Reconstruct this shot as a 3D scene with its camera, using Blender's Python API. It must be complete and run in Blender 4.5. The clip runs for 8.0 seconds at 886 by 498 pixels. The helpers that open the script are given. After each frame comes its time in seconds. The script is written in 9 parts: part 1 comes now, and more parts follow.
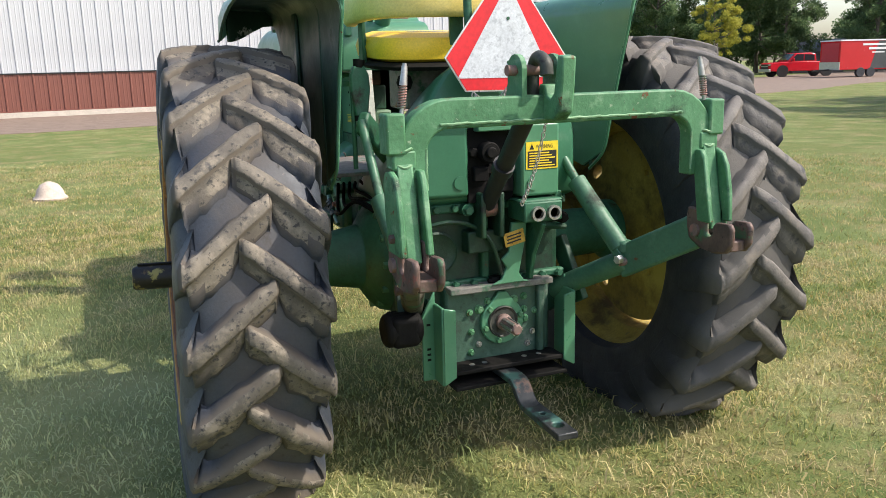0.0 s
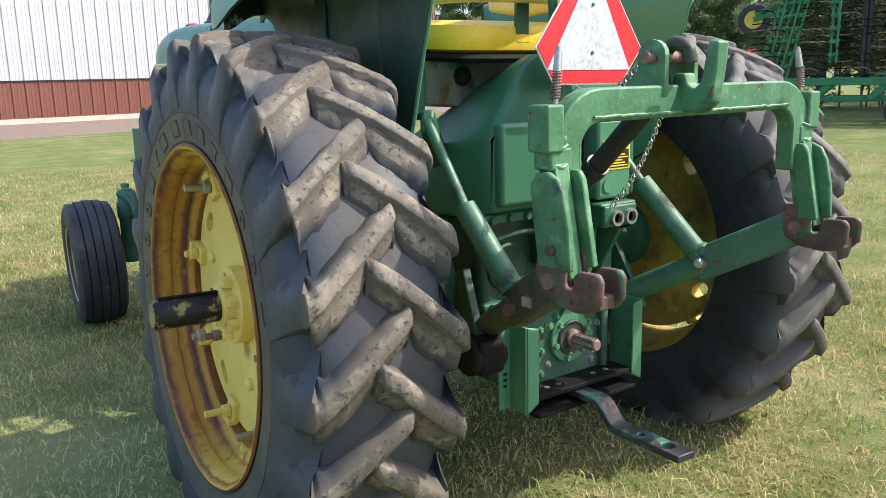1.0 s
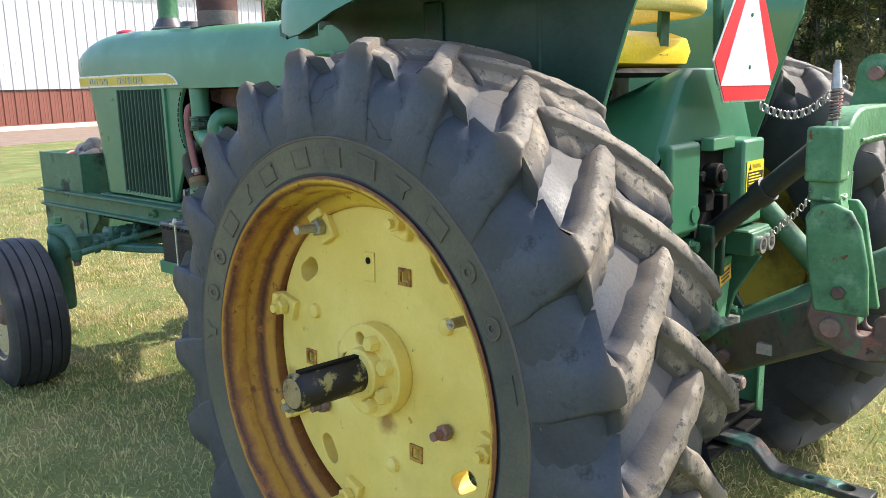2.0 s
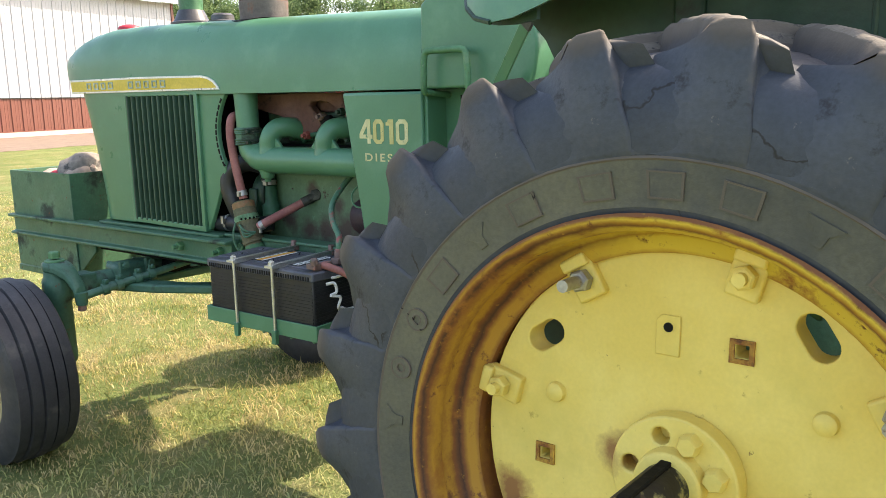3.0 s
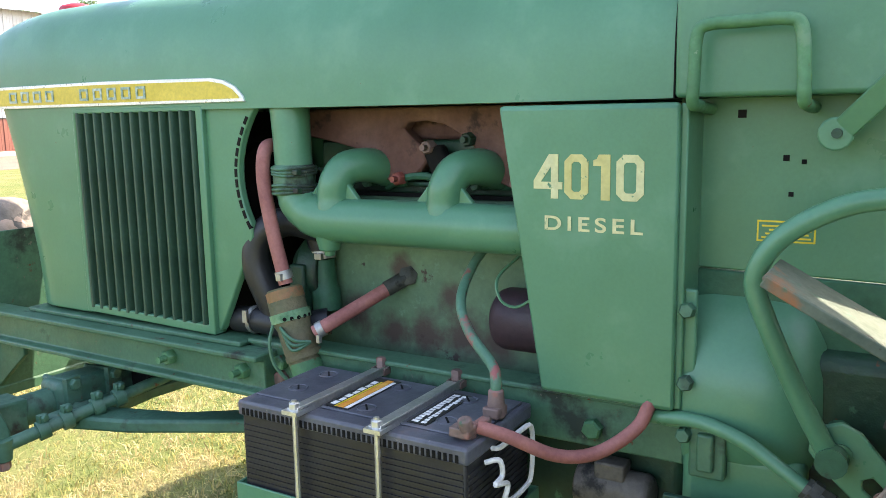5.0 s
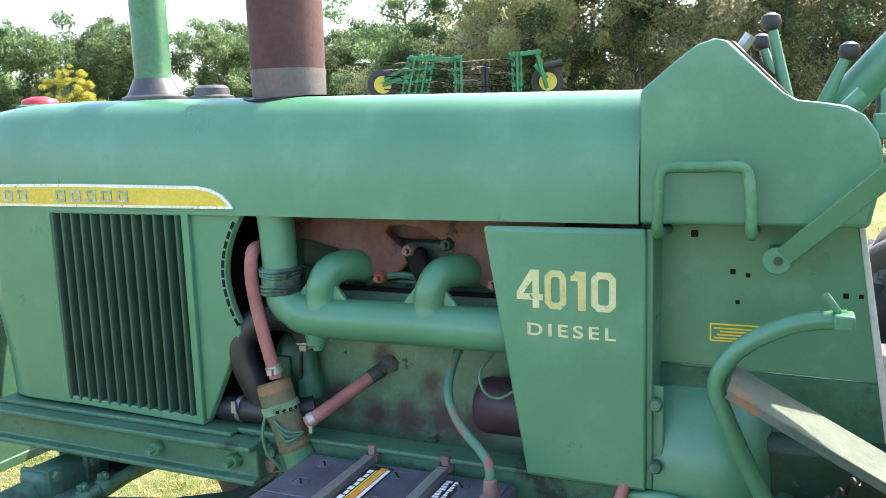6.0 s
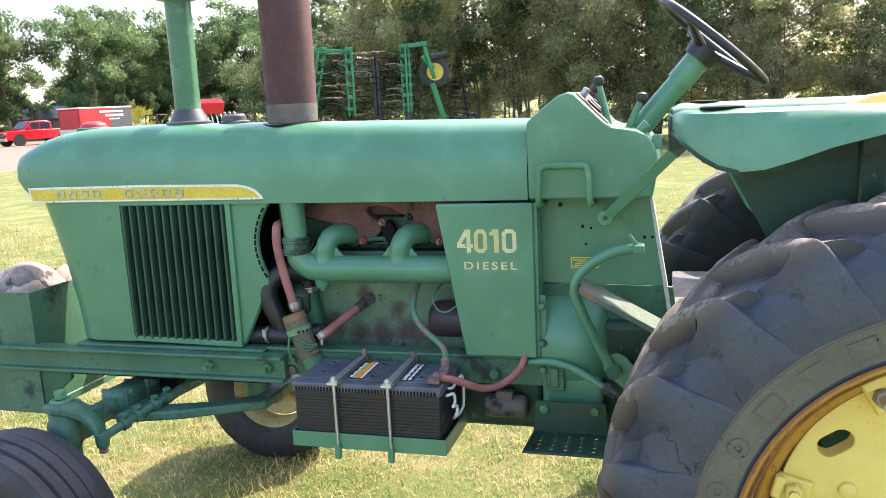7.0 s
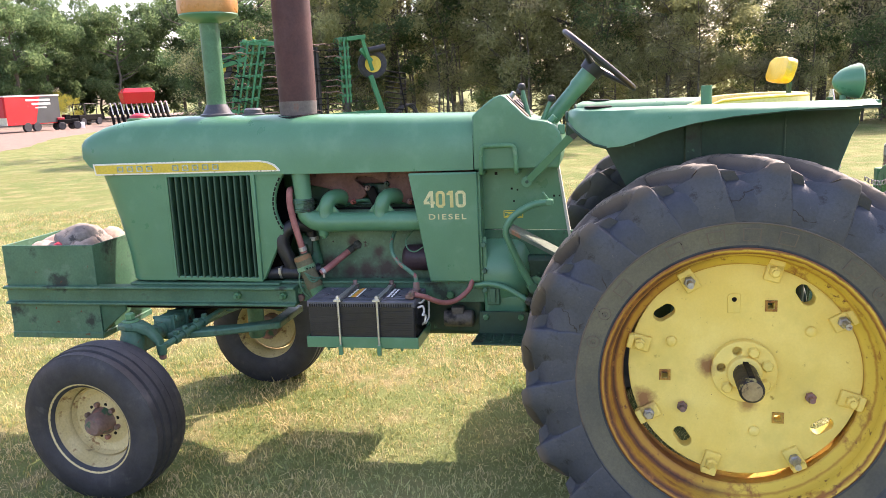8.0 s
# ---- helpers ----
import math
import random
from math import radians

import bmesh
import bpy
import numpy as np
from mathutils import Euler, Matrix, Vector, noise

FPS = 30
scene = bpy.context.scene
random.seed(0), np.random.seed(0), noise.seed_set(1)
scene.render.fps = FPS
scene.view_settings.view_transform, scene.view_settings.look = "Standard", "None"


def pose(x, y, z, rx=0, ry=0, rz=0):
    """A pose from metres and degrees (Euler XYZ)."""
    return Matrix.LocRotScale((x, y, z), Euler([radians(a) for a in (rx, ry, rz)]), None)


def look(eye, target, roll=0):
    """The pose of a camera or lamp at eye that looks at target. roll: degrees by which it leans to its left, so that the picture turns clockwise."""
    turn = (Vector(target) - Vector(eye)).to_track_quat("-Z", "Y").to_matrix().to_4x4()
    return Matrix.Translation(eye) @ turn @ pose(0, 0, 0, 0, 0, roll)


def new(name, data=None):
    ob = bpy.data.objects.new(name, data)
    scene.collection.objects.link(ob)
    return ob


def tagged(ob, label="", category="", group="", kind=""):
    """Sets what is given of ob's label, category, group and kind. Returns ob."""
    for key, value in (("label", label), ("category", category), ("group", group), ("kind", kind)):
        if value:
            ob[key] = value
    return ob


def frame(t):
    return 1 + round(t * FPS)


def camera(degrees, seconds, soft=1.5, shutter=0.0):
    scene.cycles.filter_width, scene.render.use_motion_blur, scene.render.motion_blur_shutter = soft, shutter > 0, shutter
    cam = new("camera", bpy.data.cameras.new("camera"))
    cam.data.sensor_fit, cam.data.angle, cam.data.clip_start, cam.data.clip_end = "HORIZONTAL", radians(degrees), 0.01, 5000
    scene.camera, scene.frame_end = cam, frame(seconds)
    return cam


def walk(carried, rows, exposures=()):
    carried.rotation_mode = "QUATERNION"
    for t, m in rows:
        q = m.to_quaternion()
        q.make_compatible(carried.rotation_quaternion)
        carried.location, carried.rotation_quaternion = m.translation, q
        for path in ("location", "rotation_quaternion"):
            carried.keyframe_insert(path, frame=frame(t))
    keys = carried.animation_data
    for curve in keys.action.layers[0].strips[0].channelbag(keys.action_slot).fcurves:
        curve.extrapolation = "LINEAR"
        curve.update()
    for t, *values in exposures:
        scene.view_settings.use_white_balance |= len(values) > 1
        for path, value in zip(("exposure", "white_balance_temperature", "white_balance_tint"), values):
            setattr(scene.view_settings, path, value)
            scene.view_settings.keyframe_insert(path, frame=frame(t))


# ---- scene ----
cam = camera(57.0, 8.0, 0.8)
PATH = [
    (0, (-1.226, -3.0, 1.447), (-0.503, -1.187, 1.014), -1.5),
    (0.5, (-1.52, -2.652, 1.441), (-0.597, -0.932, 1.002), -1.3),
    (1, (-1.822, -2.316, 1.399), (-0.695, -0.716, 0.987), -1.4),
    (1.5, (-2.098, -1.912, 1.432), (-0.789, -0.455, 1.026), -1.5),
    (2, (-2.273, -1.44, 1.432), (-0.826, -0.117, 1.038), -1.4),
    (2.2, (-2.343, -1.243, 1.448), (-0.848, 0.027, 1.059), -1.4),
    (3.3, (-2.262, -0.202, 1.407), (-0.648, 0.922, 1.045), -1.2),
    (3.5, (-2.185, -0.045, 1.398), (-0.558, 1.062, 1.04), -1.3),
    (4, (-1.982, 0.301, 1.402), (-0.343, 1.387, 1.038), -1.1),
    (4.2, (-1.902, 0.416, 1.409), (-0.257, 1.495, 1.05), -1.0),
    (5.3, (-1.578, 0.817, 1.44), (0.146, 1.781, 1.127), -1.3),
    (5.5, (-1.582, 0.841, 1.495), (0.163, 1.766, 1.182), -1.5),
    (6, (-1.814, 0.831, 1.654), (-0.007, 1.632, 1.347), -1.9),
    (6.5, (-2.292, 0.784, 1.735), (-0.435, 1.452, 1.407), -2.5),
    (7, (-2.886, 0.653, 1.777), (-0.994, 1.198, 1.424), -2.8),
    (7.5, (-3.481, 0.586, 1.808), (-1.568, 1.038, 1.438), -2.8),
    (8, (-4.045, 0.515, 1.827), (-2.12, 0.902, 1.443), -2.5),
]
walk(cam, [(t, look(eye, target, roll)) for t, eye, target, roll in PATH],
     [(0.0, 1.02, 6500, 10), (1.0, 1.25, 6300, 10), (2.0, 1.62, 6500, 10), (3.5, 1.97, 7800, 14), (4.2, 2.10, 7450, 15), (5.5, 2.45, 6900, 14), (6.0, 2.36, 6550, 13), (6.5, 2.3, 6550, 13), (8.0, 1.97, 7000, 26)])

# ---- daylight: sun from behind and to the right of the tractor, hazy sky ----
SUN_WAY = Vector((0.80, -0.50, 1.0)).normalized()
world = bpy.data.worlds.new("sky")
scene.world = world
world.use_nodes = True
wn = world.node_tree.nodes
sky = wn.new("ShaderNodeTexSky")
sky.sky_type = 'NISHITA'
sky.sun_disc = False
sky.sun_elevation = math.asin(SUN_WAY.z)
sky.sun_rotation = math.atan2(SUN_WAY.x, SUN_WAY.y)
sky.air_density, sky.dust_density, sky.ozone_density = 1.0, 2.6, 1.0
world.node_tree.links.new(sky.outputs[0], wn["Background"].inputs[0])
wn["Background"].inputs[1].default_value = 0.15
sun = new("sun", bpy.data.lights.new("sun", 'SUN'))
sun.data.energy, sun.data.angle, sun.data.color = 2.8, radians(0.6), (1.0, 0.93, 0.82)
sun.matrix_basis = look(SUN_WAY * 60, (0, 0, 0))


# ---- materials ----
def surf(name, c1, c2, scale=6.0, rough=(0.45, 0.65), metal=0.0, bump=0.15, bump_scale=60.0, spots=(), vary=0.0, spec=0.5, cracks=0.0, blots=(), speckle=0.12, tread=()):
    """A painted, rubber, metal or earthen surface: two colours mottled at one scale, fine grain, and layers of spots
    (colour, scale, low, high, roughness) such as chips, rust and dust."""
    m = bpy.data.materials.new(name)
    m.use_nodes = True
    nt, nodes, links = m.node_tree, m.node_tree.nodes, m.node_tree.links
    shader = nodes["Principled BSDF"]
    place = nodes.new("ShaderNodeTexCoord").outputs["Object"]
    if vary:
        info = nodes.new("ShaderNodeObjectInfo")
        add = nodes.new("ShaderNodeVectorMath")
        add.operation = 'ADD'
        wide = nodes.new("ShaderNodeMath")
        wide.operation = 'MULTIPLY'
        wide.inputs[1].default_value = 37.0
        links.new(info.outputs["Random"], wide.inputs[0])
        links.new(place, add.inputs[0])
        links.new(wide.outputs[0], add.inputs[1])
        place = add.outputs[0]

    def grain(s, detail=5.0, rough_=0.6):
        n = nodes.new("ShaderNodeTexNoise")
        n.inputs["Scale"].default_value, n.inputs["Detail"].default_value, n.inputs["Roughness"].default_value = s, detail, rough_
        links.new(place, n.inputs["Vector"])
        return n.outputs["Fac"]

    def span(v, a, b, lo=0.0, hi=1.0):
        n = nodes.new("ShaderNodeMapRange")
        n.inputs[1].default_value, n.inputs[2].default_value, n.inputs[3].default_value, n.inputs[4].default_value = a, b, lo, hi
        links.new(v, n.inputs[0])
        return n.outputs[0]

    def mix(f, a, b, mode='MIX'):
        n = nodes.new("ShaderNodeMix")
        n.data_type, n.blend_type = 'RGBA', mode
        for socket, v in ((n.inputs[0], f), (n.inputs[6], a), (n.inputs[7], b)):
            if isinstance(v, bpy.types.NodeSocket):
                links.new(v, socket)
            else:
                socket.default_value = (*v, 1) if isinstance(v, tuple) else v
        return n.outputs[2]

    colour = mix(span(grain(scale), 0.35, 0.65), c1, c2)
    fine = grain(bump_scale, 3.0)
    gray = nodes.new("ShaderNodeCombineColor")
    tone = span(fine, 0.3, 0.7, 1 - speckle, 1 + speckle)
    for s in gray.inputs[:3]:
        links.new(tone, s)
    colour = mix(1.0, colour, gray.outputs[0], 'MULTIPLY')
    roughness = span(grain(scale * 2.3), 0.3, 0.7, *rough)
    for c, s, lo, hi, r in spots:
        f = span(grain(s, 6.0, 0.65), lo, hi)
        colour = mix(f, colour, c)
        n = nodes.new("ShaderNodeMix")
        links.new(f, n.inputs[0])
        links.new(roughness, n.inputs[2])
        n.inputs[3].default_value = r
        roughness = n.outputs[0]
    for c, r0, r1, share in tread:  # soil rubbed into the tread of a wheel that turns about the local x axis
        flat = nodes.new("ShaderNodeVectorMath")
        flat.operation = 'MULTIPLY'
        flat.inputs[1].default_value = (0, 1, 1)
        links.new(place, flat.inputs[0])
        far = nodes.new("ShaderNodeVectorMath")
        far.operation = 'LENGTH'
        links.new(flat.outputs[0], far.inputs[0])
        worn = nodes.new("ShaderNodeMath")
        worn.operation = 'MULTIPLY_ADD'
        links.new(grain(6.0, 6.0, 0.65), worn.inputs[0])
        worn.inputs[1].default_value = 0.05
        links.new(far.outputs["Value"], worn.inputs[2])
        f = span(worn.outputs[0], r0 + 0.025, r1 + 0.025, 0.0, share)
        colour = mix(f, colour, c)
        n = nodes.new("ShaderNodeMix")
        links.new(f, n.inputs[0])
        links.new(roughness, n.inputs[2])
        n.inputs[3].default_value = 0.95
        roughness = n.outputs[0]
    for c, centre, reach in blots:
        far = nodes.new("ShaderNodeVectorMath")
        far.operation = 'DISTANCE'
        links.new(place, far.inputs[0])
        far.inputs[1].default_value = centre
        rough_edge = nodes.new("ShaderNodeMath")
        rough_edge.operation = 'MULTIPLY_ADD'
        links.new(grain(9.0, 6.0, 0.7), rough_edge.inputs[0])
        rough_edge.inputs[1].default_value = reach * 2.6
        links.new(far.outputs["Value"], rough_edge.inputs[2])
        colour = mix(span(rough_edge.outputs[0], reach * 1.75, reach * 2.6, 1.0, 0.0), colour, c)
    if cracks:
        cell = nodes.new("ShaderNodeTexVoronoi")
        cell.feature = 'DISTANCE_TO_EDGE'
        cell.inputs["Scale"].default_value = cracks
        bend = nodes.new("ShaderNodeTexNoise")
        bend.inputs["Scale"].default_value, bend.inputs["Detail"].default_value = cracks * 2.5, 4.0
        links.new(place, bend.inputs["Vector"])
        off = nodes.new("ShaderNodeVectorMath")
        off.operation = 'MULTIPLY_ADD'
        off.inputs[1].default_value = (0.09, 0.09, 0.09)
        links.new(bend.outputs["Color"], off.inputs[0])
        links.new(place, off.inputs[2])
        links.new(off.outputs[0], cell.inputs["Vector"])
        both = nodes.new("ShaderNodeMath")
        both.operation = 'MULTIPLY'
        links.new(span(cell.outputs["Distance"], 0.004, 0.012, 1.0, 0.0), both.inputs[0])
        links.new(span(grain(cracks * 0.6, 2.0), 0.58, 0.61), both.inputs[1])
        colour = mix(both.outputs[0], colour, (0.012, 0.011, 0.010))
    if vary:
        v = nodes.new("ShaderNodeHueSaturation")
        links.new(span(info.outputs["Random"], 0, 1, 1 - vary, 1 + vary), v.inputs["Value"])
        links.new(colour, v.inputs["Color"])
        colour = v.outputs[0]
    links.new(colour, shader.inputs["Base Color"])
    links.new(roughness, shader.inputs["Roughness"])
    shader.inputs["Metallic"].default_value = metal
    shader.inputs["Specular IOR Level"].default_value = spec
    if bump:
        b = nodes.new("ShaderNodeBump")
        b.inputs["Strength"].default_value, b.inputs["Distance"].default_value = bump, 0.004
        links.new(fine, b.inputs["Height"])
        links.new(b.outputs[0], shader.inputs["Normal"])
    return m


RUST = (0.13, 0.045, 0.018)
GREEN = surf("faded_green_paint", (0.064, 0.192, 0.104), (0.082, 0.230, 0.130), 3.0, (0.26, 0.42), 0, 0.05, 140,
             [((0.118, 0.262, 0.162), 6, 0.55, 0.80, 0.5), (RUST, 24, 0.72, 0.75, 0.8), (RUST, 70, 0.735, 0.755, 0.8)], speckle=0.04)
DARKGREEN = surf("grimy_green_casting", (0.016, 0.078, 0.038), (0.030, 0.125, 0.066), 7.0, (0.45, 0.7), 0, 0.35, 70,
                 [((0.03, 0.02, 0.014), 9, 0.60, 0.72, 0.8), (RUST, 30, 0.68, 0.74, 0.85)])
# Castings, darker than DARKGREEN: oil and grime, with shade put into the colour.
GRIMESHADE = surf("oil_soaked_green_casting", (0.006, 0.028, 0.014), (0.015, 0.058, 0.029), 7.0, (0.35, 0.65), 0, 0.4, 70,
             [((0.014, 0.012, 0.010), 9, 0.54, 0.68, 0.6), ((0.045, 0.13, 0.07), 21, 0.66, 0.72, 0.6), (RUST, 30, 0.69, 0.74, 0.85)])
# Undersides: grime, plus a darker green that puts their shade into the colour.
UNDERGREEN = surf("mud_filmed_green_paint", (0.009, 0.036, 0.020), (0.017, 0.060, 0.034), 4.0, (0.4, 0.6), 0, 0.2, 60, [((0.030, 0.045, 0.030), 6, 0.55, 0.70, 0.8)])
CHIPPED = surf("chipped_green_paint", (0.046, 0.150, 0.064), (0.084, 0.225, 0.108), 7.0, (0.45, 0.72), 0, 0.35, 70,
               [((0.145, 0.27, 0.155), 14, 0.55, 0.66, 0.7), ((0.018, 0.048, 0.026), 6, 0.58, 0.68, 0.7), (RUST, 22, 0.63, 0.68, 0.85), ((0.22, 0.30, 0.20), 48, 0.66, 0.71, 0.7)])
PALECHIP = surf("worn_pale_green_weld", (0.11, 0.24, 0.12), (0.20, 0.33, 0.19), 14.0, (0.5, 0.75), 0, 0.5, 90, [(RUST, 26, 0.62, 0.68, 0.85), ((0.05, 0.15, 0.07), 12, 0.55, 0.65, 0.7)])
# Far wheel: mud and rust, plus shade as brown and a lighter low blot.
MUDSHADEYELLOW = surf("mud_browned_yellow_paint", (0.30, 0.205, 0.030), (0.42, 0.31, 0.055), 3.0, (0.5, 0.7), 0, 0.15, 90, [((0.115, 0.080, 0.028), 4, 0.50, 0.66, 0.85), (RUST, 14, 0.64, 0.70, 0.85), ((0.20, 0.16, 0.06), 26, 0.60, 0.68, 0.8)], blots=[((0.55, 0.43, 0.08), (0.9, -0.20, 0.60), 0.16)])
# Base has the undersides' shade-darkened green; white patches are scattered by noise.
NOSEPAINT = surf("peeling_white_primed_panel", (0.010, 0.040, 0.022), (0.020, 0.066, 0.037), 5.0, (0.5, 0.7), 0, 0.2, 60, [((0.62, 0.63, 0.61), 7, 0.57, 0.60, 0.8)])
# Darker sheet green for the shroud, with its shade put into the paint.
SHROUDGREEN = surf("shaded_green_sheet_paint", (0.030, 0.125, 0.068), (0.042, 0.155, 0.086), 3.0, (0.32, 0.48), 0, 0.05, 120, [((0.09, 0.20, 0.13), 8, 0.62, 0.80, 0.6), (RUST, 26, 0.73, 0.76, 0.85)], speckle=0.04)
BLOCKPAINT = surf("peeling_green_engine_paint", (0.078, 0.152, 0.086), (0.108, 0.198, 0.114), 5.0, (0.5, 0.7), 0, 0.25, 60,
                  [((0.060, 0.040, 0.033), 7.0, 0.63, 0.66, 0.85), ((0.12, 0.22, 0.14), 22, 0.58, 0.66, 0.7), ((0.038, 0.028, 0.022), 16, 0.66, 0.70, 0.8)],
                  blots=[((0.058, 0.038, 0.031), (-0.045, y, z), r) for y, z, r in ((1.82, 0.915, 0.05), (1.72, 0.925, 0.055), (1.62, 0.930, 0.055), (1.53, 0.925, 0.05), (1.66, 1.015, 0.032), (1.79, 1.075, 0.034), (1.45, 1.02, 0.04), (1.92, 0.95, 0.05))])
YELLOW = surf("chalky_yellow_paint", (0.76, 0.570, 0.130), (0.84, 0.67, 0.195), 4.0, (0.45, 0.65), 0, 0.06, 120,
              [((0.42, 0.27, 0.05), 26, 0.66, 0.74, 0.8), (RUST, 40, 0.70, 0.74, 0.85), ((0.62, 0.50, 0.12), 2.5, 0.50, 0.75, 0.6)], speckle=0.03,
              blots=[((0.34, 0.17, 0.06), (-0.945, 0.125, 0.745), 0.040), ((0.42, 0.24, 0.07), (-0.945, -0.02, 0.60), 0.030), ((0.30, 0.14, 0.05), (-0.945, 0.36, 0.60), 0.045)])
RUSTYRIM = surf("rusted_yellow_rim", (0.36, 0.165, 0.024), (0.54, 0.33, 0.048), 12.0, (0.5, 0.75), 0, 0.5, 60,
                [((0.25, 0.095, 0.022), 26, 0.46, 0.60, 0.85), ((0.10, 0.038, 0.018), 34, 0.51, 0.63, 0.9)])
CREAM = surf("pale_cream_wheel_paint", (0.50, 0.40, 0.18), (0.60, 0.50, 0.27), 6.0, (0.5, 0.7), 0, 0.08, 100,
             [((0.22, 0.115, 0.05), 20, 0.58, 0.68, 0.85), ((0.10, 0.05, 0.03), 9, 0.62, 0.70, 0.85)])
SEATYELLOW = surf("yellow_seat_vinyl", (0.78, 0.50, 0.02), (0.85, 0.58, 0.04), 5.0, (0.35, 0.5), 0, 0.1, 160,
                  [((0.55, 0.42, 0.16), 12, 0.60, 0.75, 0.7)])
RUBBER = surf("weathered_tyre_rubber", (0.029, 0.035, 0.047), (0.052, 0.059, 0.073), 4.0, (0.43, 0.62), 0, 0.20, 110,
              [((0.082, 0.078, 0.072), 3.5, 0.58, 0.82, 0.8), ((0.088, 0.088, 0.088), 9, 0.62, 0.78, 0.85), ((0.16, 0.150, 0.138), 45, 0.67, 0.73, 0.9), ((0.020, 0.020, 0.024), 16, 0.62, 0.72, 0.6)], cracks=5.0, spec=0.42,
              tread=[((0.100, 0.080, 0.061), 0.768, 0.800, 0.72), ((0.135, 0.112, 0.088), 0.792, 0.815, 0.75)])
# Far tyre: darker rubber than the near one; its shade is in the colour.
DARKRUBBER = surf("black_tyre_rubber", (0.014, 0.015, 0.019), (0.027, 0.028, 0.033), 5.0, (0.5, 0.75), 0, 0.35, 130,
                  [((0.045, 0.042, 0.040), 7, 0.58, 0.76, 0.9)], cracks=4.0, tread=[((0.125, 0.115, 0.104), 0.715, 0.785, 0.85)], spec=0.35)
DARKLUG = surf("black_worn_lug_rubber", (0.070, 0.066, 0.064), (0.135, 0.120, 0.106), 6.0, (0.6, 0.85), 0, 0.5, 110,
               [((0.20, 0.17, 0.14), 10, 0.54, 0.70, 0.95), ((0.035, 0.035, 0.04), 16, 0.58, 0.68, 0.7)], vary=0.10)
LUGRUBBER = surf("dusty_worn_lug_rubber", (0.088, 0.076, 0.062), (0.170, 0.145, 0.112), 7.0, (0.6, 0.85), 0, 0.6, 60,
                 [((0.26, 0.220, 0.17), 14, 0.52, 0.68, 0.95), ((0.036, 0.036, 0.04), 16, 0.58, 0.68, 0.7), ((0.045, 0.042, 0.040), 60, 0.54, 0.64, 0.9)], vary=0.10)
FRONTRUBBER = surf("black_ribbed_rubber", (0.019, 0.020, 0.025), (0.036, 0.037, 0.044), 6.0, (0.5, 0.75), 0, 0.3, 120,
                   [((0.085, 0.082, 0.078), 9, 0.58, 0.72, 0.9)])
DIRTYGREEN = surf("dirt_streaked_green_paint", (0.040, 0.118, 0.066), (0.064, 0.165, 0.094), 5.0, (0.4, 0.6), 0, 0.15, 90,
                  [((0.105, 0.20, 0.135), 8, 0.58, 0.72, 0.6), ((0.026, 0.040, 0.028), 5, 0.56, 0.66, 0.8), (RUST, 22, 0.65, 0.70, 0.85), ((0.16, 0.15, 0.12), 50, 0.66, 0.71, 0.9)])
BLACK = surf("black_plastic", (0.012, 0.012, 0.014), (0.020, 0.020, 0.023), 8.0, (0.35, 0.55), 0, 0.1, 150,
             [((0.07, 0.068, 0.064), 14, 0.62, 0.80, 0.8)])
# Black for sooty parts and for sheets that stand in for deep shade.
SOOTSHADE = surf("soot_black_grime", (0.004, 0.004, 0.004), (0.011, 0.010, 0.009), 9.0, (0.6, 0.85), 0, 0.3, 60, spec=0.15)
STEEL = surf("dull_steel", (0.33, 0.32, 0.30), (0.45, 0.44, 0.42), 12.0, (0.35, 0.55), 0.8, 0.1, 120, [(RUST, 24, 0.60, 0.70, 0.85)])
ZINC = surf("bright_zinc", (0.55, 0.55, 0.53), (0.68, 0.68, 0.66), 12.0, (0.3, 0.45), 0.85, 0.05, 150)
WORNSTEEL = surf("rust_worn_steel", (0.16, 0.10, 0.085), (0.26, 0.18, 0.155), 11.0, (0.6, 0.8), 0.3, 0.35, 80,
                 [((0.34, 0.16, 0.13), 14, 0.52, 0.62, 0.8), ((0.05, 0.12, 0.07), 17, 0.58, 0.66, 0.7)])
EXHAUST = surf("rust_brown_muffler", (0.060, 0.026, 0.026), (0.095, 0.040, 0.036), 5.0, (0.6, 0.8), 0.2, 0.2, 90,
               [((0.17, 0.085, 0.060), 6, 0.58, 0.74, 0.85)])
MANIFOLD = surf("maroon_rusted_cast_iron", (0.105, 0.045, 0.036), (0.17, 0.085, 0.066), 9.0, (0.75, 0.9), 0, 0.5, 70,
                [((0.045, 0.022, 0.020), 16, 0.58, 0.68, 0.9)])
REDBOLT = surf("red_lead_bolt", (0.22, 0.05, 0.035), (0.30, 0.08, 0.06), 20.0, (0.5, 0.7), 0, 0.2, 90)
RUSTBAND = surf("rusty_yellow_hose_band", (0.20, 0.13, 0.05), (0.30, 0.12, 0.06), 14.0, (0.6, 0.8), 0.1, 0.3, 90, [((0.06, 0.15, 0.07), 12, 0.52, 0.62, 0.7)])
GRIMESTEEL = surf("grimy_grey_steel", (0.040, 0.045, 0.038), (0.085, 0.085, 0.070), 14.0, (0.5, 0.7), 0.3, 0.3, 80, [((0.02, 0.018, 0.015), 20, 0.55, 0.65, 0.8)])
REDHOSE = surf("faded_red_rubber_hose", (0.25, 0.085, 0.075), (0.36, 0.14, 0.12), 14.0, (0.55, 0.75), 0, 0.2, 120)
CANVAS = surf("dirty_tan_wrapped_hose", (0.080, 0.092, 0.050), (0.150, 0.125, 0.066), 12.0, (0.7, 0.9), 0, 0.5, 110, [((0.05, 0.12, 0.06), 14, 0.55, 0.65, 0.8)])
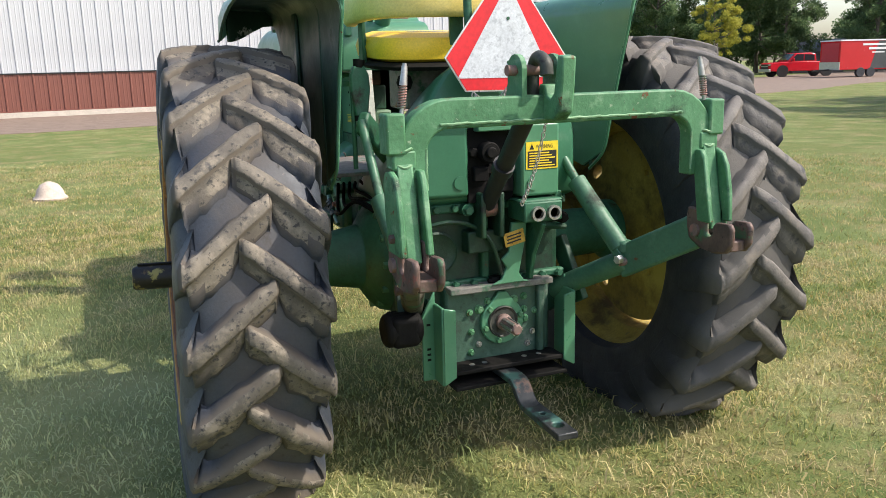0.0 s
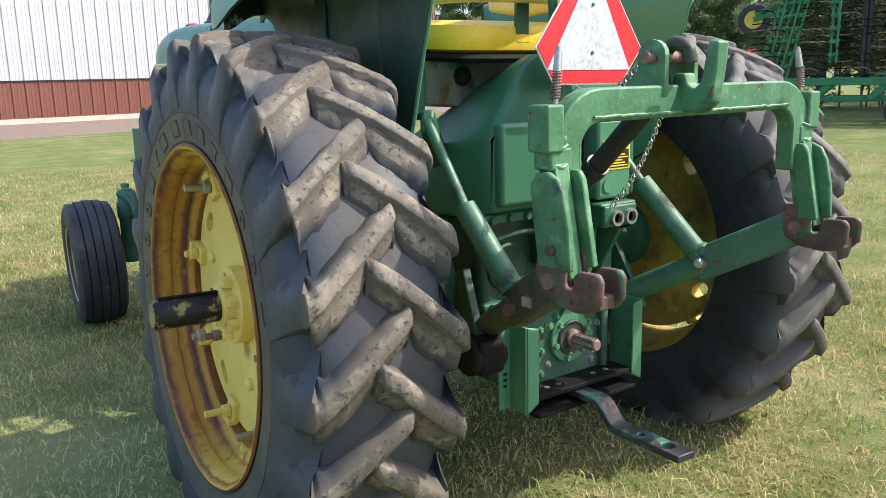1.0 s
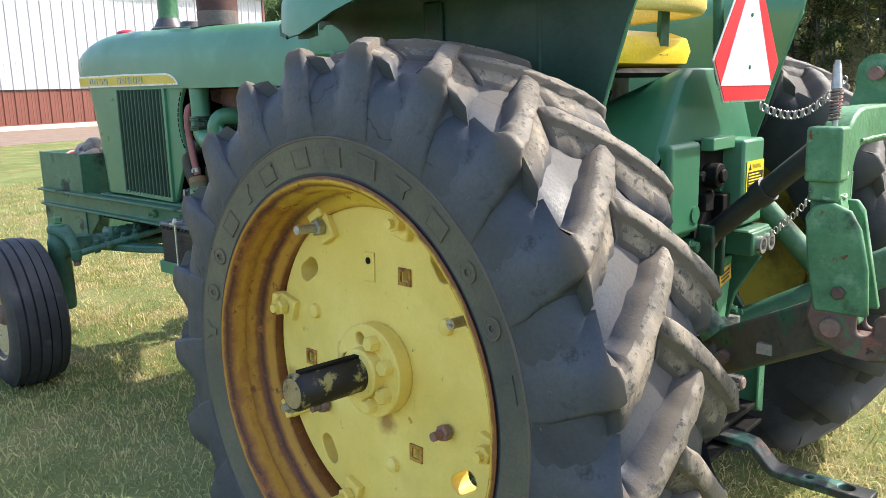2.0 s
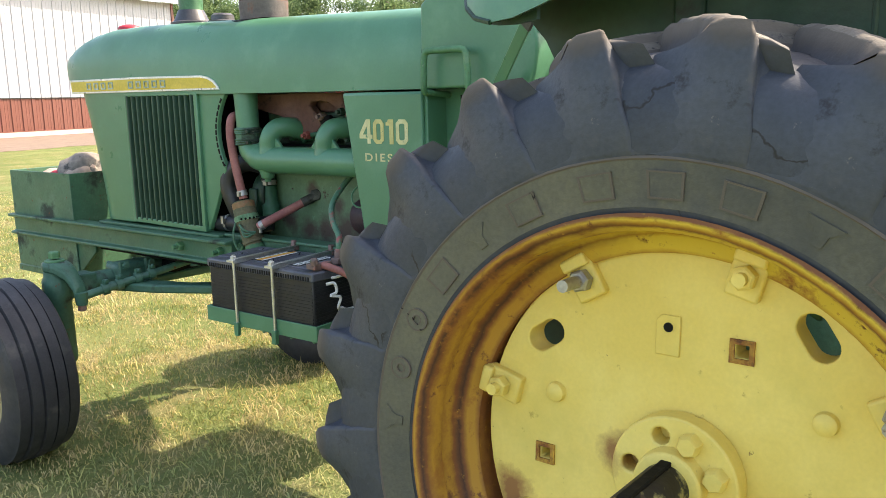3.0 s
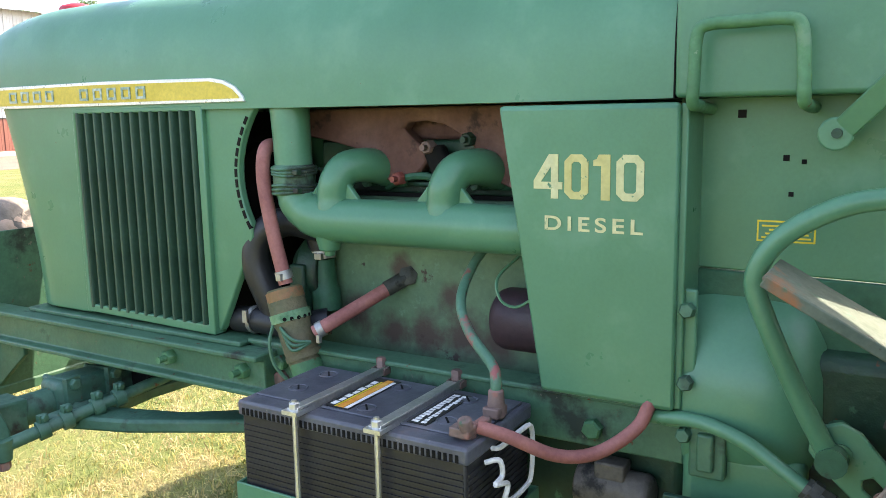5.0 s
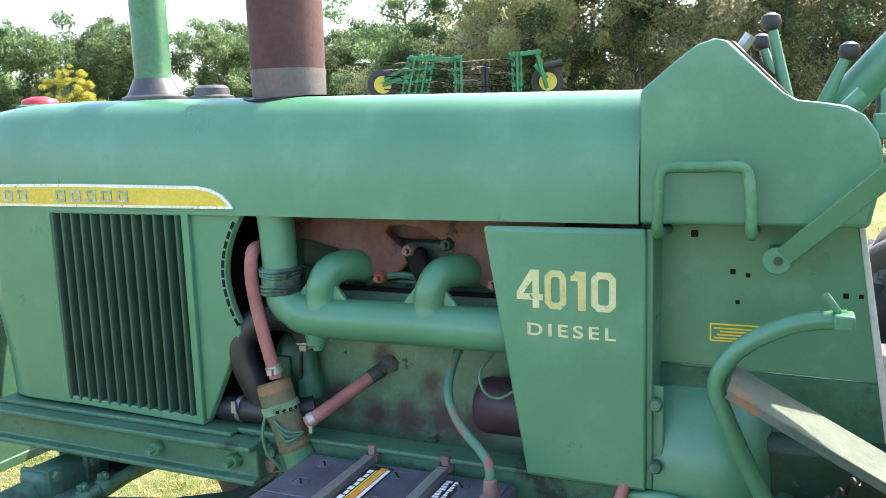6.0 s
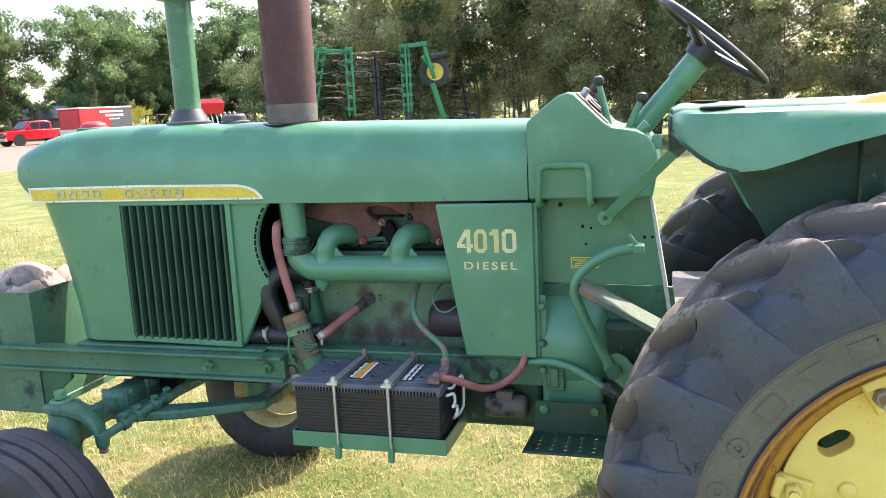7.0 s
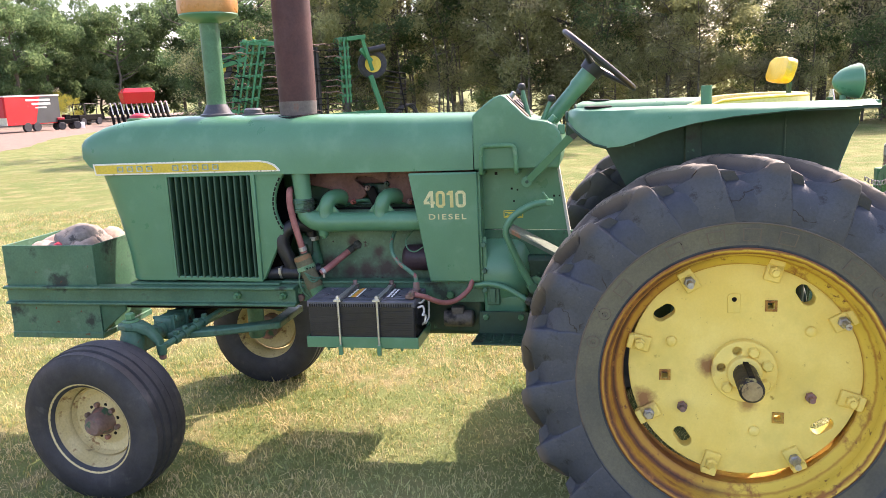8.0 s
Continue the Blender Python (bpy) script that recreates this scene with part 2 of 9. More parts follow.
WHITE = surf("white_cord", (0.75, 0.74, 0.70), (0.82, 0.81, 0.78), 20.0, (0.6, 0.8), 0, 0.1, 120)
LETTER = surf("worn_cream_decal", (0.52, 0.50, 0.24), (0.62, 0.59, 0.33), 20.0, (0.5, 0.7), 0, 0, 60, [((0.075, 0.21, 0.115), 46, 0.61, 0.66, 0.5), ((0.20, 0.07, 0.04), 45, 0.69, 0.71, 0.8)])
STRIPEGOLD = surf("gold_yellow_strip", (0.55, 0.40, 0.035), (0.65, 0.48, 0.06), 7.0, (0.3, 0.45), 0, 0.03, 120)
SILVER = surf("aged_silver_trim", (0.62, 0.63, 0.60), (0.74, 0.75, 0.72), 15.0, (0.25, 0.4), 0.5, 0.02, 150)
SIGNRED = surf("fluorescent_red_sheeting", (0.60, 0.012, 0.020), (0.68, 0.018, 0.028), 9.0, (0.4, 0.5), 0, 0, 60)
SIGNGREY = surf("grey_reflective_sheeting", (0.52, 0.54, 0.57), (0.62, 0.64, 0.67), 30.0, (0.4, 0.55), 0, 0.05, 140, [((0.40, 0.42, 0.45), 55, 0.52, 0.62, 0.6)])
OLDSTICKER = surf("orange_faded_sticker", (0.50, 0.27, 0.03), (0.62, 0.38, 0.06), 30.0, (0.4, 0.6), 0, 0, 60, [((0.06, 0.05, 0.03), 40, 0.58, 0.66, 0.8)])
STICKER = surf("yellow_sticker", (0.72, 0.52, 0.02), (0.80, 0.60, 0.04), 12.0, (0.4, 0.5), 0, 0, 60)
INK = surf("black_ink", (0.012, 0.012, 0.012), (0.02, 0.02, 0.02), 12.0, (0.4, 0.5), 0, 0, 60)
ORANGE = surf("orange_label", (0.72, 0.24, 0.03), (0.8, 0.42, 0.08), 40.0, (0.35, 0.5), 0, 0, 60)
CAPRED = surf("red_plastic_cap", (0.42, 0.02, 0.03), (0.5, 0.03, 0.05), 9.0, (0.4, 0.55), 0, 0.03, 60)
AMBER = surf("amber_bowl", (0.42, 0.19, 0.055), (0.52, 0.26, 0.09), 6.0, (0.25, 0.4), 0, 0.03, 60)
DECK = surf("grey_worn_floor_plate", (0.20, 0.205, 0.19), (0.30, 0.295, 0.28), 12.0, (0.45, 0.65), 0.3, 0.2, 90, [((0.06, 0.15, 0.09), 8, 0.52, 0.60, 0.6), ((0.34, 0.13, 0.045), 11, 0.57, 0.66, 0.85)])
FLOORPLATE = surf("rust_stained_floor_plate", (0.125, 0.112, 0.105), (0.18, 0.165, 0.155), 12.0, (0.65, 0.85), 0, 0.2, 90, [((0.07, 0.13, 0.09), 8, 0.58, 0.66, 0.6), ((0.30, 0.15, 0.08), 5, 0.56, 0.72, 0.85), ((0.07, 0.05, 0.04), 16, 0.64, 0.70, 0.8)], spec=0.3)
STONE = surf("grey_brown_stone", (0.15, 0.13, 0.115), (0.30, 0.25, 0.21), 14.0, (0.75, 0.9), 0, 0.6, 60, [((0.06, 0.055, 0.05), 12, 0.56, 0.64, 0.9)])
FOOTPLATE = surf("pale_worn_foot_plate", (0.080, 0.110, 0.080), (0.12, 0.145, 0.105), 14.0, (0.65, 0.85), 0, 0.2, 90, [((0.30, 0.13, 0.06), 5, 0.58, 0.68, 0.85), ((0.06, 0.15, 0.09), 15, 0.60, 0.68, 0.6), ((0.05, 0.04, 0.035), 30, 0.64, 0.70, 0.8)], spec=0.3)


# ---- building blocks ----
from mathutils.geometry import delaunay_2d_cdt, tessellate_polygon


class Shape:
    """Collects vertices and faces of one mesh."""

    def __init__(self):
        self.v, self.f = [], []

    def add(self, verts, faces):
        n = len(self.v)
        self.v += [tuple(p) for p in verts]
        self.f += [tuple(i + n for i in f) for f in faces]
        return self

    def box(self, a, b, m=None):
        """A box between two corners, turned by m about its middle."""
        c = (Vector(a) + Vector(b)) / 2
        pts = [Vector((x, y, z)) for x in (a[0], b[0]) for y in (a[1], b[1]) for z in (a[2], b[2])]
        if m is not None:
            pts = [c + m.to_3x3() @ (p - c) for p in pts]
        return self.add(pts, [(0, 1, 3, 2), (4, 6, 7, 5), (0, 4, 5, 1), (2, 3, 7, 6), (0, 2, 6, 4), (1, 5, 7, 3)])

    def bar(self, p, q, w, h, up=(0, 0, 1)):
        """A rectangular bar from p to q, w wide and h high."""
        p, q = Vector(p), Vector(q)
        d = (q - p).normalized()
        s = d.cross(Vector(up)).normalized()
        u = s.cross(d)
        pts = [e + s * a * w / 2 + u * b * h / 2 for e in (p, q) for a, b in ((-1, -1), (1, -1), (1, 1), (-1, 1))]
        return self.add(pts, [(3, 2, 1, 0), (4, 5, 6, 7), (0, 1, 5, 4), (1, 2, 6, 5), (2, 3, 7, 6), (3, 0, 4, 7)])

    def loft(self, rings, closed=True, caps=True):
        """Skins rings of equally many points."""
        n = len(rings[0])
        verts = [p for ring in rings for p in ring]
        faces = []
        for k in range(len(rings) - 1):
            for i in range(n if closed else n - 1):
                j = (i + 1) % n
                faces.append((k * n + i, k * n + j, (k + 1) * n + j, (k + 1) * n + i))
        if caps and closed:
            faces += [tuple(range(n - 1, -1, -1)), tuple((len(rings) - 1) * n + i for i in range(n))]
        return self.add(verts, faces)

    def tube(self, path, r, n=12, caps=True):
        """A round tube along points; r is one radius or one for each point."""
        path = [Vector(p) for p in path]
        rs = r if isinstance(r, (list, tuple)) else [r] * len(path)
        rings, side = [], None
        for k, p in enumerate(path):
            d = (path[min(k + 1, len(path) - 1)] - path[max(k - 1, 0)]).normalized()
            if side is None:
                side = d.orthogonal().normalized()
            side = (side - d * side.dot(d)).normalized()
            up = d.cross(side)
            rings.append([p + (side * math.cos(a) + up * math.sin(a)) * rs[k] for a in (2 * math.pi * i / n for i in range(n))])
        return self.loft(rings, True, caps)

    def lathe(self, profile, centre, axis='x', n=48, closed=False, caps=True):
        """Turns (along, radius) pairs about an axis through the centre."""
        c = Vector(centre)
        rings = []
        for h, r in profile:
            ring = []
            for i in range(n):
                a = 2 * math.pi * i / n
                u, w = r * math.cos(a), r * math.sin(a)
                ring.append(c + Vector({'x': (h, u, w), 'y': (w, h, u), 'z': (u, w, h)}[axis]))
            rings.append(ring)
        if closed:
            rings.append(rings[0])
        return self.loft(rings, True, caps and not closed)

    def plate(self, outlines, axis, a, b):
        """A flat plate from a to b along the axis; the first outline is its edge, the others are holes (lists of 2D points)."""
        loops = [[Vector((p[0], p[1], 0)) for p in o] for o in outlines]
        tris = tessellate(loops)
        flat = [p for o in loops for p in o]

        def at(p, h):
            return {'x': (h, p[0], p[1]), 'y': (p[0], h, p[1]), 'z': (p[0], p[1], h)}[axis]

        n = len(flat)
        verts = [at(p, a) for p in flat] + [at(p, b) for p in flat]
        faces = [t for t in tris] + [tuple(i + n for i in reversed(t)) for t in tris]
        k = 0
        for o in loops:
            m = len(o)
            faces += [(k + i, k + (i + 1) % m, n + k + (i + 1) % m, n + k + i) for i in range(m)]
            k += m
        return self.add(verts, faces)

    def hexagon(self, p, way, r, h):
        """A bolt head standing on p along way."""
        p, way = Vector(p), Vector(way).normalized()
        s = way.orthogonal().normalized()
        u = way.cross(s)
        ring = lambda q, k: [q + (s * math.cos(i * math.pi / 3) + u * math.sin(i * math.pi / 3)) * k for i in range(6)]
        return self.loft([ring(p - way * 0.004, r), ring(p + way * h * 0.8, r), ring(p + way * h, r * 0.8)])


def tessellate(loops):
    """Triangles of an outline with holes, by the points' running numbers."""
    if len(loops) == 1:
        return [tuple(t) for t in tessellate_polygon(loops)]
    flat, edges = [p.to_2d() for o in loops for p in o], []
    k = 0
    for o in loops:
        edges += [(k + i, k + (i + 1) % len(o)) for i in range(len(o))]
        k += len(o)
    out = delaunay_2d_cdt(flat, edges, [], 1, 1e-7)
    back = [src[0] for src in out[3]]
    tris = [tuple(back[i] for i in f) for f in out[2]]

    def inside(c, o):
        hit = False
        for p, q in zip(o, o[1:] + o[:1]):
            if (p.y > c.y) != (q.y > c.y) and c.x < p.x + (q.x - p.x) * (c.y - p.y) / (q.y - p.y):
                hit = not hit
        return hit

    mid = [sum((flat[i] for i in t), Vector((0, 0))) / len(t) for t in tris]
    return [t for t, c in zip(tris, mid) if not any(inside(c, o) for o in loops[1:])]


def circle(cx, cy, r, n=24, start=0.0):
    return [(cx + r * math.cos(start + 2 * math.pi * i / n), cy + r * math.sin(start + 2 * math.pi * i / n)) for i in range(n)]


def oval(cx, cy, length, width, turn, n=10):
    pts = []
    for s in (1, -1):
        for i in range(n + 1):
            a = -math.pi / 2 + math.pi * i / n + (0 if s == 1 else math.pi)
            pts.append((s * (length - width) / 2 + width / 2 * math.cos(a), width / 2 * math.sin(a)))
    c, s = math.cos(turn), math.sin(turn)
    return [(cx + x * c - y * s, cy + x * s + y * c) for x, y in pts]


def curve(points, n=6):
    """A smooth path through points (Catmull-Rom)."""
    p = [Vector(q) for q in points]
    p = [2 * p[0] - p[1]] + p + [2 * p[-1] - p[-2]]
    out = []
    for k in range(1, len(p) - 2):
        for i in range(n):
            t = i / n
            out.append(0.5 * (2 * p[k] + (p[k + 1] - p[k - 1]) * t + (2 * p[k - 1] - 5 * p[k] + 4 * p[k + 1] - p[k + 2]) * t * t
                              + (3 * p[k] - p[k - 1] - 3 * p[k + 1] + p[k + 2]) * t ** 3))
    return out + [p[-2]]


def mesh_of(name, shape, material, smooth=40):
    me = bpy.data.meshes.new(name)
    me.from_pydata(shape.v, [], shape.f)
    bm = bmesh.new()
    bm.from_mesh(me)
    bmesh.ops.recalc_face_normals(bm, faces=bm.faces)
    bm.to_mesh(me)
    bm.free()
    if smooth:
        me.polygons.foreach_set("use_smooth", [True] * len(me.polygons))
        me.set_sharp_from_angle(angle=radians(smooth))
    for mm in (material if isinstance(material, list) else [material]):
        me.materials.append(mm)
    return me


def thing(name, at=(0, 0, 0), label="", category="", group="", kind=""):
    """An Empty at a thing's base."""
    ob = new(name)
    ob.location = at
    ob.empty_display_size = 0.2
    return tagged(ob, label, category, group, kind)


def part(name, shape, material, parent=None, label="", bevel=0.0, smooth=40):
    """One mesh object, in world places, under a thing or a part."""
    me = shape if isinstance(shape, bpy.types.Mesh) else mesh_of(name, shape, material, smooth)
    ob = new(name, me)
    if parent is not None:
        ob.parent = parent
        if parent.type == 'EMPTY':
            ob.matrix_parent_inverse = Matrix.Translation(parent.location).inverted()
    if bevel:
        b = ob.modifiers.new("edge", 'BEVEL')
        b.width, b.segments, b.limit_method, b.angle_limit = bevel, 4 if bevel > 0.015 else 2, 'ANGLE', radians(38)
        b.harden_normals = False
    return tagged(ob, label)


def lettering(text, corner, across, up, width, height, lift=0.0015, heavy=0.0, apart=1.0):
    """The letters of a word as one flat mesh, fitted into a rectangle from its lower left corner."""
    data = bpy.data.curves.new("letters", 'FONT')
    data.body, data.extrude, data.offset, data.space_character = text, 0.0, heavy, apart + 2.2 * heavy
    ob = bpy.data.objects.new("letters", data)
    me = bpy.data.meshes.new_from_object(ob)
    co = np.array([v.co[:] for v in me.vertices])
    lo, hi = co.min(0), co.max(0)
    a, u = Vector(across).normalized(), Vector(up).normalized()
    out = a.cross(u)
    c = Vector(corner)
    s = Shape()
    s.v = [tuple(c + a * (p[0] - lo[0]) / (hi[0] - lo[0]) * width + u * (p[1] - lo[1]) / (hi[1] - lo[1]) * height + out * lift) for p in co]
    s.f = [tuple(f.vertices) for f in me.polygons]
    bpy.data.objects.remove(ob)
    bpy.data.meshes.remove(me)
    return s


# ---- ground: one lawn sheet to the horizon, gravel yard and drive ----
SHADE_LIFT = (-2.0, 0.7, 0.0)  # paler grass tone beside the left wheel, brightening its shade by colour


def paled(nodes, links, place, share):
    """The share of the shade-brightening pale patch, made ragged and scattered thinly over the rest of the lawn."""
    n = nodes.new("ShaderNodeTexNoise")
    n.inputs["Scale"].default_value, n.inputs["Detail"].default_value, n.inputs["Roughness"].default_value = 0.9, 6.0, 0.65
    links.new(place, n.inputs["Vector"])
    ragged = nodes.new("ShaderNodeMapRange")
    ragged.inputs[1].default_value, ragged.inputs[2].default_value, ragged.inputs[3].default_value, ragged.inputs[4].default_value = 0.32, 0.62, 0.35, 1.15
    links.new(n.outputs["Fac"], ragged.inputs[0])
    torn = nodes.new("ShaderNodeMath")
    torn.operation = 'MULTIPLY'
    links.new(share, torn.inputs[0])
    links.new(ragged.outputs[0], torn.inputs[1])
    thin = nodes.new("ShaderNodeMapRange")
    thin.inputs[1].default_value, thin.inputs[2].default_value, thin.inputs[3].default_value, thin.inputs[4].default_value = 0.48, 0.70, 0.0, 0.35
    links.new(n.outputs["Fac"], thin.inputs[0])
    most = nodes.new("ShaderNodeMath")
    most.operation = 'MAXIMUM'
    most.use_clamp = True
    links.new(torn.outputs[0], most.inputs[0])
    links.new(thin.outputs[0], most.inputs[1])
    return most.outputs[0]


def lawn_material():
    m = bpy.data.materials.new("dry_mown_lawn")
    m.use_nodes = True
    nodes, links = m.node_tree.nodes, m.node_tree.links
    shader = nodes["Principled BSDF"]
    place = nodes.new("ShaderNodeTexCoord").outputs["Object"]
    colour = None
    for s, lo, hi, c in ((0.35, 0.40, 0.62, None), (1.7, 0.50, 0.64, (0.26, 0.21, 0.10)), (9.0, 0.50, 0.68, (0.085, 0.140, 0.036)), (60.0, 0.45, 0.75, (0.170, 0.170, 0.062))):
        n = nodes.new("ShaderNodeTexNoise")
        n.inputs["Scale"].default_value, n.inputs["Detail"].default_value, n.inputs["Roughness"].default_value = s, 6.0, 0.65
        links.new(place, n.inputs["Vector"])
        r = nodes.new("ShaderNodeMapRange")
        r.inputs[1].default_value, r.inputs[2].default_value = lo, hi
        links.new(n.outputs["Fac"], r.inputs[0])
        x = nodes.new("ShaderNodeMix")
        x.data_type = 'RGBA'
        links.new(r.outputs[0], x.inputs[0])
        if colour is None:
            x.inputs[6].default_value, x.inputs[7].default_value = (0.105, 0.150, 0.038, 1), (0.150, 0.166, 0.050, 1)
        else:
            links.new(colour, x.inputs[6])
            x.inputs[7].default_value = (*c, 1)
        colour = x.outputs[2]
    # Pale patch by the left wheel: skylight on shaded lawn, put into the colour.
    far = nodes.new("ShaderNodeVectorMath")
    far.operation = 'DISTANCE'
    links.new(place, far.inputs[0])
    far.inputs[1].default_value = SHADE_LIFT
    r = nodes.new("ShaderNodeMapRange")
    r.inputs[1].default_value, r.inputs[2].default_value, r.inputs[3].default_value, r.inputs[4].default_value = 0.7, 2.7, 0.75, 0.0
    links.new(far.outputs["Value"], r.inputs[0])
    x = nodes.new("ShaderNodeMix")
    x.data_type = 'RGBA'
    links.new(paled(nodes, links, place, r.outputs[0]), x.inputs[0])
    links.new(colour, x.inputs[6])
    x.inputs[7].default_value = (0.34, 0.355, 0.155, 1)
    colour = x.outputs[2]
    links.new(colour, shader.inputs["Base Color"])
    shader.inputs["Roughness"].default_value = 0.9
    shader.inputs["Specular IOR Level"].default_value = 0.2
    b = nodes.new("ShaderNodeBump")
    b.inputs["Strength"].default_value, b.inputs["Distance"].default_value = 0.8, 0.03
    links.new(n.outputs["Fac"], b.inputs["Height"])
    links.new(b.outputs[0], shader.inputs["Normal"])
    return m


LAWN = lawn_material()
GRAVEL = surf("tan_gravel", (0.140, 0.096, 0.073), (0.195, 0.140, 0.106), 2.0, (0.85, 0.95), 0, 0.6, 40, [((0.235, 0.175, 0.13), 9, 0.52, 0.66, 0.95), ((0.28, 0.22, 0.17), 60, 0.58, 0.68, 0.95)])


def rise(x, y):
    """Height of the ground: flat round the tractor, climbing very gently far off."""
    d = math.hypot(x, y)
    near = max(0.0, 1 - d / 14)
    return 0.012 * near * noise.noise((x * 1.3, y * 1.3, 0.0)) + 0.004 * near * noise.noise((x * 5, y * 5, 2.0))


def sheet(name, xs, ys, lift, material, label, category):
    s = Shape()
    s.v = [(x, y, rise(x, y) + lift) for y in ys for x in xs]
    n = len(xs)
    s.f = [(j * n + i, j * n + i + 1, (j + 1) * n + i + 1, (j + 1) * n + i) for j in range(len(ys) - 1) for i in range(n - 1)]
    return tagged(part(name, s, material), label, category, "", "structure")


def spread(near, far):
    out = [float(v) for v in np.arange(-near, near + 0.01, 0.15)]
    step, v = 0.2, near
    while v < far:
        step *= 1.25
        v += step
        out += [v, -v]
    return sorted(out)


sheet("ground", spread(7, 1500), spread(7, 1500), 0.0, LAWN, "mown lawn of green and straw-dry grass", "grass")

# ---- machine shed ----
def shed():
    WHITEMETAL = surf("white_ribbed_steel", (0.45, 0.46, 0.48), (0.51, 0.52, 0.54), 0.6, (0.35, 0.5), 0, 0.02, 30)
    BROWNMETAL = surf("brown_ribbed_steel", (0.17, 0.062, 0.045), (0.20, 0.075, 0.055), 0.6, (0.35, 0.5), 0, 0.02, 30)
    CONCRETE = surf("pale_footing", (0.45, 0.40, 0.34), (0.55, 0.50, 0.43), 2.0, (0.8, 0.9), 0, 0.3, 20)
    base = thing("machine_shed", SHED_CORNER, "white ribbed-steel machine shed with brown wainscot", "shed")
    m = Matrix.Translation(SHED_CORNER) @ Matrix.Rotation(SHED_TURN, 4, 'Z')
    rib = 0.50

    def panel(name, z0, z1, material):
        """One sheet with a tall rib and three low ones, along local -x, its face towards local -y."""
        prof = [(0, 0), (0.02, -0.035), (0.06, -0.035), (0.08, 0), (0.18, 0), (0.19, -0.008), (0.215, -0.008), (0.225, 0), (0.32, 0), (0.33, -0.008), (0.355, -0.008), (0.365, 0), (rib, 0), (rib, 0.03), (0, 0.03)]
        return mesh_of(name, Shape().loft([[(-x, y, z) for x, y in prof] for z in (z0, z1)]), material, 30)

    wall = panel("wall_panel", 1.55, 6.2, WHITEMETAL)
    skirt = panel("wainscot_panel", 0.10, 1.52, BROWNMETAL)
    for k in range(96):
        for me in (wall, skirt):
            ob = part(me.name.split(".")[0], me, None, base)
            ob.matrix_basis = m @ Matrix.Translation((-rib * k, 0, 0))
    for name, a, b, mat_ in (("wall_core", (-48, 0.03, 0.0), (0, 14, 6.2), WHITEMETAL), ("trim", (-48, -0.045, 1.51), (0.03, 0.04, 1.56), INK), ("footing", (-48, -0.06, -0.3), (0.03, 0.06, 0.11), CONCRETE),
                             ("base_trim", (-48, -0.05, 0.09), (0.03, 0.04, 0.15), BROWNMETAL), ("corner_trim", (-0.10, -0.05, 0.1), (0.05, 0.1, 6.2), BROWNMETAL)):
        part(name, Shape().box(a, b), mat_, base).matrix_basis = m
    roof = Shape().loft([[(x, -0.5, 6.15), (x, 7, 8.6), (x, 14.5, 6.15), (x, 14.5, 6.25), (x, 7, 8.72), (x, -0.5, 6.25)] for x in (-48.5, 0.5)])
    part("roof", roof, WHITEMETAL, base).matrix_basis = m


SHED_CORNER, SHED_TURN = (25.0, 36.15, 0.1), radians(8)
shed()

# gravel yard: apron before the shed, opening to the right
edge_near = [(-60, 20.5), (-30, 21.0), (-3, 22.0), (7.5, 24.0), (14, 25.5), (22, 24.5), (30, 27.0), (38, 31.5), (52, 36.0), (75, 40.0), (110, 48.0)]
edge_far = [(120, 75.0), (80, 66.0), (60, 58.0), (40, 46.0), (26, 37.0), (-60, 25.6)]
outline = []
ring_ = edge_near + edge_far
for (ax_, ay_), (bx_, by_) in zip(ring_, ring_[1:] + ring_[:1]):
    for i in range(12):
        t = i / 12
        outline.append((ax_ + (bx_ - ax_) * t + 0.4 * noise.noise((ax_ + i * 0.7, ay_, 1.0)), ay_ + (by_ - ay_) * t + 0.5 * noise.noise((ax_, ay_ + i * 0.7, 5.0))))
tagged(part("road", Shape().plate([outline], 'z', -0.02, 0.008), GRAVEL), "pale tan gravel yard and drive", "gravel", "", "structure")

# ---- grass blades round the tractor ----
def grass(seed, count, x0, x1, y0, y1, long, wide, fade):
    r = np.random.default_rng(seed)
    p = np.stack([r.uniform(x0, x1, count), r.uniform(y0, y1, count)], 1)
    thin = np.sin(p[:, 0] * 2.1 + 1.3 * np.sin(p[:, 1] * 1.7)) * np.sin(p[:, 1] * 2.6 + np.sin(p[:, 0] * 1.1)) + r.normal(0, 0.5, count)
    rim = np.minimum(np.minimum(p[:, 0] - x0, x1 - p[:, 0]), np.minimum(p[:, 1] - y0, y1 - p[:, 1]))
    p = p[(thin > -0.75) & (rim > fade * r.uniform(0, 1, count))]
    n = len(p)
    a = r.uniform(0, 2 * math.pi, n)
    h = long * r.uniform(0.45, 1.25, n)
    lean = r.uniform(0.3, 1.6, n) * h
    b = r.uniform(0, 2 * math.pi, n)
    w = wide * r.uniform(0.6, 1.4, n)
    base = np.stack([p[:, 0], p[:, 1], np.full(n, -0.006)], 1)
    side = np.stack([np.cos(a) * w, np.sin(a) * w, 0 * w], 1)
    mid = base + np.stack([np.cos(b) * lean * 0.3, np.sin(b) * lean * 0.3, h * 0.6], 1)
    tip = base + np.stack([np.cos(b) * lean, np.sin(b) * lean, h * np.clip(1.2 - lean / h * 0.6, 0.25, 1)], 1)
    v = np.stack([base - side, base + side, mid + side * 0.7, mid - side * 0.7, tip], 1).reshape(-1, 3)
    k = np.arange(n)[:, None] * 5
    f = (k + np.array([0, 1, 2, 3])).tolist() + (k + np.array([3, 2, 4])).tolist()
    me = bpy.data.meshes.new("grass")
    me.from_pydata(v.tolist(), [], f)
    return me


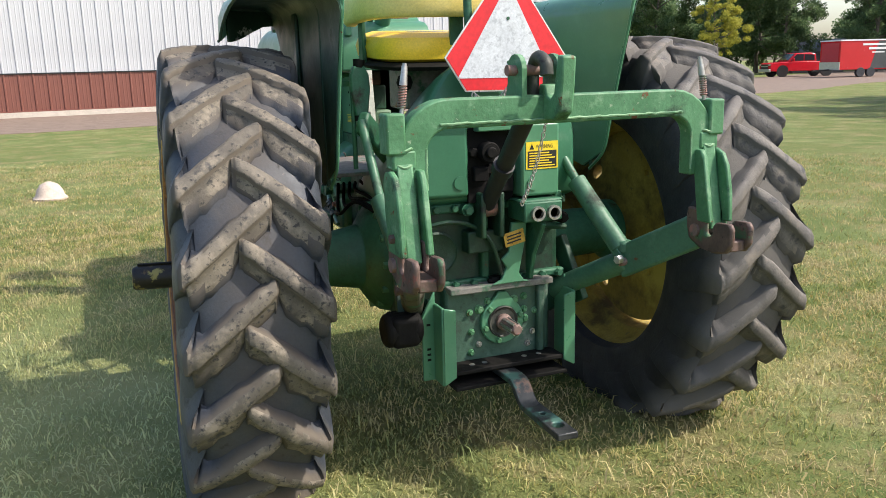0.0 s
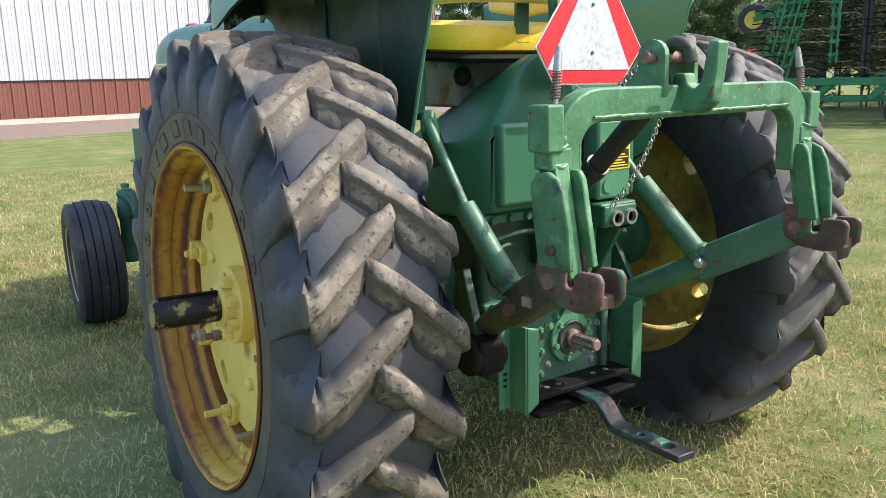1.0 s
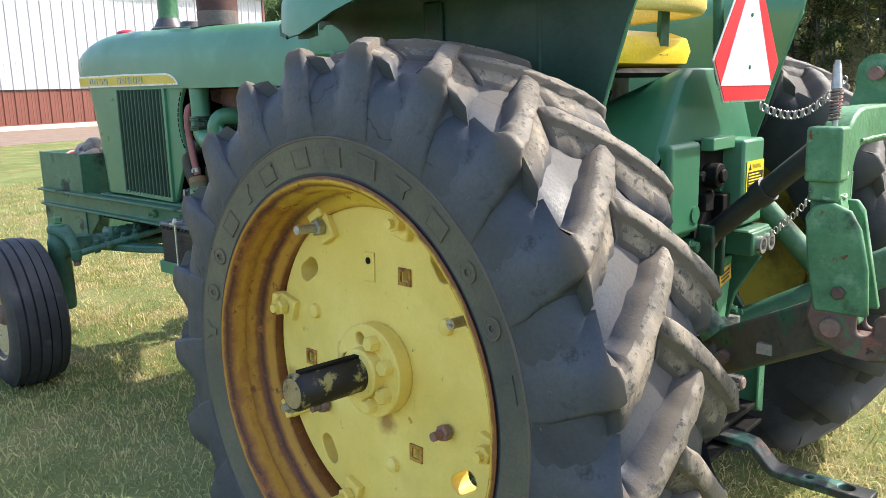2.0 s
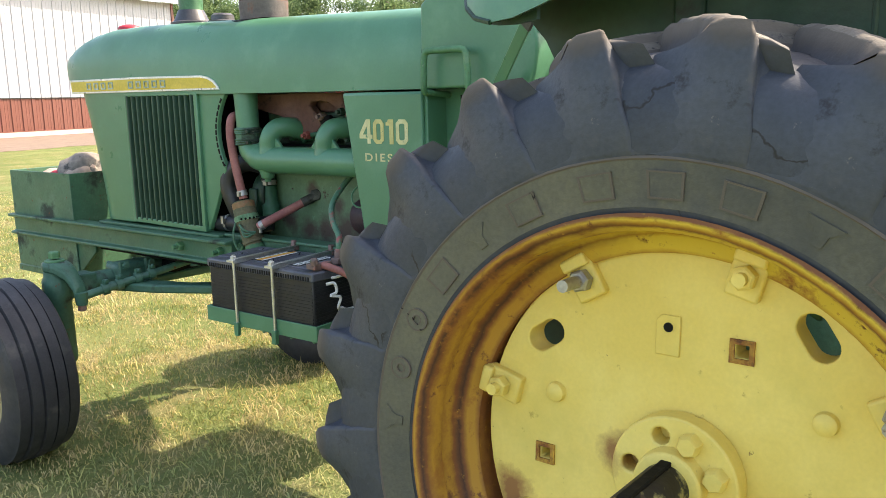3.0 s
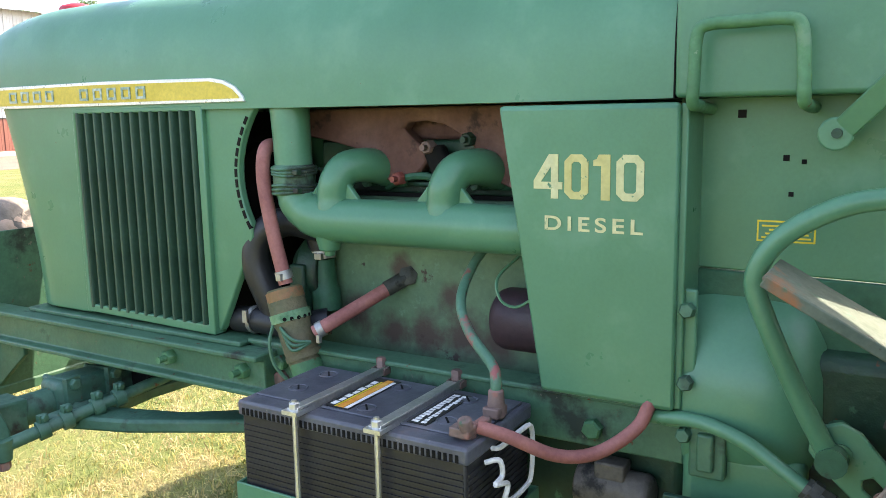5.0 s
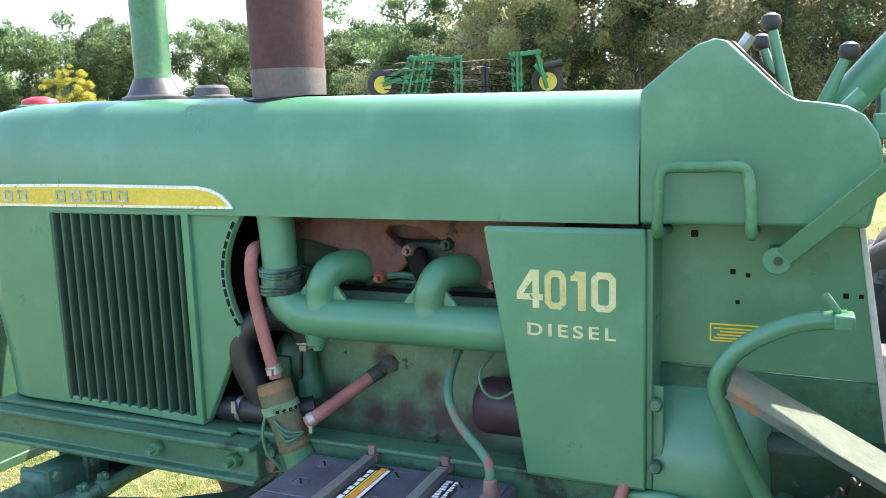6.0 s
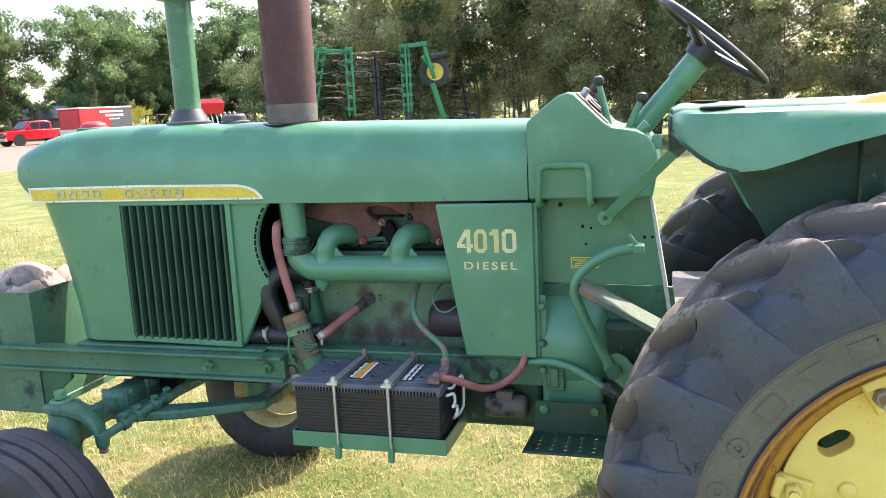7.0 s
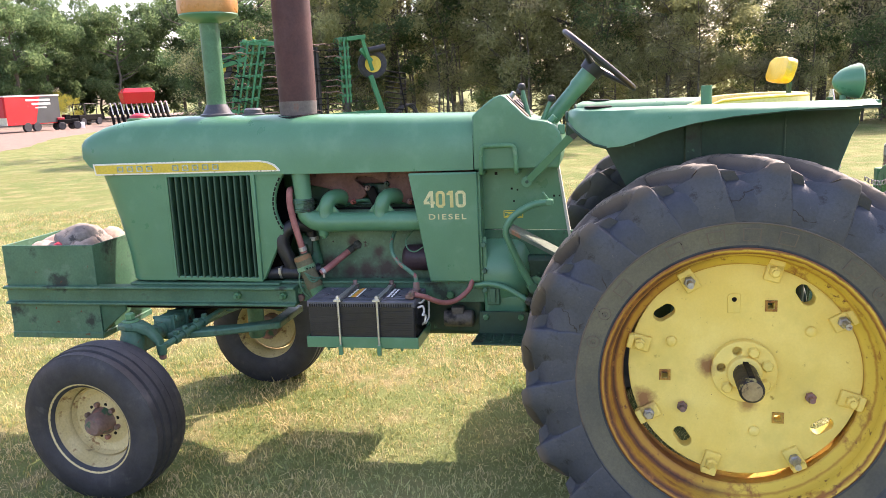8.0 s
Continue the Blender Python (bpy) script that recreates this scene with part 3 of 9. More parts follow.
def blade_material():
    m = bpy.data.materials.new("grass_blades")
    m.use_nodes = True
    nodes, links = m.node_tree.nodes, m.node_tree.links
    shader = nodes["Principled BSDF"]
    geo = nodes.new("ShaderNodeNewGeometry")
    place = nodes.new("ShaderNodeTexCoord").outputs["Object"]
    n = nodes.new("ShaderNodeTexNoise")
    n.inputs["Scale"].default_value, n.inputs["Detail"].default_value, n.inputs["Roughness"].default_value = 3.4, 6.0, 0.72
    links.new(place, n.inputs["Vector"])
    add = nodes.new("ShaderNodeMath")
    add.operation = 'MULTIPLY_ADD'
    links.new(geo.outputs["Random Per Island"], add.inputs[0])
    add.inputs[1].default_value = 0.42
    patch = nodes.new("ShaderNodeMapRange")
    patch.inputs[1].default_value, patch.inputs[2].default_value, patch.inputs[3].default_value, patch.inputs[4].default_value = 0.38, 0.62, 0.08, 1.0
    links.new(n.outputs["Fac"], patch.inputs[0])
    links.new(patch.outputs[0], add.inputs[2])
    ramp = nodes.new("ShaderNodeValToRGB")
    e = ramp.color_ramp.elements
    e[0].position, e[0].color = 0.40, (0.170, 0.225, 0.062, 1)
    e[1].position, e[1].color = 1.0, (0.54, 0.44, 0.225, 1)
    for pos, c in ((0.55, (0.285, 0.315, 0.090, 1)), (0.70, (0.42, 0.355, 0.12, 1))):
        q = e.new(pos)
        q.color = c
    # a paler, greener patch beside and behind the left wheel, lifting its shaded grass by colour
    far = nodes.new("ShaderNodeVectorMath")
    far.operation = 'DISTANCE'
    links.new(place, far.inputs[0])
    far.inputs[1].default_value = SHADE_LIFT
    tint_shift = nodes.new("ShaderNodeMapRange")
    tint_shift.inputs[1].default_value, tint_shift.inputs[2].default_value, tint_shift.inputs[3].default_value, tint_shift.inputs[4].default_value = 1.0, 3.2, -0.08, 0.20
    links.new(far.outputs["Value"], tint_shift.inputs[0])
    sum_ = nodes.new("ShaderNodeMath")
    sum_.operation = 'ADD'
    links.new(add.outputs[0], sum_.inputs[0])
    links.new(tint_shift.outputs[0], sum_.inputs[1])
    add = sum_
    half = nodes.new("ShaderNodeMath")
    half.operation = 'MULTIPLY'
    half.inputs[1].default_value = 0.87
    links.new(add.outputs[0], half.inputs[0])
    links.new(half.outputs[0], ramp.inputs[0])
    share = nodes.new("ShaderNodeMapRange")
    share.inputs[1].default_value, share.inputs[2].default_value, share.inputs[3].default_value, share.inputs[4].default_value = 0.8, 2.9, 0.80, 0.0
    links.new(far.outputs["Value"], share.inputs[0])
    pale = nodes.new("ShaderNodeMix")
    pale.data_type = 'RGBA'
    links.new(paled(nodes, links, place, share.outputs[0]), pale.inputs[0])
    tone = nodes.new("ShaderNodeHueSaturation")
    wide_ = nodes.new("ShaderNodeMapRange")
    wide_.inputs[3].default_value, wide_.inputs[4].default_value = 0.62, 1.30
    shuffle = nodes.new("ShaderNodeTexWhiteNoise")
    shuffle.noise_dimensions = '1D'
    links.new(geo.outputs["Random Per Island"], shuffle.inputs["W"])
    links.new(shuffle.outputs["Value"], wide_.inputs[0])
    links.new(wide_.outputs[0], tone.inputs["Value"])
    links.new(ramp.outputs[0], tone.inputs["Color"])
    links.new(tone.outputs[0], pale.inputs[6])
    dry = nodes.new("ShaderNodeHueSaturation")
    dry.inputs["Color"].default_value = (0.62, 0.63, 0.34, 1)
    links.new(wide_.outputs[0], dry.inputs["Value"])
    links.new(dry.outputs[0], pale.inputs[7])
    links.new(pale.outputs[2], shader.inputs["Base Color"])
    shader.inputs["Roughness"].default_value = 0.6
    back = nodes.new("ShaderNodeBsdfTranslucent")
    links.new(pale.outputs[2], back.inputs[0])
    both = nodes.new("ShaderNodeMixShader")
    both.inputs[0].default_value = 0.42
    links.new(shader.outputs[0], both.inputs[1])
    links.new(back.outputs[0], both.inputs[2])
    links.new(both.outputs[0], nodes["Material Output"].inputs[0])
    return m


BLADES = blade_material()
for seed, count, x0, x1, y0, y1, long, wide in ((1, 230000, -4.2, 4.2, -3.0, 6.2, 0.038, 0.0031), (4, 26000, -3.9, 3.6, -2.6, 6.0, 0.075, 0.0032), (2, 110000, -6.0, 9.0, 4.4, 13.0, 0.045, 0.004), (3, 60000, 2.6, 12.0, -4.0, 6.4, 0.045, 0.004)):
    me = grass(seed, count, x0, x1, y0, y1, long, wide, 1.3)
    me.materials.append(BLADES)
    tagged(new("grass", me), "short green and straw-coloured grass blades", "grass", "", "stuff")
tagged(part("boulder", Shape().lathe([(-0.05, 0.19), (0.02, 0.20), (0.05, 0.165), (0.11, 0.15), (0.18, 0.105), (0.215, 0.03)], (-2.0, 8.0, 0.0), 'z', 24), surf("pale_pink_stone", (0.46, 0.36, 0.29), (0.58, 0.47, 0.39), 9, (0.8, 0.9), 0, 0.4, 50)),
       "pale pinkish rounded boulder on the lawn", "boulder")


# ---- the tractor: forward is +y, rear axle over y = 0, the viewed side is -x ----
tractor = thing("tractor", (0, 1.3, 0), "old faded green farm tractor with yellow wheels standing on grass", "tractor")
AXLE_Z, WHEEL_X, DISC_X = 0.74, 0.895, 0.93


def lug_mesh(side, seed, pair):
    """One worn tread bar, running from the crown out over the shoulder and fading down the sidewall."""
    rows = [  # across, lag along the tread, top radius, outward way (across, up), depth, half width
        (0.050, 0.042, 0.820, 0.0, 1.0, 0.038, 0.018), (0.038, 0.034, 0.832, 0.0, 1.0, 0.046, 0.025), (-0.010, -0.010, 0.836, 0.0, 1.0, 0.050, 0.029),
        (-0.070, -0.072, 0.835, 0.0, 1.0, 0.050, 0.028), (-0.130, -0.135, 0.831, -0.05, 1.0, 0.062, 0.027), (-0.180, -0.184, 0.825, -0.1, 0.99, 0.080, 0.027),
        (-0.205, -0.207, 0.818, -0.35, 0.93, 0.084, 0.028), (-0.214, -0.2095, 0.798, -0.85, 0.50, 0.060, 0.034), (-0.2195, -0.212, 0.755, -0.97, 0.2, 0.044, 0.040),
        (-0.2245, -0.222, 0.705, -1.0, 0.0, 0.020, 0.045), (-0.2268, -0.2325, 0.660, -1.0, 0.0, 0.011, 0.050), (-0.2255, -0.2395, 0.628, -1.0, 0.0, 0.009, 0.050), (-0.2235, -0.246, 0.610, -1.0, 0.0, 0.003, 0.046)]
    rings = []
    steps = [(k, f) for k in range(len(rows) - 1) for f in (0.0, 0.34, 0.67)] + [(len(rows) - 2, 1.0)]
    for j, (k, f) in enumerate(steps):
        x, lag, top, nx, nr, depth, half = (p + (q - p) * f for p, q in zip(rows[k], rows[k + 1]))
        n = noise.noise((j * 0.37, seed * 3.7, 1.0)), noise.noise((j * 0.8, seed * 5.1, 4.0)), noise.noise((j * 0.6, seed * 2.3, 9.0))
        live = 1.0 if k < 6 else 0.35
        half, lag, top = half + 0.004 * n[0], lag + 0.006 * n[2] * live, top + (0.004 * n[1] - 0.002) * live
        ledge = (0.058 if 2 < k < 6 else 0.030 if k < 3 else 0.002) + 0.012 * n[1] * live * (k < 6)
        foot = (0.018 if k < 3 else 0.030) if k < 6 else 0.020
        lead = 0.014 if k < 3 else 0.022 if k < 5 else 0.045 if k < 6 else 0.110
        s = min(depth, 0.05) / 0.05
        ring = []
        for w, d in ((-half - ledge - foot, depth), (-half - ledge - 0.006, 0.036 * s), (-half - ledge * 0.55, 0.026 * s), (-half - 0.002, 0.019 * s), (-half + 0.002, 0.004 * s), (-half + 0.008, 0.0),
                     (half - 0.010, 0.0), (half + 0.10 * lead, 0.008 * s), (half + 0.5 * lead, 0.62 * depth), (half + lead, depth)):
            r, a = top - nr * d, lag + w / 0.80
            ring.append((side * (x - nx * d), -r * math.cos(a), r * math.sin(a)))
        rings.append(ring)
    me = mesh_of("tread_lug", Shape().loft(rings), pair, 62)
    for f in me.polygons:
        up = Vector((0, f.center.y, f.center.z))
        f.material_index = 1 if up.length > 0.796 and abs(f.center.x) < 0.210 and f.normal.dot(up.normalized()) > 0.72 else 0
    return me


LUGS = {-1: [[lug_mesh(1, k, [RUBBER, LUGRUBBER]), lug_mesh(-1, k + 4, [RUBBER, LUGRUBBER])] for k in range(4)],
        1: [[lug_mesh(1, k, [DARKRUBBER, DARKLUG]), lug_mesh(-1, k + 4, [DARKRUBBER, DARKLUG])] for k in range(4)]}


TYRE = [(-0.160, 0.490), (-0.203, 0.504), (-0.211, 0.522), (-0.211, 0.534), (-0.215, 0.558), (-0.220, 0.600), (-0.2225, 0.645), (-0.2195, 0.680), (-0.211, 0.712),
        (-0.196, 0.738), (-0.172, 0.757), (-0.140, 0.769), (-0.10, 0.778), (-0.05, 0.784), (0.0, 0.786)]
LEFT_TYRE = Vector((-0.8635, 0.012, 0.713))
LEFT_HUB = Vector((-0.93, 0, AXLE_Z))
LEFT_TILT = Matrix(((0.99874, 0.0384, 0.0322), (-0.0384, 0.99926, -0.0006), (-0.0322, -0.0006, 0.99948))).to_4x4()  # the wheel toes in and leans slightly


def tyre_shape():
    return Shape().lathe(TYRE + [(-h, r) for h, r in reversed(TYRE[:-1])], (0, 0, 0), 'x', 96, False, False)


def rear_wheel(side):
    """A cast-disc rear wheel; side -1 is the viewed side, whose dish faces out."""
    c = LEFT_TYRE if side < 0 else Vector((0.89, 0, 0.725))
    rim_c = c + Vector((side * 0.02, 0, 0))
    disc_x = side * DISC_X
    holes = [oval(0.358 * math.cos(a), AXLE_Z + 0.358 * math.sin(a), 0.085, 0.05, a + math.pi / 2 + 0.35) for a in (radians(36 + 90.5 * k) for k in range(4))]
    holes += [circle(y, AXLE_Z + z, 0.017, 4, math.pi / 4) for y, z in ((0.285, -0.035), (-0.095, 0.245), (-0.13, -0.19))]
    wheel = part("rear_wheel", Shape().plate([circle(0, AXLE_Z, 0.423, 64)] + holes, 'x', min(disc_x + side * 0.011, disc_x - side * 0.050), max(disc_x + side * 0.011, disc_x - side * 0.050)), YELLOW if side < 0 else MUDSHADEYELLOW, tractor,
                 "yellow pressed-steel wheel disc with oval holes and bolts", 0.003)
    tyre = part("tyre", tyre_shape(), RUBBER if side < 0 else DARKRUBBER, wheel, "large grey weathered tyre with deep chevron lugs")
    tyre.matrix_basis = Matrix.Translation(c)
    out = side
    rim = Shape().lathe([(out * h, r) for h, r in (
        (0.176, 0.496), (0.160, 0.486), (0.110, 0.480), (0.092, 0.468), (0.078, 0.446), (0.070, 0.432), (0.020, 0.430), (0.000, 0.434), (-0.060, 0.440), (-0.080, 0.462), (-0.100, 0.478), (-0.150, 0.484),
        (-0.172, 0.492), (-0.186, 0.502), (-0.189, 0.507), (-0.180, 0.506), (-0.165, 0.500), (0.0, 0.498))], rim_c, 'x', 96, True)
    part("rim", rim, RINGRUST if side < 0 else MUDSHADEYELLOW, wheel, "yellow wheel rim with rust streaks")
    lip = Shape().lathe([(out * h, r) for h, r in ((0.140, 0.4790), (0.160, 0.4805), (0.178, 0.4860), (0.188, 0.493), (0.198, 0.501), (0.200, 0.508), (0.194, 0.514), (0.186, 0.510), (0.180, 0.500), (0.165, 0.4900), (0.140, 0.4840))], rim_c, 'x', 96, True)
    part("rim_lip", lip, RINGRUST if side < 0 else RUSTYRIM, wheel, "rust-orange rim lip")
    face = disc_x + out * 0.011
    for k in range(8):
        a = radians(14 + 45.4 * k)
        y, z = 0.392 * math.cos(a), AXLE_Z + 0.392 * math.sin(a)
        m = pose(0, 0, 0, math.degrees(a))
        s = Shape().box((face - out * 0.004, y - 0.040, z - 0.030), (face + out * 0.020, y + 0.040, z + 0.030), m)
        s.box((face, y + 0.035 * math.cos(a) - 0.012, z + 0.035 * math.sin(a) - 0.028), (face + out * 0.034, y + 0.035 * math.cos(a) + 0.012, z + 0.035 * math.sin(a) + 0.028), m)
        part("clamp", s, YELLOW, wheel, "yellow rim clamp", 0.005)
        long = 0.075 if k in (1, 3, 5, 6) else 0.035
        b = Shape().tube([(face, y, z), (face + out * (0.026 + long), y, z)], 0.012, 10)
        b.hexagon((face + out * 0.026, y, z), (out, 0, 0), 0.022, 0.020)
        part("clamp_bolt", b, STEEL if k % 2 else YELLOW, wheel)
    part("tag_plate", Shape().plate([[(0.014, AXLE_Z + 0.215), (0.060, AXLE_Z + 0.215), (0.060, AXLE_Z + 0.280), (0.050, AXLE_Z + 0.290), (0.014, AXLE_Z + 0.290)]], 'x', face, face + out * 0.004), YELLOW, wheel, "", 0.002)
    part("tag_hole", Shape().lathe([(0, 0.009), (out * 0.0055, 0.009)], (face, 0.036, AXLE_Z + 0.268), 'x', 12), SOOTSHADE, wheel)
    for y, z in ((0.285, -0.035), (-0.095, 0.245), (-0.13, -0.19)):
        part("square_hole_rim", Shape().plate([circle(y, AXLE_Z + z, 0.030, 4, math.pi / 4), circle(y, AXLE_Z + z, 0.018, 4, math.pi / 4)], 'x', face, face + out * 0.005), RUSTYRIM, wheel)
    for y, z in ((0.262, 0.100), (-0.235, 0.150), (-0.045, -0.245)):
        part("rivet", Shape().lathe([(0, 0.021), (out * 0.012, 0.019), (out * 0.018, 0.010)], (face, y, AXLE_Z + z), 'x', 16), YELLOW, wheel)
    for y, z in ((0.22, -0.155), (-0.24, -0.10)):
        part("wheel_bolt", Shape().tube([(face - out * 0.03, y, AXLE_Z + z), (face + out * 0.055, y, AXLE_Z + z)], 0.011, 10)
             .hexagon((face + out * 0.012, y, AXLE_Z + z), (out, 0, 0), 0.02, 0.018), WORNSTEEL, wheel)
    hub = Shape().plate([circle(0, AXLE_Z, 0.118, 40), circle(0, AXLE_Z, 0.046, 24)] + [circle(0.082 * math.cos(a), AXLE_Z + 0.082 * math.sin(a), 0.017, 12) for a in (1.25, 0.15)],
                        'x', face, face + out * 0.045)
    hub.lathe([(0, 0.068), (out * 0.075, 0.062), (out * 0.078, 0.047)], (face, 0, AXLE_Z), 'x', 32)
    hubpart = part("hub", hub, YELLOW, wheel, "", 0.004)
    for a in (1.95, 2.8, -0.75, -1.8, -2.6):
        y, z = 0.085 * math.cos(a), AXLE_Z + 0.085 * math.sin(a)
        part("hub_bolt", Shape().hexagon((face + out * 0.045, y, z), (out, 0, 0), 0.021, 0.026), YELLOW, wheel)
    shaft = Shape().lathe([(0, 0.044), (out * 0.272, 0.044), (out * 0.280, 0.038), (out * 0.280, 0.012), (out * 0.272, 0.008)], (disc_x, 0, AXLE_Z), 'x', 28)
    part("axle_shaft", shaft, WORNAXLE, wheel, "dark greasy axle shaft with chipped paint")
    part("shaft_end", Shape().lathe([(out * 0.2795, 0.036), (out * 0.2815, 0.034), (out * 0.2815, 0.010)], (disc_x, 0, AXLE_Z), "x", 24), SHAFTEND, wheel, "scuffed tan shaft end")
    part("key_bar", Shape().box((disc_x + out * 0.03, -0.010, AXLE_Z + 0.036), (disc_x + out * 0.262, 0.010, AXLE_Z + 0.050)), SOOTSHADE, wheel, "", 0.002)
    for k in range(42):
        a = radians(25.7 + (k // 2) * 360 / 21 + 8.5 * (k % 2))
        ob = part("tread_lug", LUGS[side][(k // 2) * 7 % 4][k % 2], None, wheel)
        ob.matrix_basis = Matrix.Translation(c) @ Matrix.Rotation(-a, 4, 'X')
    if side < 0:
        wheel.matrix_basis = Matrix.Translation(LEFT_HUB) @ LEFT_TILT @ Matrix.Translation(-LEFT_HUB)
    return wheel


def rim_material():
    """Yellow paint rusted through in rings, worst along the front of the rim."""
    m = bpy.data.materials.new("ring_rusted_yellow_rim")
    m.use_nodes = True
    nodes, links = m.node_tree.nodes, m.node_tree.links
    shader = nodes["Principled BSDF"]
    place = nodes.new("ShaderNodeTexCoord").outputs["Object"]
    rel = nodes.new("ShaderNodeVectorMath")
    rel.operation = 'SUBTRACT'
    rel.inputs[1].default_value = LEFT_TYRE
    links.new(place, rel.inputs[0])
    flat = nodes.new("ShaderNodeVectorMath")
    flat.operation = 'MULTIPLY'
    flat.inputs[1].default_value = (0, 1, 1)
    links.new(rel.outputs[0], flat.inputs[0])
    far = nodes.new("ShaderNodeVectorMath")
    far.operation = 'LENGTH'
    links.new(flat.outputs[0], far.inputs[0])
    cut = nodes.new("ShaderNodeSeparateXYZ")
    links.new(rel.outputs[0], cut.inputs[0])

    def grain(s, detail=6.0):
        n = nodes.new("ShaderNodeTexNoise")
        n.inputs["Scale"].default_value, n.inputs["Detail"].default_value, n.inputs["Roughness"].default_value = s, detail, 0.7
        links.new(place, n.inputs["Vector"])
        return n.outputs["Fac"]

    def shifted(v, fac, by, a, b):
        add = nodes.new("ShaderNodeMath")
        add.operation = 'MULTIPLY_ADD'
        links.new(fac, add.inputs[0])
        add.inputs[1].default_value = by
        links.new(v, add.inputs[2])
        n = nodes.new("ShaderNodeMapRange")
        n.inputs[1].default_value, n.inputs[2].default_value = a + by / 2, b + by / 2
        links.new(add.outputs[0], n.inputs[0])
        return n.outputs[0]

    def rings(f, stops):
        ramp = nodes.new("ShaderNodeValToRGB")
        e = ramp.color_ramp.elements
        for p, c in stops[2:]:
            e.new(p)
        for el, (p, c) in zip(e, sorted(stops)):
            el.position, el.color = p, (*c, 1)
        links.new(f, ramp.inputs[0])
        return ramp.outputs[0]

    def mix(f, a, b):
        n = nodes.new("ShaderNodeMix")
        n.data_type = 'RGBA'
        links.new(f, n.inputs[0])
        for socket, v in ((n.inputs[6], a), (n.inputs[7], b)):
            if isinstance(v, tuple):
                socket.default_value = (*v, 1)
            else:
                links.new(v, socket)
        return n.outputs[2]

    r = shifted(far.outputs["Value"], grain(14.0), 0.016, 0.430, 0.512)
    paint, gold, rust, deep = (0.66, 0.47, 0.06), (0.44, 0.225, 0.026), (0.21, 0.074, 0.019), (0.060, 0.022, 0.012)
    worn = rings(r, [(0.0, rust), (0.12, gold), (0.28, gold), (0.38, rust), (0.46, deep), (0.56, rust), (0.62, gold), (0.70, rust), (0.78, deep), (0.84, rust), (0.90, gold), (1.0, rust)])
    kept = rings(r, [(0.0, gold), (0.12, paint), (0.40, paint), (0.47, gold), (0.54, paint), (0.70, paint), (0.76, rust), (0.82, gold), (0.90, paint), (0.97, rust)])
    colour = mix(shifted(cut.outputs["Y"], grain(2.5), 0.5, 0.02, 0.22), kept, worn)
    for s, lo, hi, c in ((9.0, 0.56, 0.68, (0.30, 0.115, 0.022)), (22.0, 0.60, 0.68, (0.15, 0.052, 0.018)), (60.0, 0.62, 0.70, (0.40, 0.20, 0.03))):
        n = nodes.new("ShaderNodeMapRange")
        n.inputs[1].default_value, n.inputs[2].default_value = lo, hi
        links.new(grain(s), n.inputs[0])
        colour = mix(n.outputs[0], colour, c)
    links.new(colour, shader.inputs["Base Color"])
    shader.inputs["Roughness"].default_value = 0.65
    b = nodes.new("ShaderNodeBump")
    b.inputs["Strength"].default_value, b.inputs["Distance"].default_value = 0.3, 0.003
    links.new(grain(70.0, 3.0), b.inputs["Height"])
    links.new(b.outputs[0], shader.inputs["Normal"])
    return m


RINGRUST = rim_material()
WORNAXLE = surf("black_chipped_shaft", (0.014, 0.013, 0.012), (0.030, 0.024, 0.020), 12.0, (0.35, 0.6), 0.3, 0.2, 90,
                [((0.33, 0.28, 0.10), 16, 0.56, 0.62, 0.7), ((0.16, 0.10, 0.05), 9, 0.60, 0.66, 0.7)])
SHAFTEND = surf("scuffed_tan_shaft_end", (0.24, 0.17, 0.08), (0.34, 0.26, 0.13), 20.0, (0.5, 0.7), 0.2, 0.3, 90, [((0.05, 0.04, 0.03), 30, 0.58, 0.66, 0.8)])
left_wheel = rear_wheel(-1)
rear_wheel(1)

# stained band and raised maker's letters on the sidewall, left as plain blocks
STAINED = surf("yellow_stained_rubber", (0.060, 0.062, 0.056), (0.125, 0.118, 0.080), 3.0, (0.5, 0.7), 0, 0.3, 120, [((0.058, 0.060, 0.060), 6, 0.54, 0.70, 0.7), ((0.30, 0.17, 0.06), 12, 0.66, 0.74, 0.9)])
wall_at = lambda r: float(np.interp(r, [q for _, q in TYRE[2:8]], [h for h, _ in TYRE[2:8]]))
part("stained_band", Shape().lathe([(wall_at(r) - 0.0012, r) for r in (0.523, 0.535, 0.56, 0.600)], tuple(LEFT_TYRE), 'x', 96, False, False), STAINED, left_wheel, "yellow-stained inner sidewall")
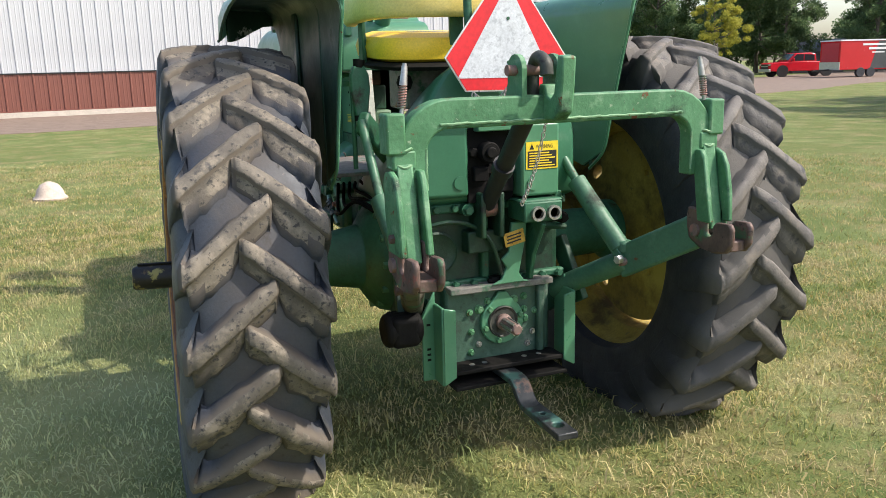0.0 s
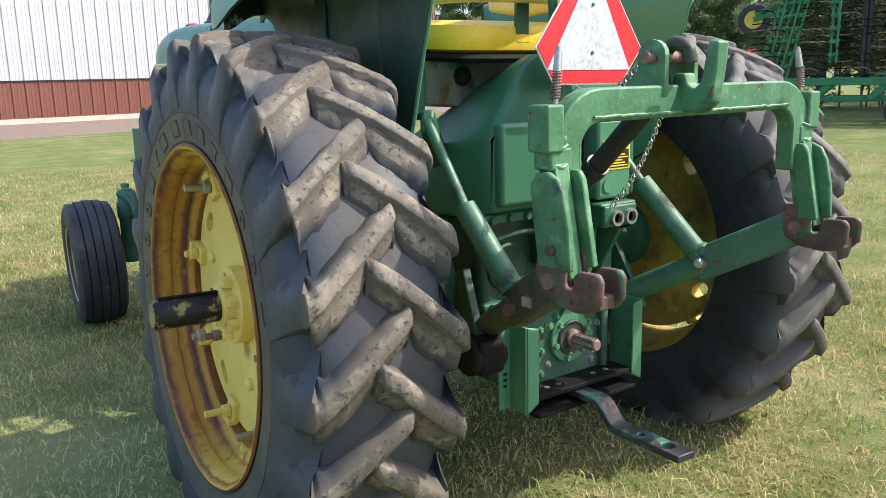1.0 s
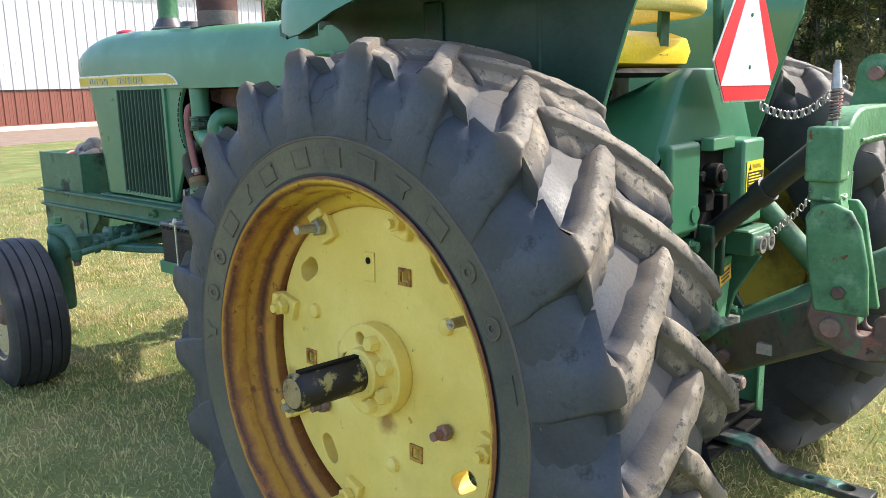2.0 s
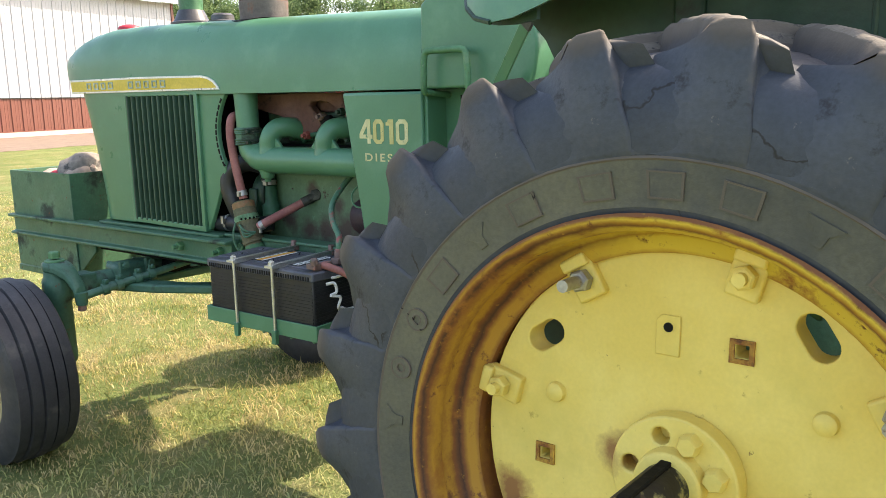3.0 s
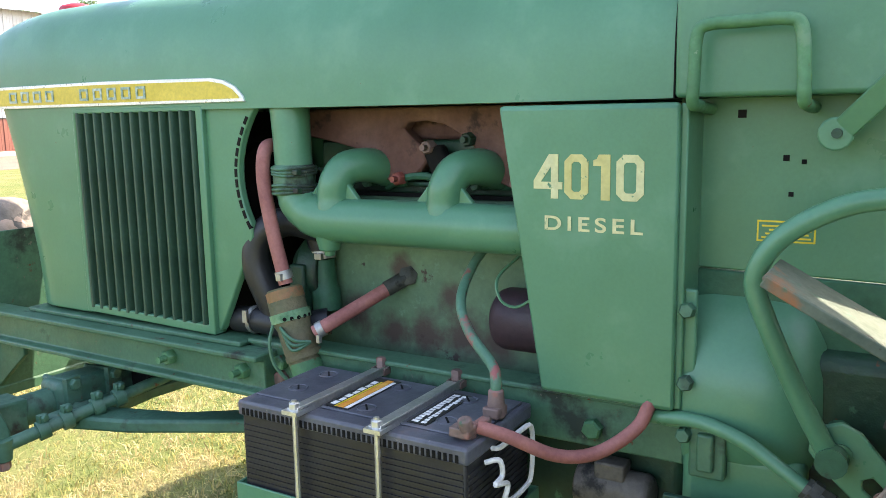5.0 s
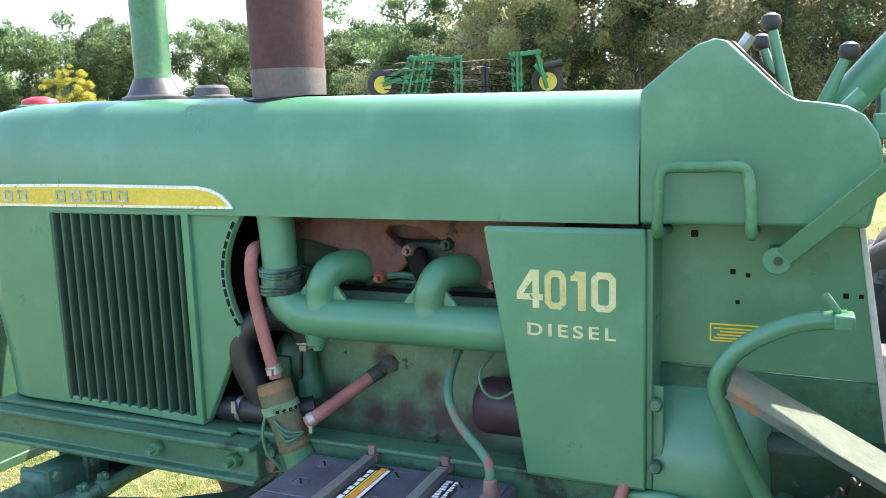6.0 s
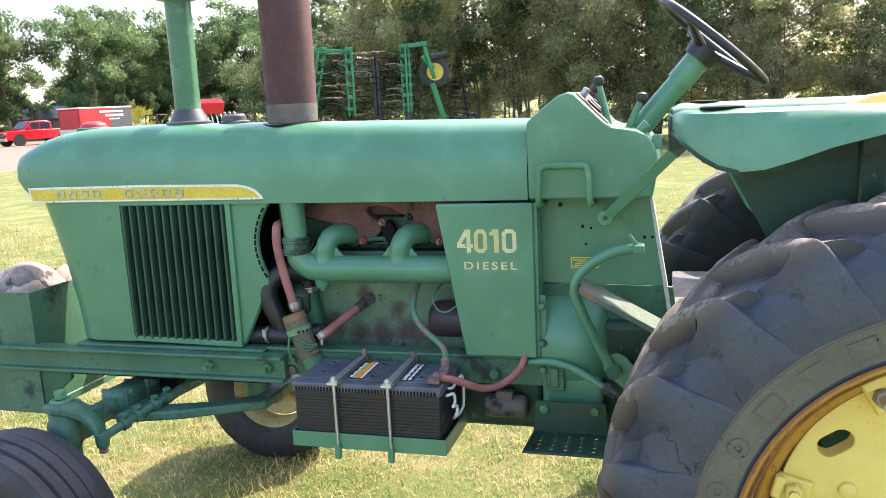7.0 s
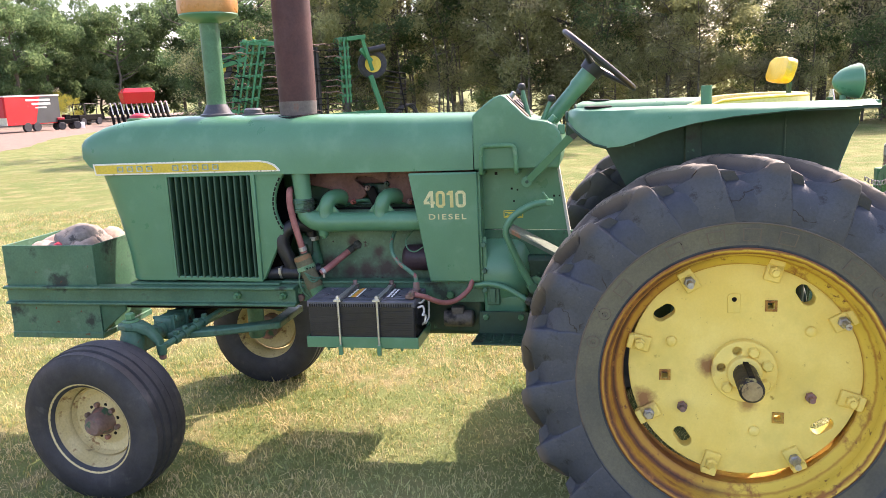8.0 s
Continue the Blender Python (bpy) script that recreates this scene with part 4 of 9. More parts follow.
for k, a in [(j % 8, radians(166 - j * 12.4 if j < 8 else 4 + (j - 8) * 12.0)) for j in range(14)]:
    a0, a1 = a - 0.050, a + 0.050
    hole = k in (1, 2, 3, 5, 6, 7)
    loops = [[(0.540, a0), (0.540, a1), (0.582, a1), (0.582, a0)], [(0.564, a0 + 0.030), (0.564, a1 - 0.030), (0.582, a1 - 0.030), (0.582, a0 + 0.030)]]
    if k in (1, 2):
        loops = [[(0.561 + u * math.cos(q), a + u * 1.75 * math.sin(q)) for q in (2 * math.pi * j / 20 for j in range(20))] for u in (0.022, 0.009)]
    for loop in loops[:2 if k in (1, 2) else 1] if hole else []:
        mid = (0.561, a)
        grown = [tuple(m_ + (p_ - m_) * (1 + 0.0020 / max(abs(loop[0][0] - mid[0]), 0.01)) for p_, m_ in zip(q, mid)) for q in loop]
        shrunk = [tuple(m_ + (p_ - m_) * (1 - 0.0012 / max(abs(loop[0][0] - mid[0]), 0.01)) for p_, m_ in zip(q, mid)) for q in loop]
        line = Shape().plate([grown, shrunk], 'x', 0.0, 1.0)
        line.v = [(LEFT_TYRE.x + wall_at(r) - 0.0008 - 0.0042 * h, LEFT_TYRE.y + r * math.cos(t), LEFT_TYRE.z + r * math.sin(t)) for h, r, t in line.v]
        part("mark_outline", line, RUBBER, left_wheel)
    flat = Shape().plate(loops[:2 if k in (1, 2) else 1] if hole else [[(0.541, a - 0.018), (0.541, a + 0.018), (0.562, a + 0.02), (0.581, a1), (0.581, a0), (0.562, a - 0.02)]], 'x', 0.0, 1.0)
    flat.v = [(LEFT_TYRE.x + wall_at(r) - 0.0005 - 0.0036 * h, LEFT_TYRE.y + r * math.cos(t), LEFT_TYRE.z + r * math.sin(t)) for h, r, t in flat.v]
    part("raised_mark", flat, STAINED, left_wheel)
# worn groove line round the sidewall
part("sidewall_ridge", Shape().lathe([(wall_at(0.600) - 0.0005, 0.599), (wall_at(0.603) - 0.0035, 0.603), (wall_at(0.607) - 0.0005, 0.607)], tuple(LEFT_TYRE), 'x', 96, False, False), RUBBER, left_wheel)


# ---- front wheels ----
FRONT_Y, FRONT_X, FRONT_R = 2.72, 0.80, 0.375


def front_wheel(side):
    c = Vector((-0.772, 2.825, 0.365) if side < 0 else (0.81, 2.655, 0.365))
    prof = [(-0.105, 0.200), (-0.118, 0.212), (-0.130, 0.240), (-0.136, 0.280), (-0.132, 0.318), (-0.121, 0.346)]
    for k, (x0, x1) in enumerate(((-0.116, -0.073), (-0.069, -0.026), (-0.022, 0.022), (0.026, 0.069), (0.073, 0.116))):
        crown = 0.374 - 0.013 * abs(k - 2) ** 1.5 / 2.8
        prof += [(x0, crown - 0.009), (x0 + 0.002, crown), (x1 - 0.002, crown - (0.006 if k == 4 else 0.0)), (x1, crown - 0.009)]
    prof += [(0.121, 0.346), (0.132, 0.318), (0.136, 0.280), (0.130, 0.240), (0.118, 0.212), (0.105, 0.200)]
    out = side
    disc = Shape().lathe([(out * h, r) for h, r in ((0.030, 0.170), (0.005, 0.160), (-0.002, 0.125), (0.018, 0.095), (0.022, 0.060), (0.010, 0.055), (0.006, 0.10), (-0.010, 0.16), (0.018, 0.175))], c, 'x', 40, True)
    wheel = part("front_wheel", disc, CREAM, tractor, "cream-yellow front wheel centre with bolts")
    part("tyre", Shape().lathe(prof, c, 'x', 72, False, False), FRONTRUBBER, wheel, "black ribbed front tyre")
    rim = Shape().lathe([(out * h, r) for h, r in ((0.118, 0.213), (0.124, 0.222), (0.116, 0.226), (0.108, 0.212), (0.100, 0.200), (0.062, 0.192), (0.045, 0.178), (-0.045, 0.178), (-0.062, 0.192),
                                                   (-0.100, 0.200), (-0.112, 0.214), (-0.120, 0.226), (-0.105, 0.214), (0.0, 0.205))], c, 'x', 48, True)
    part("rim", rim, CREAM, wheel, "cream-yellow rim with rust flecks")
    hub = Shape().lathe([(out * h, r) for h, r in ((-0.10, 0.075), (0.02, 0.070), (0.045, 0.058), (0.085, 0.052), (0.105, 0.038), (0.110, 0.010))], c, 'x', 24)
    part("hub", hub, WORNSTEEL, wheel, "rusty grease-stained hub cap")
    for k in range(6):
        a = 2 * math.pi * k / 6 + 0.3
        part("lug_nut", Shape().hexagon(c + Vector((out * 0.018, 0.082 * math.cos(a), 0.082 * math.sin(a))), (out, 0, 0), 0.013, 0.022), WORNSTEEL, wheel)
        part("vent_hole", Shape().lathe([(0, 0.009), (out * 0.003, 0.009)], c + Vector((out * 0.017, 0.083 * math.cos(a + 0.52), 0.083 * math.sin(a + 0.52))), 'x', 10), SOOTSHADE, wheel)
    return wheel


for side in (-1, 1):
    fw = front_wheel(side)
    if side < 0:
        hubline = Vector((-0.56, 2.79, 0.365))
        fw.matrix_basis = Matrix.Translation(hubline) @ Matrix.Rotation(radians(-5), 4, 'Z') @ Matrix.Rotation(radians(-1.5), 4, 'Y') @ Matrix.Translation(-hubline)

# ---- front axle, knees and steering ----
FL, FR = Vector((-0.56, 2.79, 0)), Vector((0.60, 2.67, 0))
AXLEGREEN = surf("dirt_dulled_green_casting", (0.030, 0.098, 0.062), (0.052, 0.140, 0.092), 8.0, (0.4, 0.65), 0, 0.35, 70, [((0.085, 0.16, 0.115), 10, 0.56, 0.70, 0.7), ((0.030, 0.026, 0.020), 7, 0.58, 0.68, 0.8), (RUST, 24, 0.64, 0.70, 0.85)])
ax_part = part("front_axle", Shape().bar((-0.33, 2.768, 0.670), (0.33, 2.698, 0.670), 0.110, 0.118), AXLEGREEN, tractor, "dull green telescoping front axle", 0.022)
part("axle_tube", Shape().tube([(FL.x + 0.05, FL.y, 0.662), (-0.24, 2.765, 0.668)], 0.042, 16), AXLEGREEN, ax_part)
part("axle_tube", Shape().tube([(FR.x - 0.05, FR.y, 0.662), (0.24, 2.70, 0.668)], 0.042, 16), AXLEGREEN, ax_part)
for x, y in ((-0.30, 2.765), (-0.18, 2.752), (0.18, 2.714), (0.30, 2.70)):
    part("axle_clamp", Shape().box((x - 0.022, y - 0.068, 0.640), (x + 0.022, y - 0.050, 0.742)).tube([(x, y - 0.075, 0.722), (x, y + 0.06, 0.722)], 0.010, 8).hexagon((x, y - 0.068, 0.722), (0, -1, 0), 0.017, 0.014).hexagon((x, y - 0.068, 0.655), (0, -1, 0), 0.017, 0.014), AXLEGREEN, ax_part, "", 0.004)
for sd, k in ((-1, FL), (1, FR)):
    knee = Shape().lathe([(0.34, 0.044), (0.36, 0.052), (0.60, 0.050), (0.62, 0.058), (0.70, 0.058), (0.715, 0.050), (0.742, 0.048)], (k.x, k.y, 0), 'z', 24)
    knee.bar((k.x, k.y, 0.668), (k.x - sd * 0.15, k.y - 0.008, 0.662), 0.100, 0.095)
    knee.tube([(k.x, k.y, 0.375), (k.x + sd * 0.20, k.y + 0.02, 0.365)], 0.035, 12)
    kp = part("steering_knee", knee, AXLEGREEN, tractor, "dull green cast steering knee", 0.006)
    lever = Shape().loft([[Vector((k.x - sd * bx, k.y + by, bz)) + Vector((hw * c_, 0, ht * d_)) for c_, d_ in ((-1, -1), (1, -1), (1, 0.6), (0.7, 1), (-0.7, 1), (-1, 0.6))]
                          for bx, by, bz, hw, ht in ((0.0, 0.055, 0.757, 0.034, 0.016), (0.0, 0.0, 0.760, 0.056, 0.020), (0.005, -0.045, 0.755, 0.044, 0.022), (0.015, -0.085, 0.730, 0.030, 0.024), (0.02, -0.118, 0.690, 0.026, 0.024), (0.02, -0.142, 0.660, 0.028, 0.022))])
    part("steering_arm", lever, AXLEGREEN, kp, "", 0.008)
    part("arm_nut", Shape().lathe([(0.0, 0.040), (0.006, 0.040), (0.008, 0.034)], (k.x, k.y, 0.778), 'z', 20).hexagon((k.x, k.y, 0.796), (0, 0, 1), 0.024, 0.024).tube([(k.x, k.y, 0.80), (k.x, k.y, 0.818)], 0.011, 8), CHIPPED, kp)
    e = Vector((k.x - sd * 0.02, k.y - 0.140, 0.640))
    g = Vector((sd * 0.08, 2.50, 0.735))
    rod = Shape().tube([e, g], [0.017, 0.015], 12)
    rod.tube([e - Vector((0, 0, 0.034)), e + Vector((0, 0, 0.020))], [0.022, 0.028], 14)
    rod.tube([g - Vector((0, 0, 0.03)), g + Vector((0, 0, 0.03))], [0.026, 0.020], 12)
    tie = part("tie_rod", rod, AXLEGREEN, tractor, "green tie rod with clamps", 0.002)
    part("ball_nut", Shape().hexagon(e - Vector((0, 0, 0.040)), (0, 0, -1), 0.018, 0.018), WORNSTEEL, tie)
    for t in (0.20, 0.32, 0.48, 0.60):
        q = e.lerp(g, t)
        d = (g - e).normalized() * 0.014
        part("rod_clamp", Shape().tube([q - d, q + d], 0.025, 12).box(tuple(q + Vector((-0.012, -0.008, 0.018))), tuple(q + Vector((0.012, 0.008, 0.040)))).hexagon(q + Vector((0, -0.008, 0.032)), (0, -1, 0), 0.010, 0.010), AXLEGREEN, tie, "", 0.002)
pan = Shape()
pan.plate([[(-0.40, 2.70), (-0.20, 2.70), (0.20, 2.66), (0.40, 2.62), (0.30, 2.44), (0.17, 2.18), (-0.17, 2.18), (-0.32, 2.46)],
           [(-0.27, 2.60), (-0.10, 2.62), (0.10, 2.60), (0.27, 2.55), (0.19, 2.38), (0.11, 2.25), (-0.11, 2.25), (-0.20, 2.38)]], 'z', 0.632, 0.668)
part("axle_brace", pan, AXLEGREEN, tractor, "dark green forged axle brace", 0.008)

# ---- side rails and front support ----
for sd in (-1, 1):
    prof = [(0.200, 0.777), (0.268, 0.777), (0.268, 0.790), (0.245, 0.794), (0.245, 0.862), (0.276, 0.866), (0.276, 0.880), (0.200, 0.880)]
    rail = Shape().loft([[(sd * x, y, z) for x, z in prof] for y in (2.05, 3.72)])
    r = part("front_rail", rail, DIRTYGREEN, tractor, "green channel rail with bolts", 0.004)
    for y in (2.115, 2.365):
        part("rail_bolt", Shape().hexagon((sd * 0.245, y, 0.832), (sd, 0, 0), 0.020, 0.022).tube([(sd * 0.25, y, 0.832), (sd * 0.29, y, 0.832)], 0.009, 8), CHIPPED, r)
    side = Shape().box((sd * 0.165, 1.09, 0.790), (sd * 0.195, 2.14, 0.890)).box((sd * 0.13, 1.09, 0.885), (sd * 0.205, 2.14, 0.897))
    side.box((sd * 0.150, 2.14, 0.880), (sd * 0.232, 2.98, 0.893)).box((sd * 0.150, 2.14, 0.850), (sd * 0.165, 2.98, 0.880))
    fr = part("engine_side_frame", side, DIRTYGREEN, tractor, "", 0.004)
    for y, z in ((2.04, 0.85), (2.04, 0.81), (1.26, 0.83), (1.93, 0.83)):
        part("frame_bolt", Shape().hexagon((sd * 0.195, y, z), (sd, 0, 0), 0.020, 0.020), WORNSTEEL if z < 0.82 else CHIPPED, fr)
front = Shape().box((-0.20, 2.14, 0.745), (0.20, 3.05, 0.80)).box((-0.12, 2.62, 0.66), (0.16, 2.78, 0.72))
part("front_support", front, SOOTSHADE, tractor, "", 0.01)
x0, x1, y0, y1, z0, z1 = -0.242, 0.242, 3.170, 3.715, 0.585, 1.098
corners = lambda d, z: [(x0 + d, y0 + d, z), (x1 - d, y0 + d, z), (x1 - d, y1 - d, z), (x0 + d, y1 - d, z)]
# Darker dirty green here also puts the box's shade into its colour.
box = part("weight_box", Shape().loft([corners(-0.004, z0), corners(-0.004, z0 + 0.03), corners(0, z0 + 0.032), corners(0, z1), corners(0.008, z1), corners(0.008, z0 + 0.02)]), DIRTYGREEN, tractor, "green sheet-steel weight box on the front rails", 0.003)
part("box_brace", Shape().plate([[(3.17, 0.80), (3.17, 0.62), (3.02, 0.74), (3.02, 0.80)]], 'x', -0.235, -0.220), DARKGREEN, box, "", 0.003)


def rough_stone(c, r, seed, squash=0.7):
    """A lumpy stone from a squashed, dented sphere."""
    bm = bmesh.new()
    bmesh.ops.create_icosphere(bm, subdivisions=3, radius=1.0)
    for v in bm.verts:
        k = 1 + 0.28 * noise.noise(v.co * 1.1 + Vector((seed * 7.3, 0, 0))) + 0.10 * noise.noise(v.co * 3.0 + Vector((0, seed * 3.1, 0)))
        v.co = Vector((v.co.x * r[0], v.co.y * r[1], v.co.z * r[2])) * k + Vector(c)
    s = Shape()
    s.v = [tuple(v.co) for v in bm.verts]
    s.f = [tuple(v.index for v in f.verts) for f in bm.faces]
    bm.free()
    return s


TANSTONE = surf("pinkish_tan_stone", (0.36, 0.25, 0.19), (0.48, 0.36, 0.29), 12, (0.8, 0.9), 0, 0.5, 60, [((0.22, 0.14, 0.10), 14, 0.56, 0.66, 0.9)])
for k, (c, r, material, label) in enumerate((((-0.02, 3.36, 1.075), (0.14, 0.15, 0.105), STONE, "dark grey weight stone in the box"), ((-0.08, 3.30, 1.065), (0.10, 0.085, 0.075), TANSTONE, "pinkish tan weight stone in the box"),
                                             ((0.08, 3.58, 1.04), (0.12, 0.12, 0.07), TANSTONE, "pinkish tan weight stone in the box"), ((-0.12, 3.55, 1.03), (0.10, 0.10, 0.07), TANSTONE, "pinkish tan weight stone in the box"),
                                             ((0.10, 3.30, 1.05), (0.10, 0.10, 0.08), TANSTONE, "pinkish tan weight stone in the box"), ((-0.15, 3.42, 1.04), (0.07, 0.07, 0.06), CAPRED, "dull red lump among the weight stones"))):
    tagged(part("stone", rough_stone(c, r, k), material), label, "stone", "stones in the weight box")
tagged(part("stone", Shape().loft([corners(0.012, z1 - 0.075), corners(0.012, z1 - 0.06)]), TANSTONE), "layer of tan stones filling the box", "stone", "stones in the weight box")

# ---- hood ----
def hood_ring(y, w, zb, zt, n=4.2, count=26):
    pts = []
    for i in range(count + 1):
        a = math.pi * i / count
        c, s = math.cos(a), math.sin(a)
        pts.append((-w * math.copysign(abs(c) ** (2 / n), c), y, zb + (zt - zb) * abs(s) ** (2 / 3.0)))
    return pts


MARKSILVER = surf("dull_silver_green_letters", (0.16, 0.27, 0.21), (0.45, 0.50, 0.46), 60.0, (0.35, 0.5), 0.2, 0, 60)
hood_rows = [(1.120, 0.215, 1.445, 1.708), (1.6, 0.215, 1.445, 1.720), (2.0, 0.215, 1.446, 1.730), (2.4, 0.215, 1.448, 1.740), (2.7, 0.215, 1.450, 1.746),
             (2.9, 0.213, 1.455, 1.742), (3.02, 0.209, 1.460, 1.728), (3.10, 0.203, 1.475, 1.708), (3.16, 0.194, 1.510, 1.684), (3.20, 0.180, 1.550, 1.662), (3.222, 0.15, 1.59, 1.642)]
hood = part("hood", Shape().loft([hood_ring(y, w, zb, zt) for y, w, zb, zt in hood_rows]), GREEN, tractor, "faded green hood with dull sheen", 0, 30)
seam = Shape().loft([hood_ring(1.1210, 0.2158, 1.445, 1.7088), hood_ring(1.1190, 0.2158, 1.445, 1.7088)])
part("hood_seam", seam, SOOTSHADE, hood)
for sd in (-1, 1):
    x = sd * 0.2165
    outline = [(3.112, 1.462), (3.122, 1.522), (2.6, 1.524), (2.20, 1.519), (2.155, 1.512), (2.120, 1.497), (2.098, 1.475), (2.092, 1.462)]
    trim = part("name_strip", Shape().plate([outline], 'x', x - sd * 0.004, x + sd * 0.004), SILVER, hood, "gold strip with silver edge", 0.0015)
    inner = [(3.104, 1.470), (3.111, 1.514), (2.6, 1.516), (2.20, 1.511), (2.158, 1.504), (2.128, 1.491), (2.110, 1.476), (2.107, 1.470)]
    part("gold_field", Shape().plate([inner], 'x', x, x + sd * 0.0055), STRIPEGOLD, trim)
    for k, y in enumerate((2.965, 2.910, 2.855, 2.800, 2.655, 2.600, 2.545, 2.490, 2.435)):
        letter = Shape().plate([[(y + 0.017, 1.477), (y + 0.017, 1.507), (y - 0.017, 1.507), (y - 0.017, 1.477)], [(y + 0.0105, 1.483), (y + 0.0105, 1.501), (y - 0.0105, 1.501), (y - 0.0105, 1.483)]], 'x', x, x + sd * 0.008)
        part("name_mark", letter, MARKSILVER, trim)
# caps and stacks on the hood
# Black rubber with dust; the grey-blue sky sheen is mixed into the colour.
SHEENBLACK = surf("sun_greyed_black_rubber", (0.042, 0.042, 0.050), (0.075, 0.073, 0.082), 9.0, (0.35, 0.55), 0, 0.15, 120, [((0.14, 0.13, 0.13), 14, 0.60, 0.72, 0.8)])
PIPEGREEN = surf("oxidised_green_pipe", (0.034, 0.125, 0.058), (0.056, 0.172, 0.084), 7.0, (0.32, 0.5), 0, 0.1, 110, [((0.10, 0.23, 0.13), 12, 0.58, 0.70, 0.6), ((0.022, 0.060, 0.030), 9, 0.60, 0.70, 0.7), (RUST, 30, 0.70, 0.74, 0.8)])
part("radiator_cap", Shape().lathe([(-0.01, 0.052), (0.012, 0.052), (0.020, 0.046), (0.028, 0.020)], (0, 2.955, 1.742), 'z', 28), CAPRED, tractor, "red plastic radiator cap")
part("cap_flange", Shape().lathe([(-0.015, 0.066), (0.004, 0.066), (0.008, 0.055)], (0, 2.955, 1.738), 'z', 28), CHIPPED, tractor)
part("filler_cap", Shape().lathe([(-0.012, 0.060), (0.008, 0.060), (0.012, 0.048), (0.030, 0.046), (0.038, 0.036)], (0, 2.305, 1.735), 'z', 28), SHEENBLACK, tractor, "grey-black filler cap")
stack = part("air_intake_pipe", Shape().lathe([(0, 0.050), (0.49, 0.050)], (0, 2.505, 1.745), 'z', 28), PIPEGREEN, tractor, "green air intake stack with amber bowl")
part("rubber_boot", Shape().lathe([(-0.012, 0.088), (0.004, 0.088), (0.010, 0.074), (0.036, 0.062), (0.055, 0.053)], (0, 2.505, 1.745), 'z', 28), SHEENBLACK, stack, "grey-black rubber boot")
part("precleaner_base", Shape().lathe([(0.465, 0.052), (0.478, 0.10), (0.492, 0.138), (0.505, 0.150), (0.515, 0.146)], (0, 2.505, 1.745), 'z', 36), GREEN, stack)
part("precleaner_bowl", Shape().lathe([(0.512, 0.148), (0.535, 0.153), (0.66, 0.150), (0.70, 0.12), (0.71, 0.03)], (0, 2.505, 1.745), 'z', 36), AMBER, stack, "amber dust bowl")
muffler = part("muffler", Shape().lathe([(-0.04, 0.090), (0.004, 0.092), (0.16, 0.096), (0.62, 0.097), (0.74, 0.090), (0.80, 0.055), (1.2, 0.045)], (0, 2.055, 1.715), 'z', 36), EXHAUST, tractor, "rust-brown upright exhaust muffler")
part("muffler_collar", Shape().lathe([(0.0, 0.0935), (0.085, 0.0965)], (0, 2.055, 1.715), 'z', 36), surf("scorched_grey_steel", (0.10, 0.084, 0.080), (0.16, 0.135, 0.128), 9, (0.5, 0.7), 0.3, 0.2, 90, [((0.20, 0.085, 0.055), 9, 0.55, 0.68, 0.85)]), muffler)
hood_z = lambda x: 1.446 + 0.285 * (1 - (min(abs(x), 0.2149) / 0.215) ** 4.2) ** (1 / 3)
slit = [[(q * 0.138 * math.cos(a), 2.055 + q * 0.112 * math.sin(a), hood_z(q * 0.138 * math.cos(a)) + lift) for a in (2 * math.pi * k / 40 for k in range(40))] for q, lift in ((1.0, 0.0012), (0.985, 0.0022), (0.60, 0.0022))]
# Black patch laid on the hood for the shaded gap round the muffler.
part("muffler_opening", Shape().loft(slit), SOOTSHADE, hood, "dark opening round the muffler", 0, 80)

# ---- radiator shell and grille ----
def shell_ring(z, front_y, w):
    pts = [(-w, 2.715, z)]
    for i in range(9):
        a = math.pi / 2 * i / 8
        pts.append((-w + 0.10 * (1 - math.cos(a)), front_y - 0.14 + 0.14 * math.sin(a), z))
    return pts + [(-p[0], p[1], p[2]) for p in reversed(pts)]


shell = part("radiator_shell", Shape().loft([shell_ring(z, 3.005 + 0.115 * (max(z - 0.905, 0) / 0.55) ** 1.5, 0.212) for z in (0.900, 0.95, 1.05, 1.2, 1.35, 1.45, 1.478)]), GREEN, tractor, "green radiator shell side panels", 0.004)
# Plain black block: the shade behind the grille is its colour.
part("radiator", Shape().box((-0.15, 2.28, 0.92), (0.15, 2.70, 1.44)), SOOTSHADE, tractor)
for sd in (-1, 1):
    x = sd * 0.206
    frame_ = Shape().plate([[(2.236, 0.895), (2.728, 0.905), (2.722, 1.456), (2.236, 1.456)], [(2.258, 0.918), (2.712, 0.926), (2.712, 1.444), (2.258, 1.444)]], 'x', x - sd * 0.03, x + sd * 0.010)
    grille = part("side_grille", frame_, GREEN, tractor, "green side grille with upright slats", 0.003)
    slat = Shape()
    slat.loft([[(sd * 0.008, 0.0065, z), (sd * 0.013, 0.003, z), (sd * 0.013, -0.003, z), (sd * 0.008, -0.0065, z), (sd * -0.050, -0.0065, z), (sd * -0.050, 0.0065, z)] for z in (0.918, 1.446)])
    # Slats get a darker green than the frame: their shade is in the colour.
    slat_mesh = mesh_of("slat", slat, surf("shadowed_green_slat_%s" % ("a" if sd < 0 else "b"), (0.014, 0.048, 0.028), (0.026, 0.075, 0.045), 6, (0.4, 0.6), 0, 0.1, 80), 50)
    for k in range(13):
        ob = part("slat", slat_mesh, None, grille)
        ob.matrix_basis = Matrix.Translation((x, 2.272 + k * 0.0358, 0))
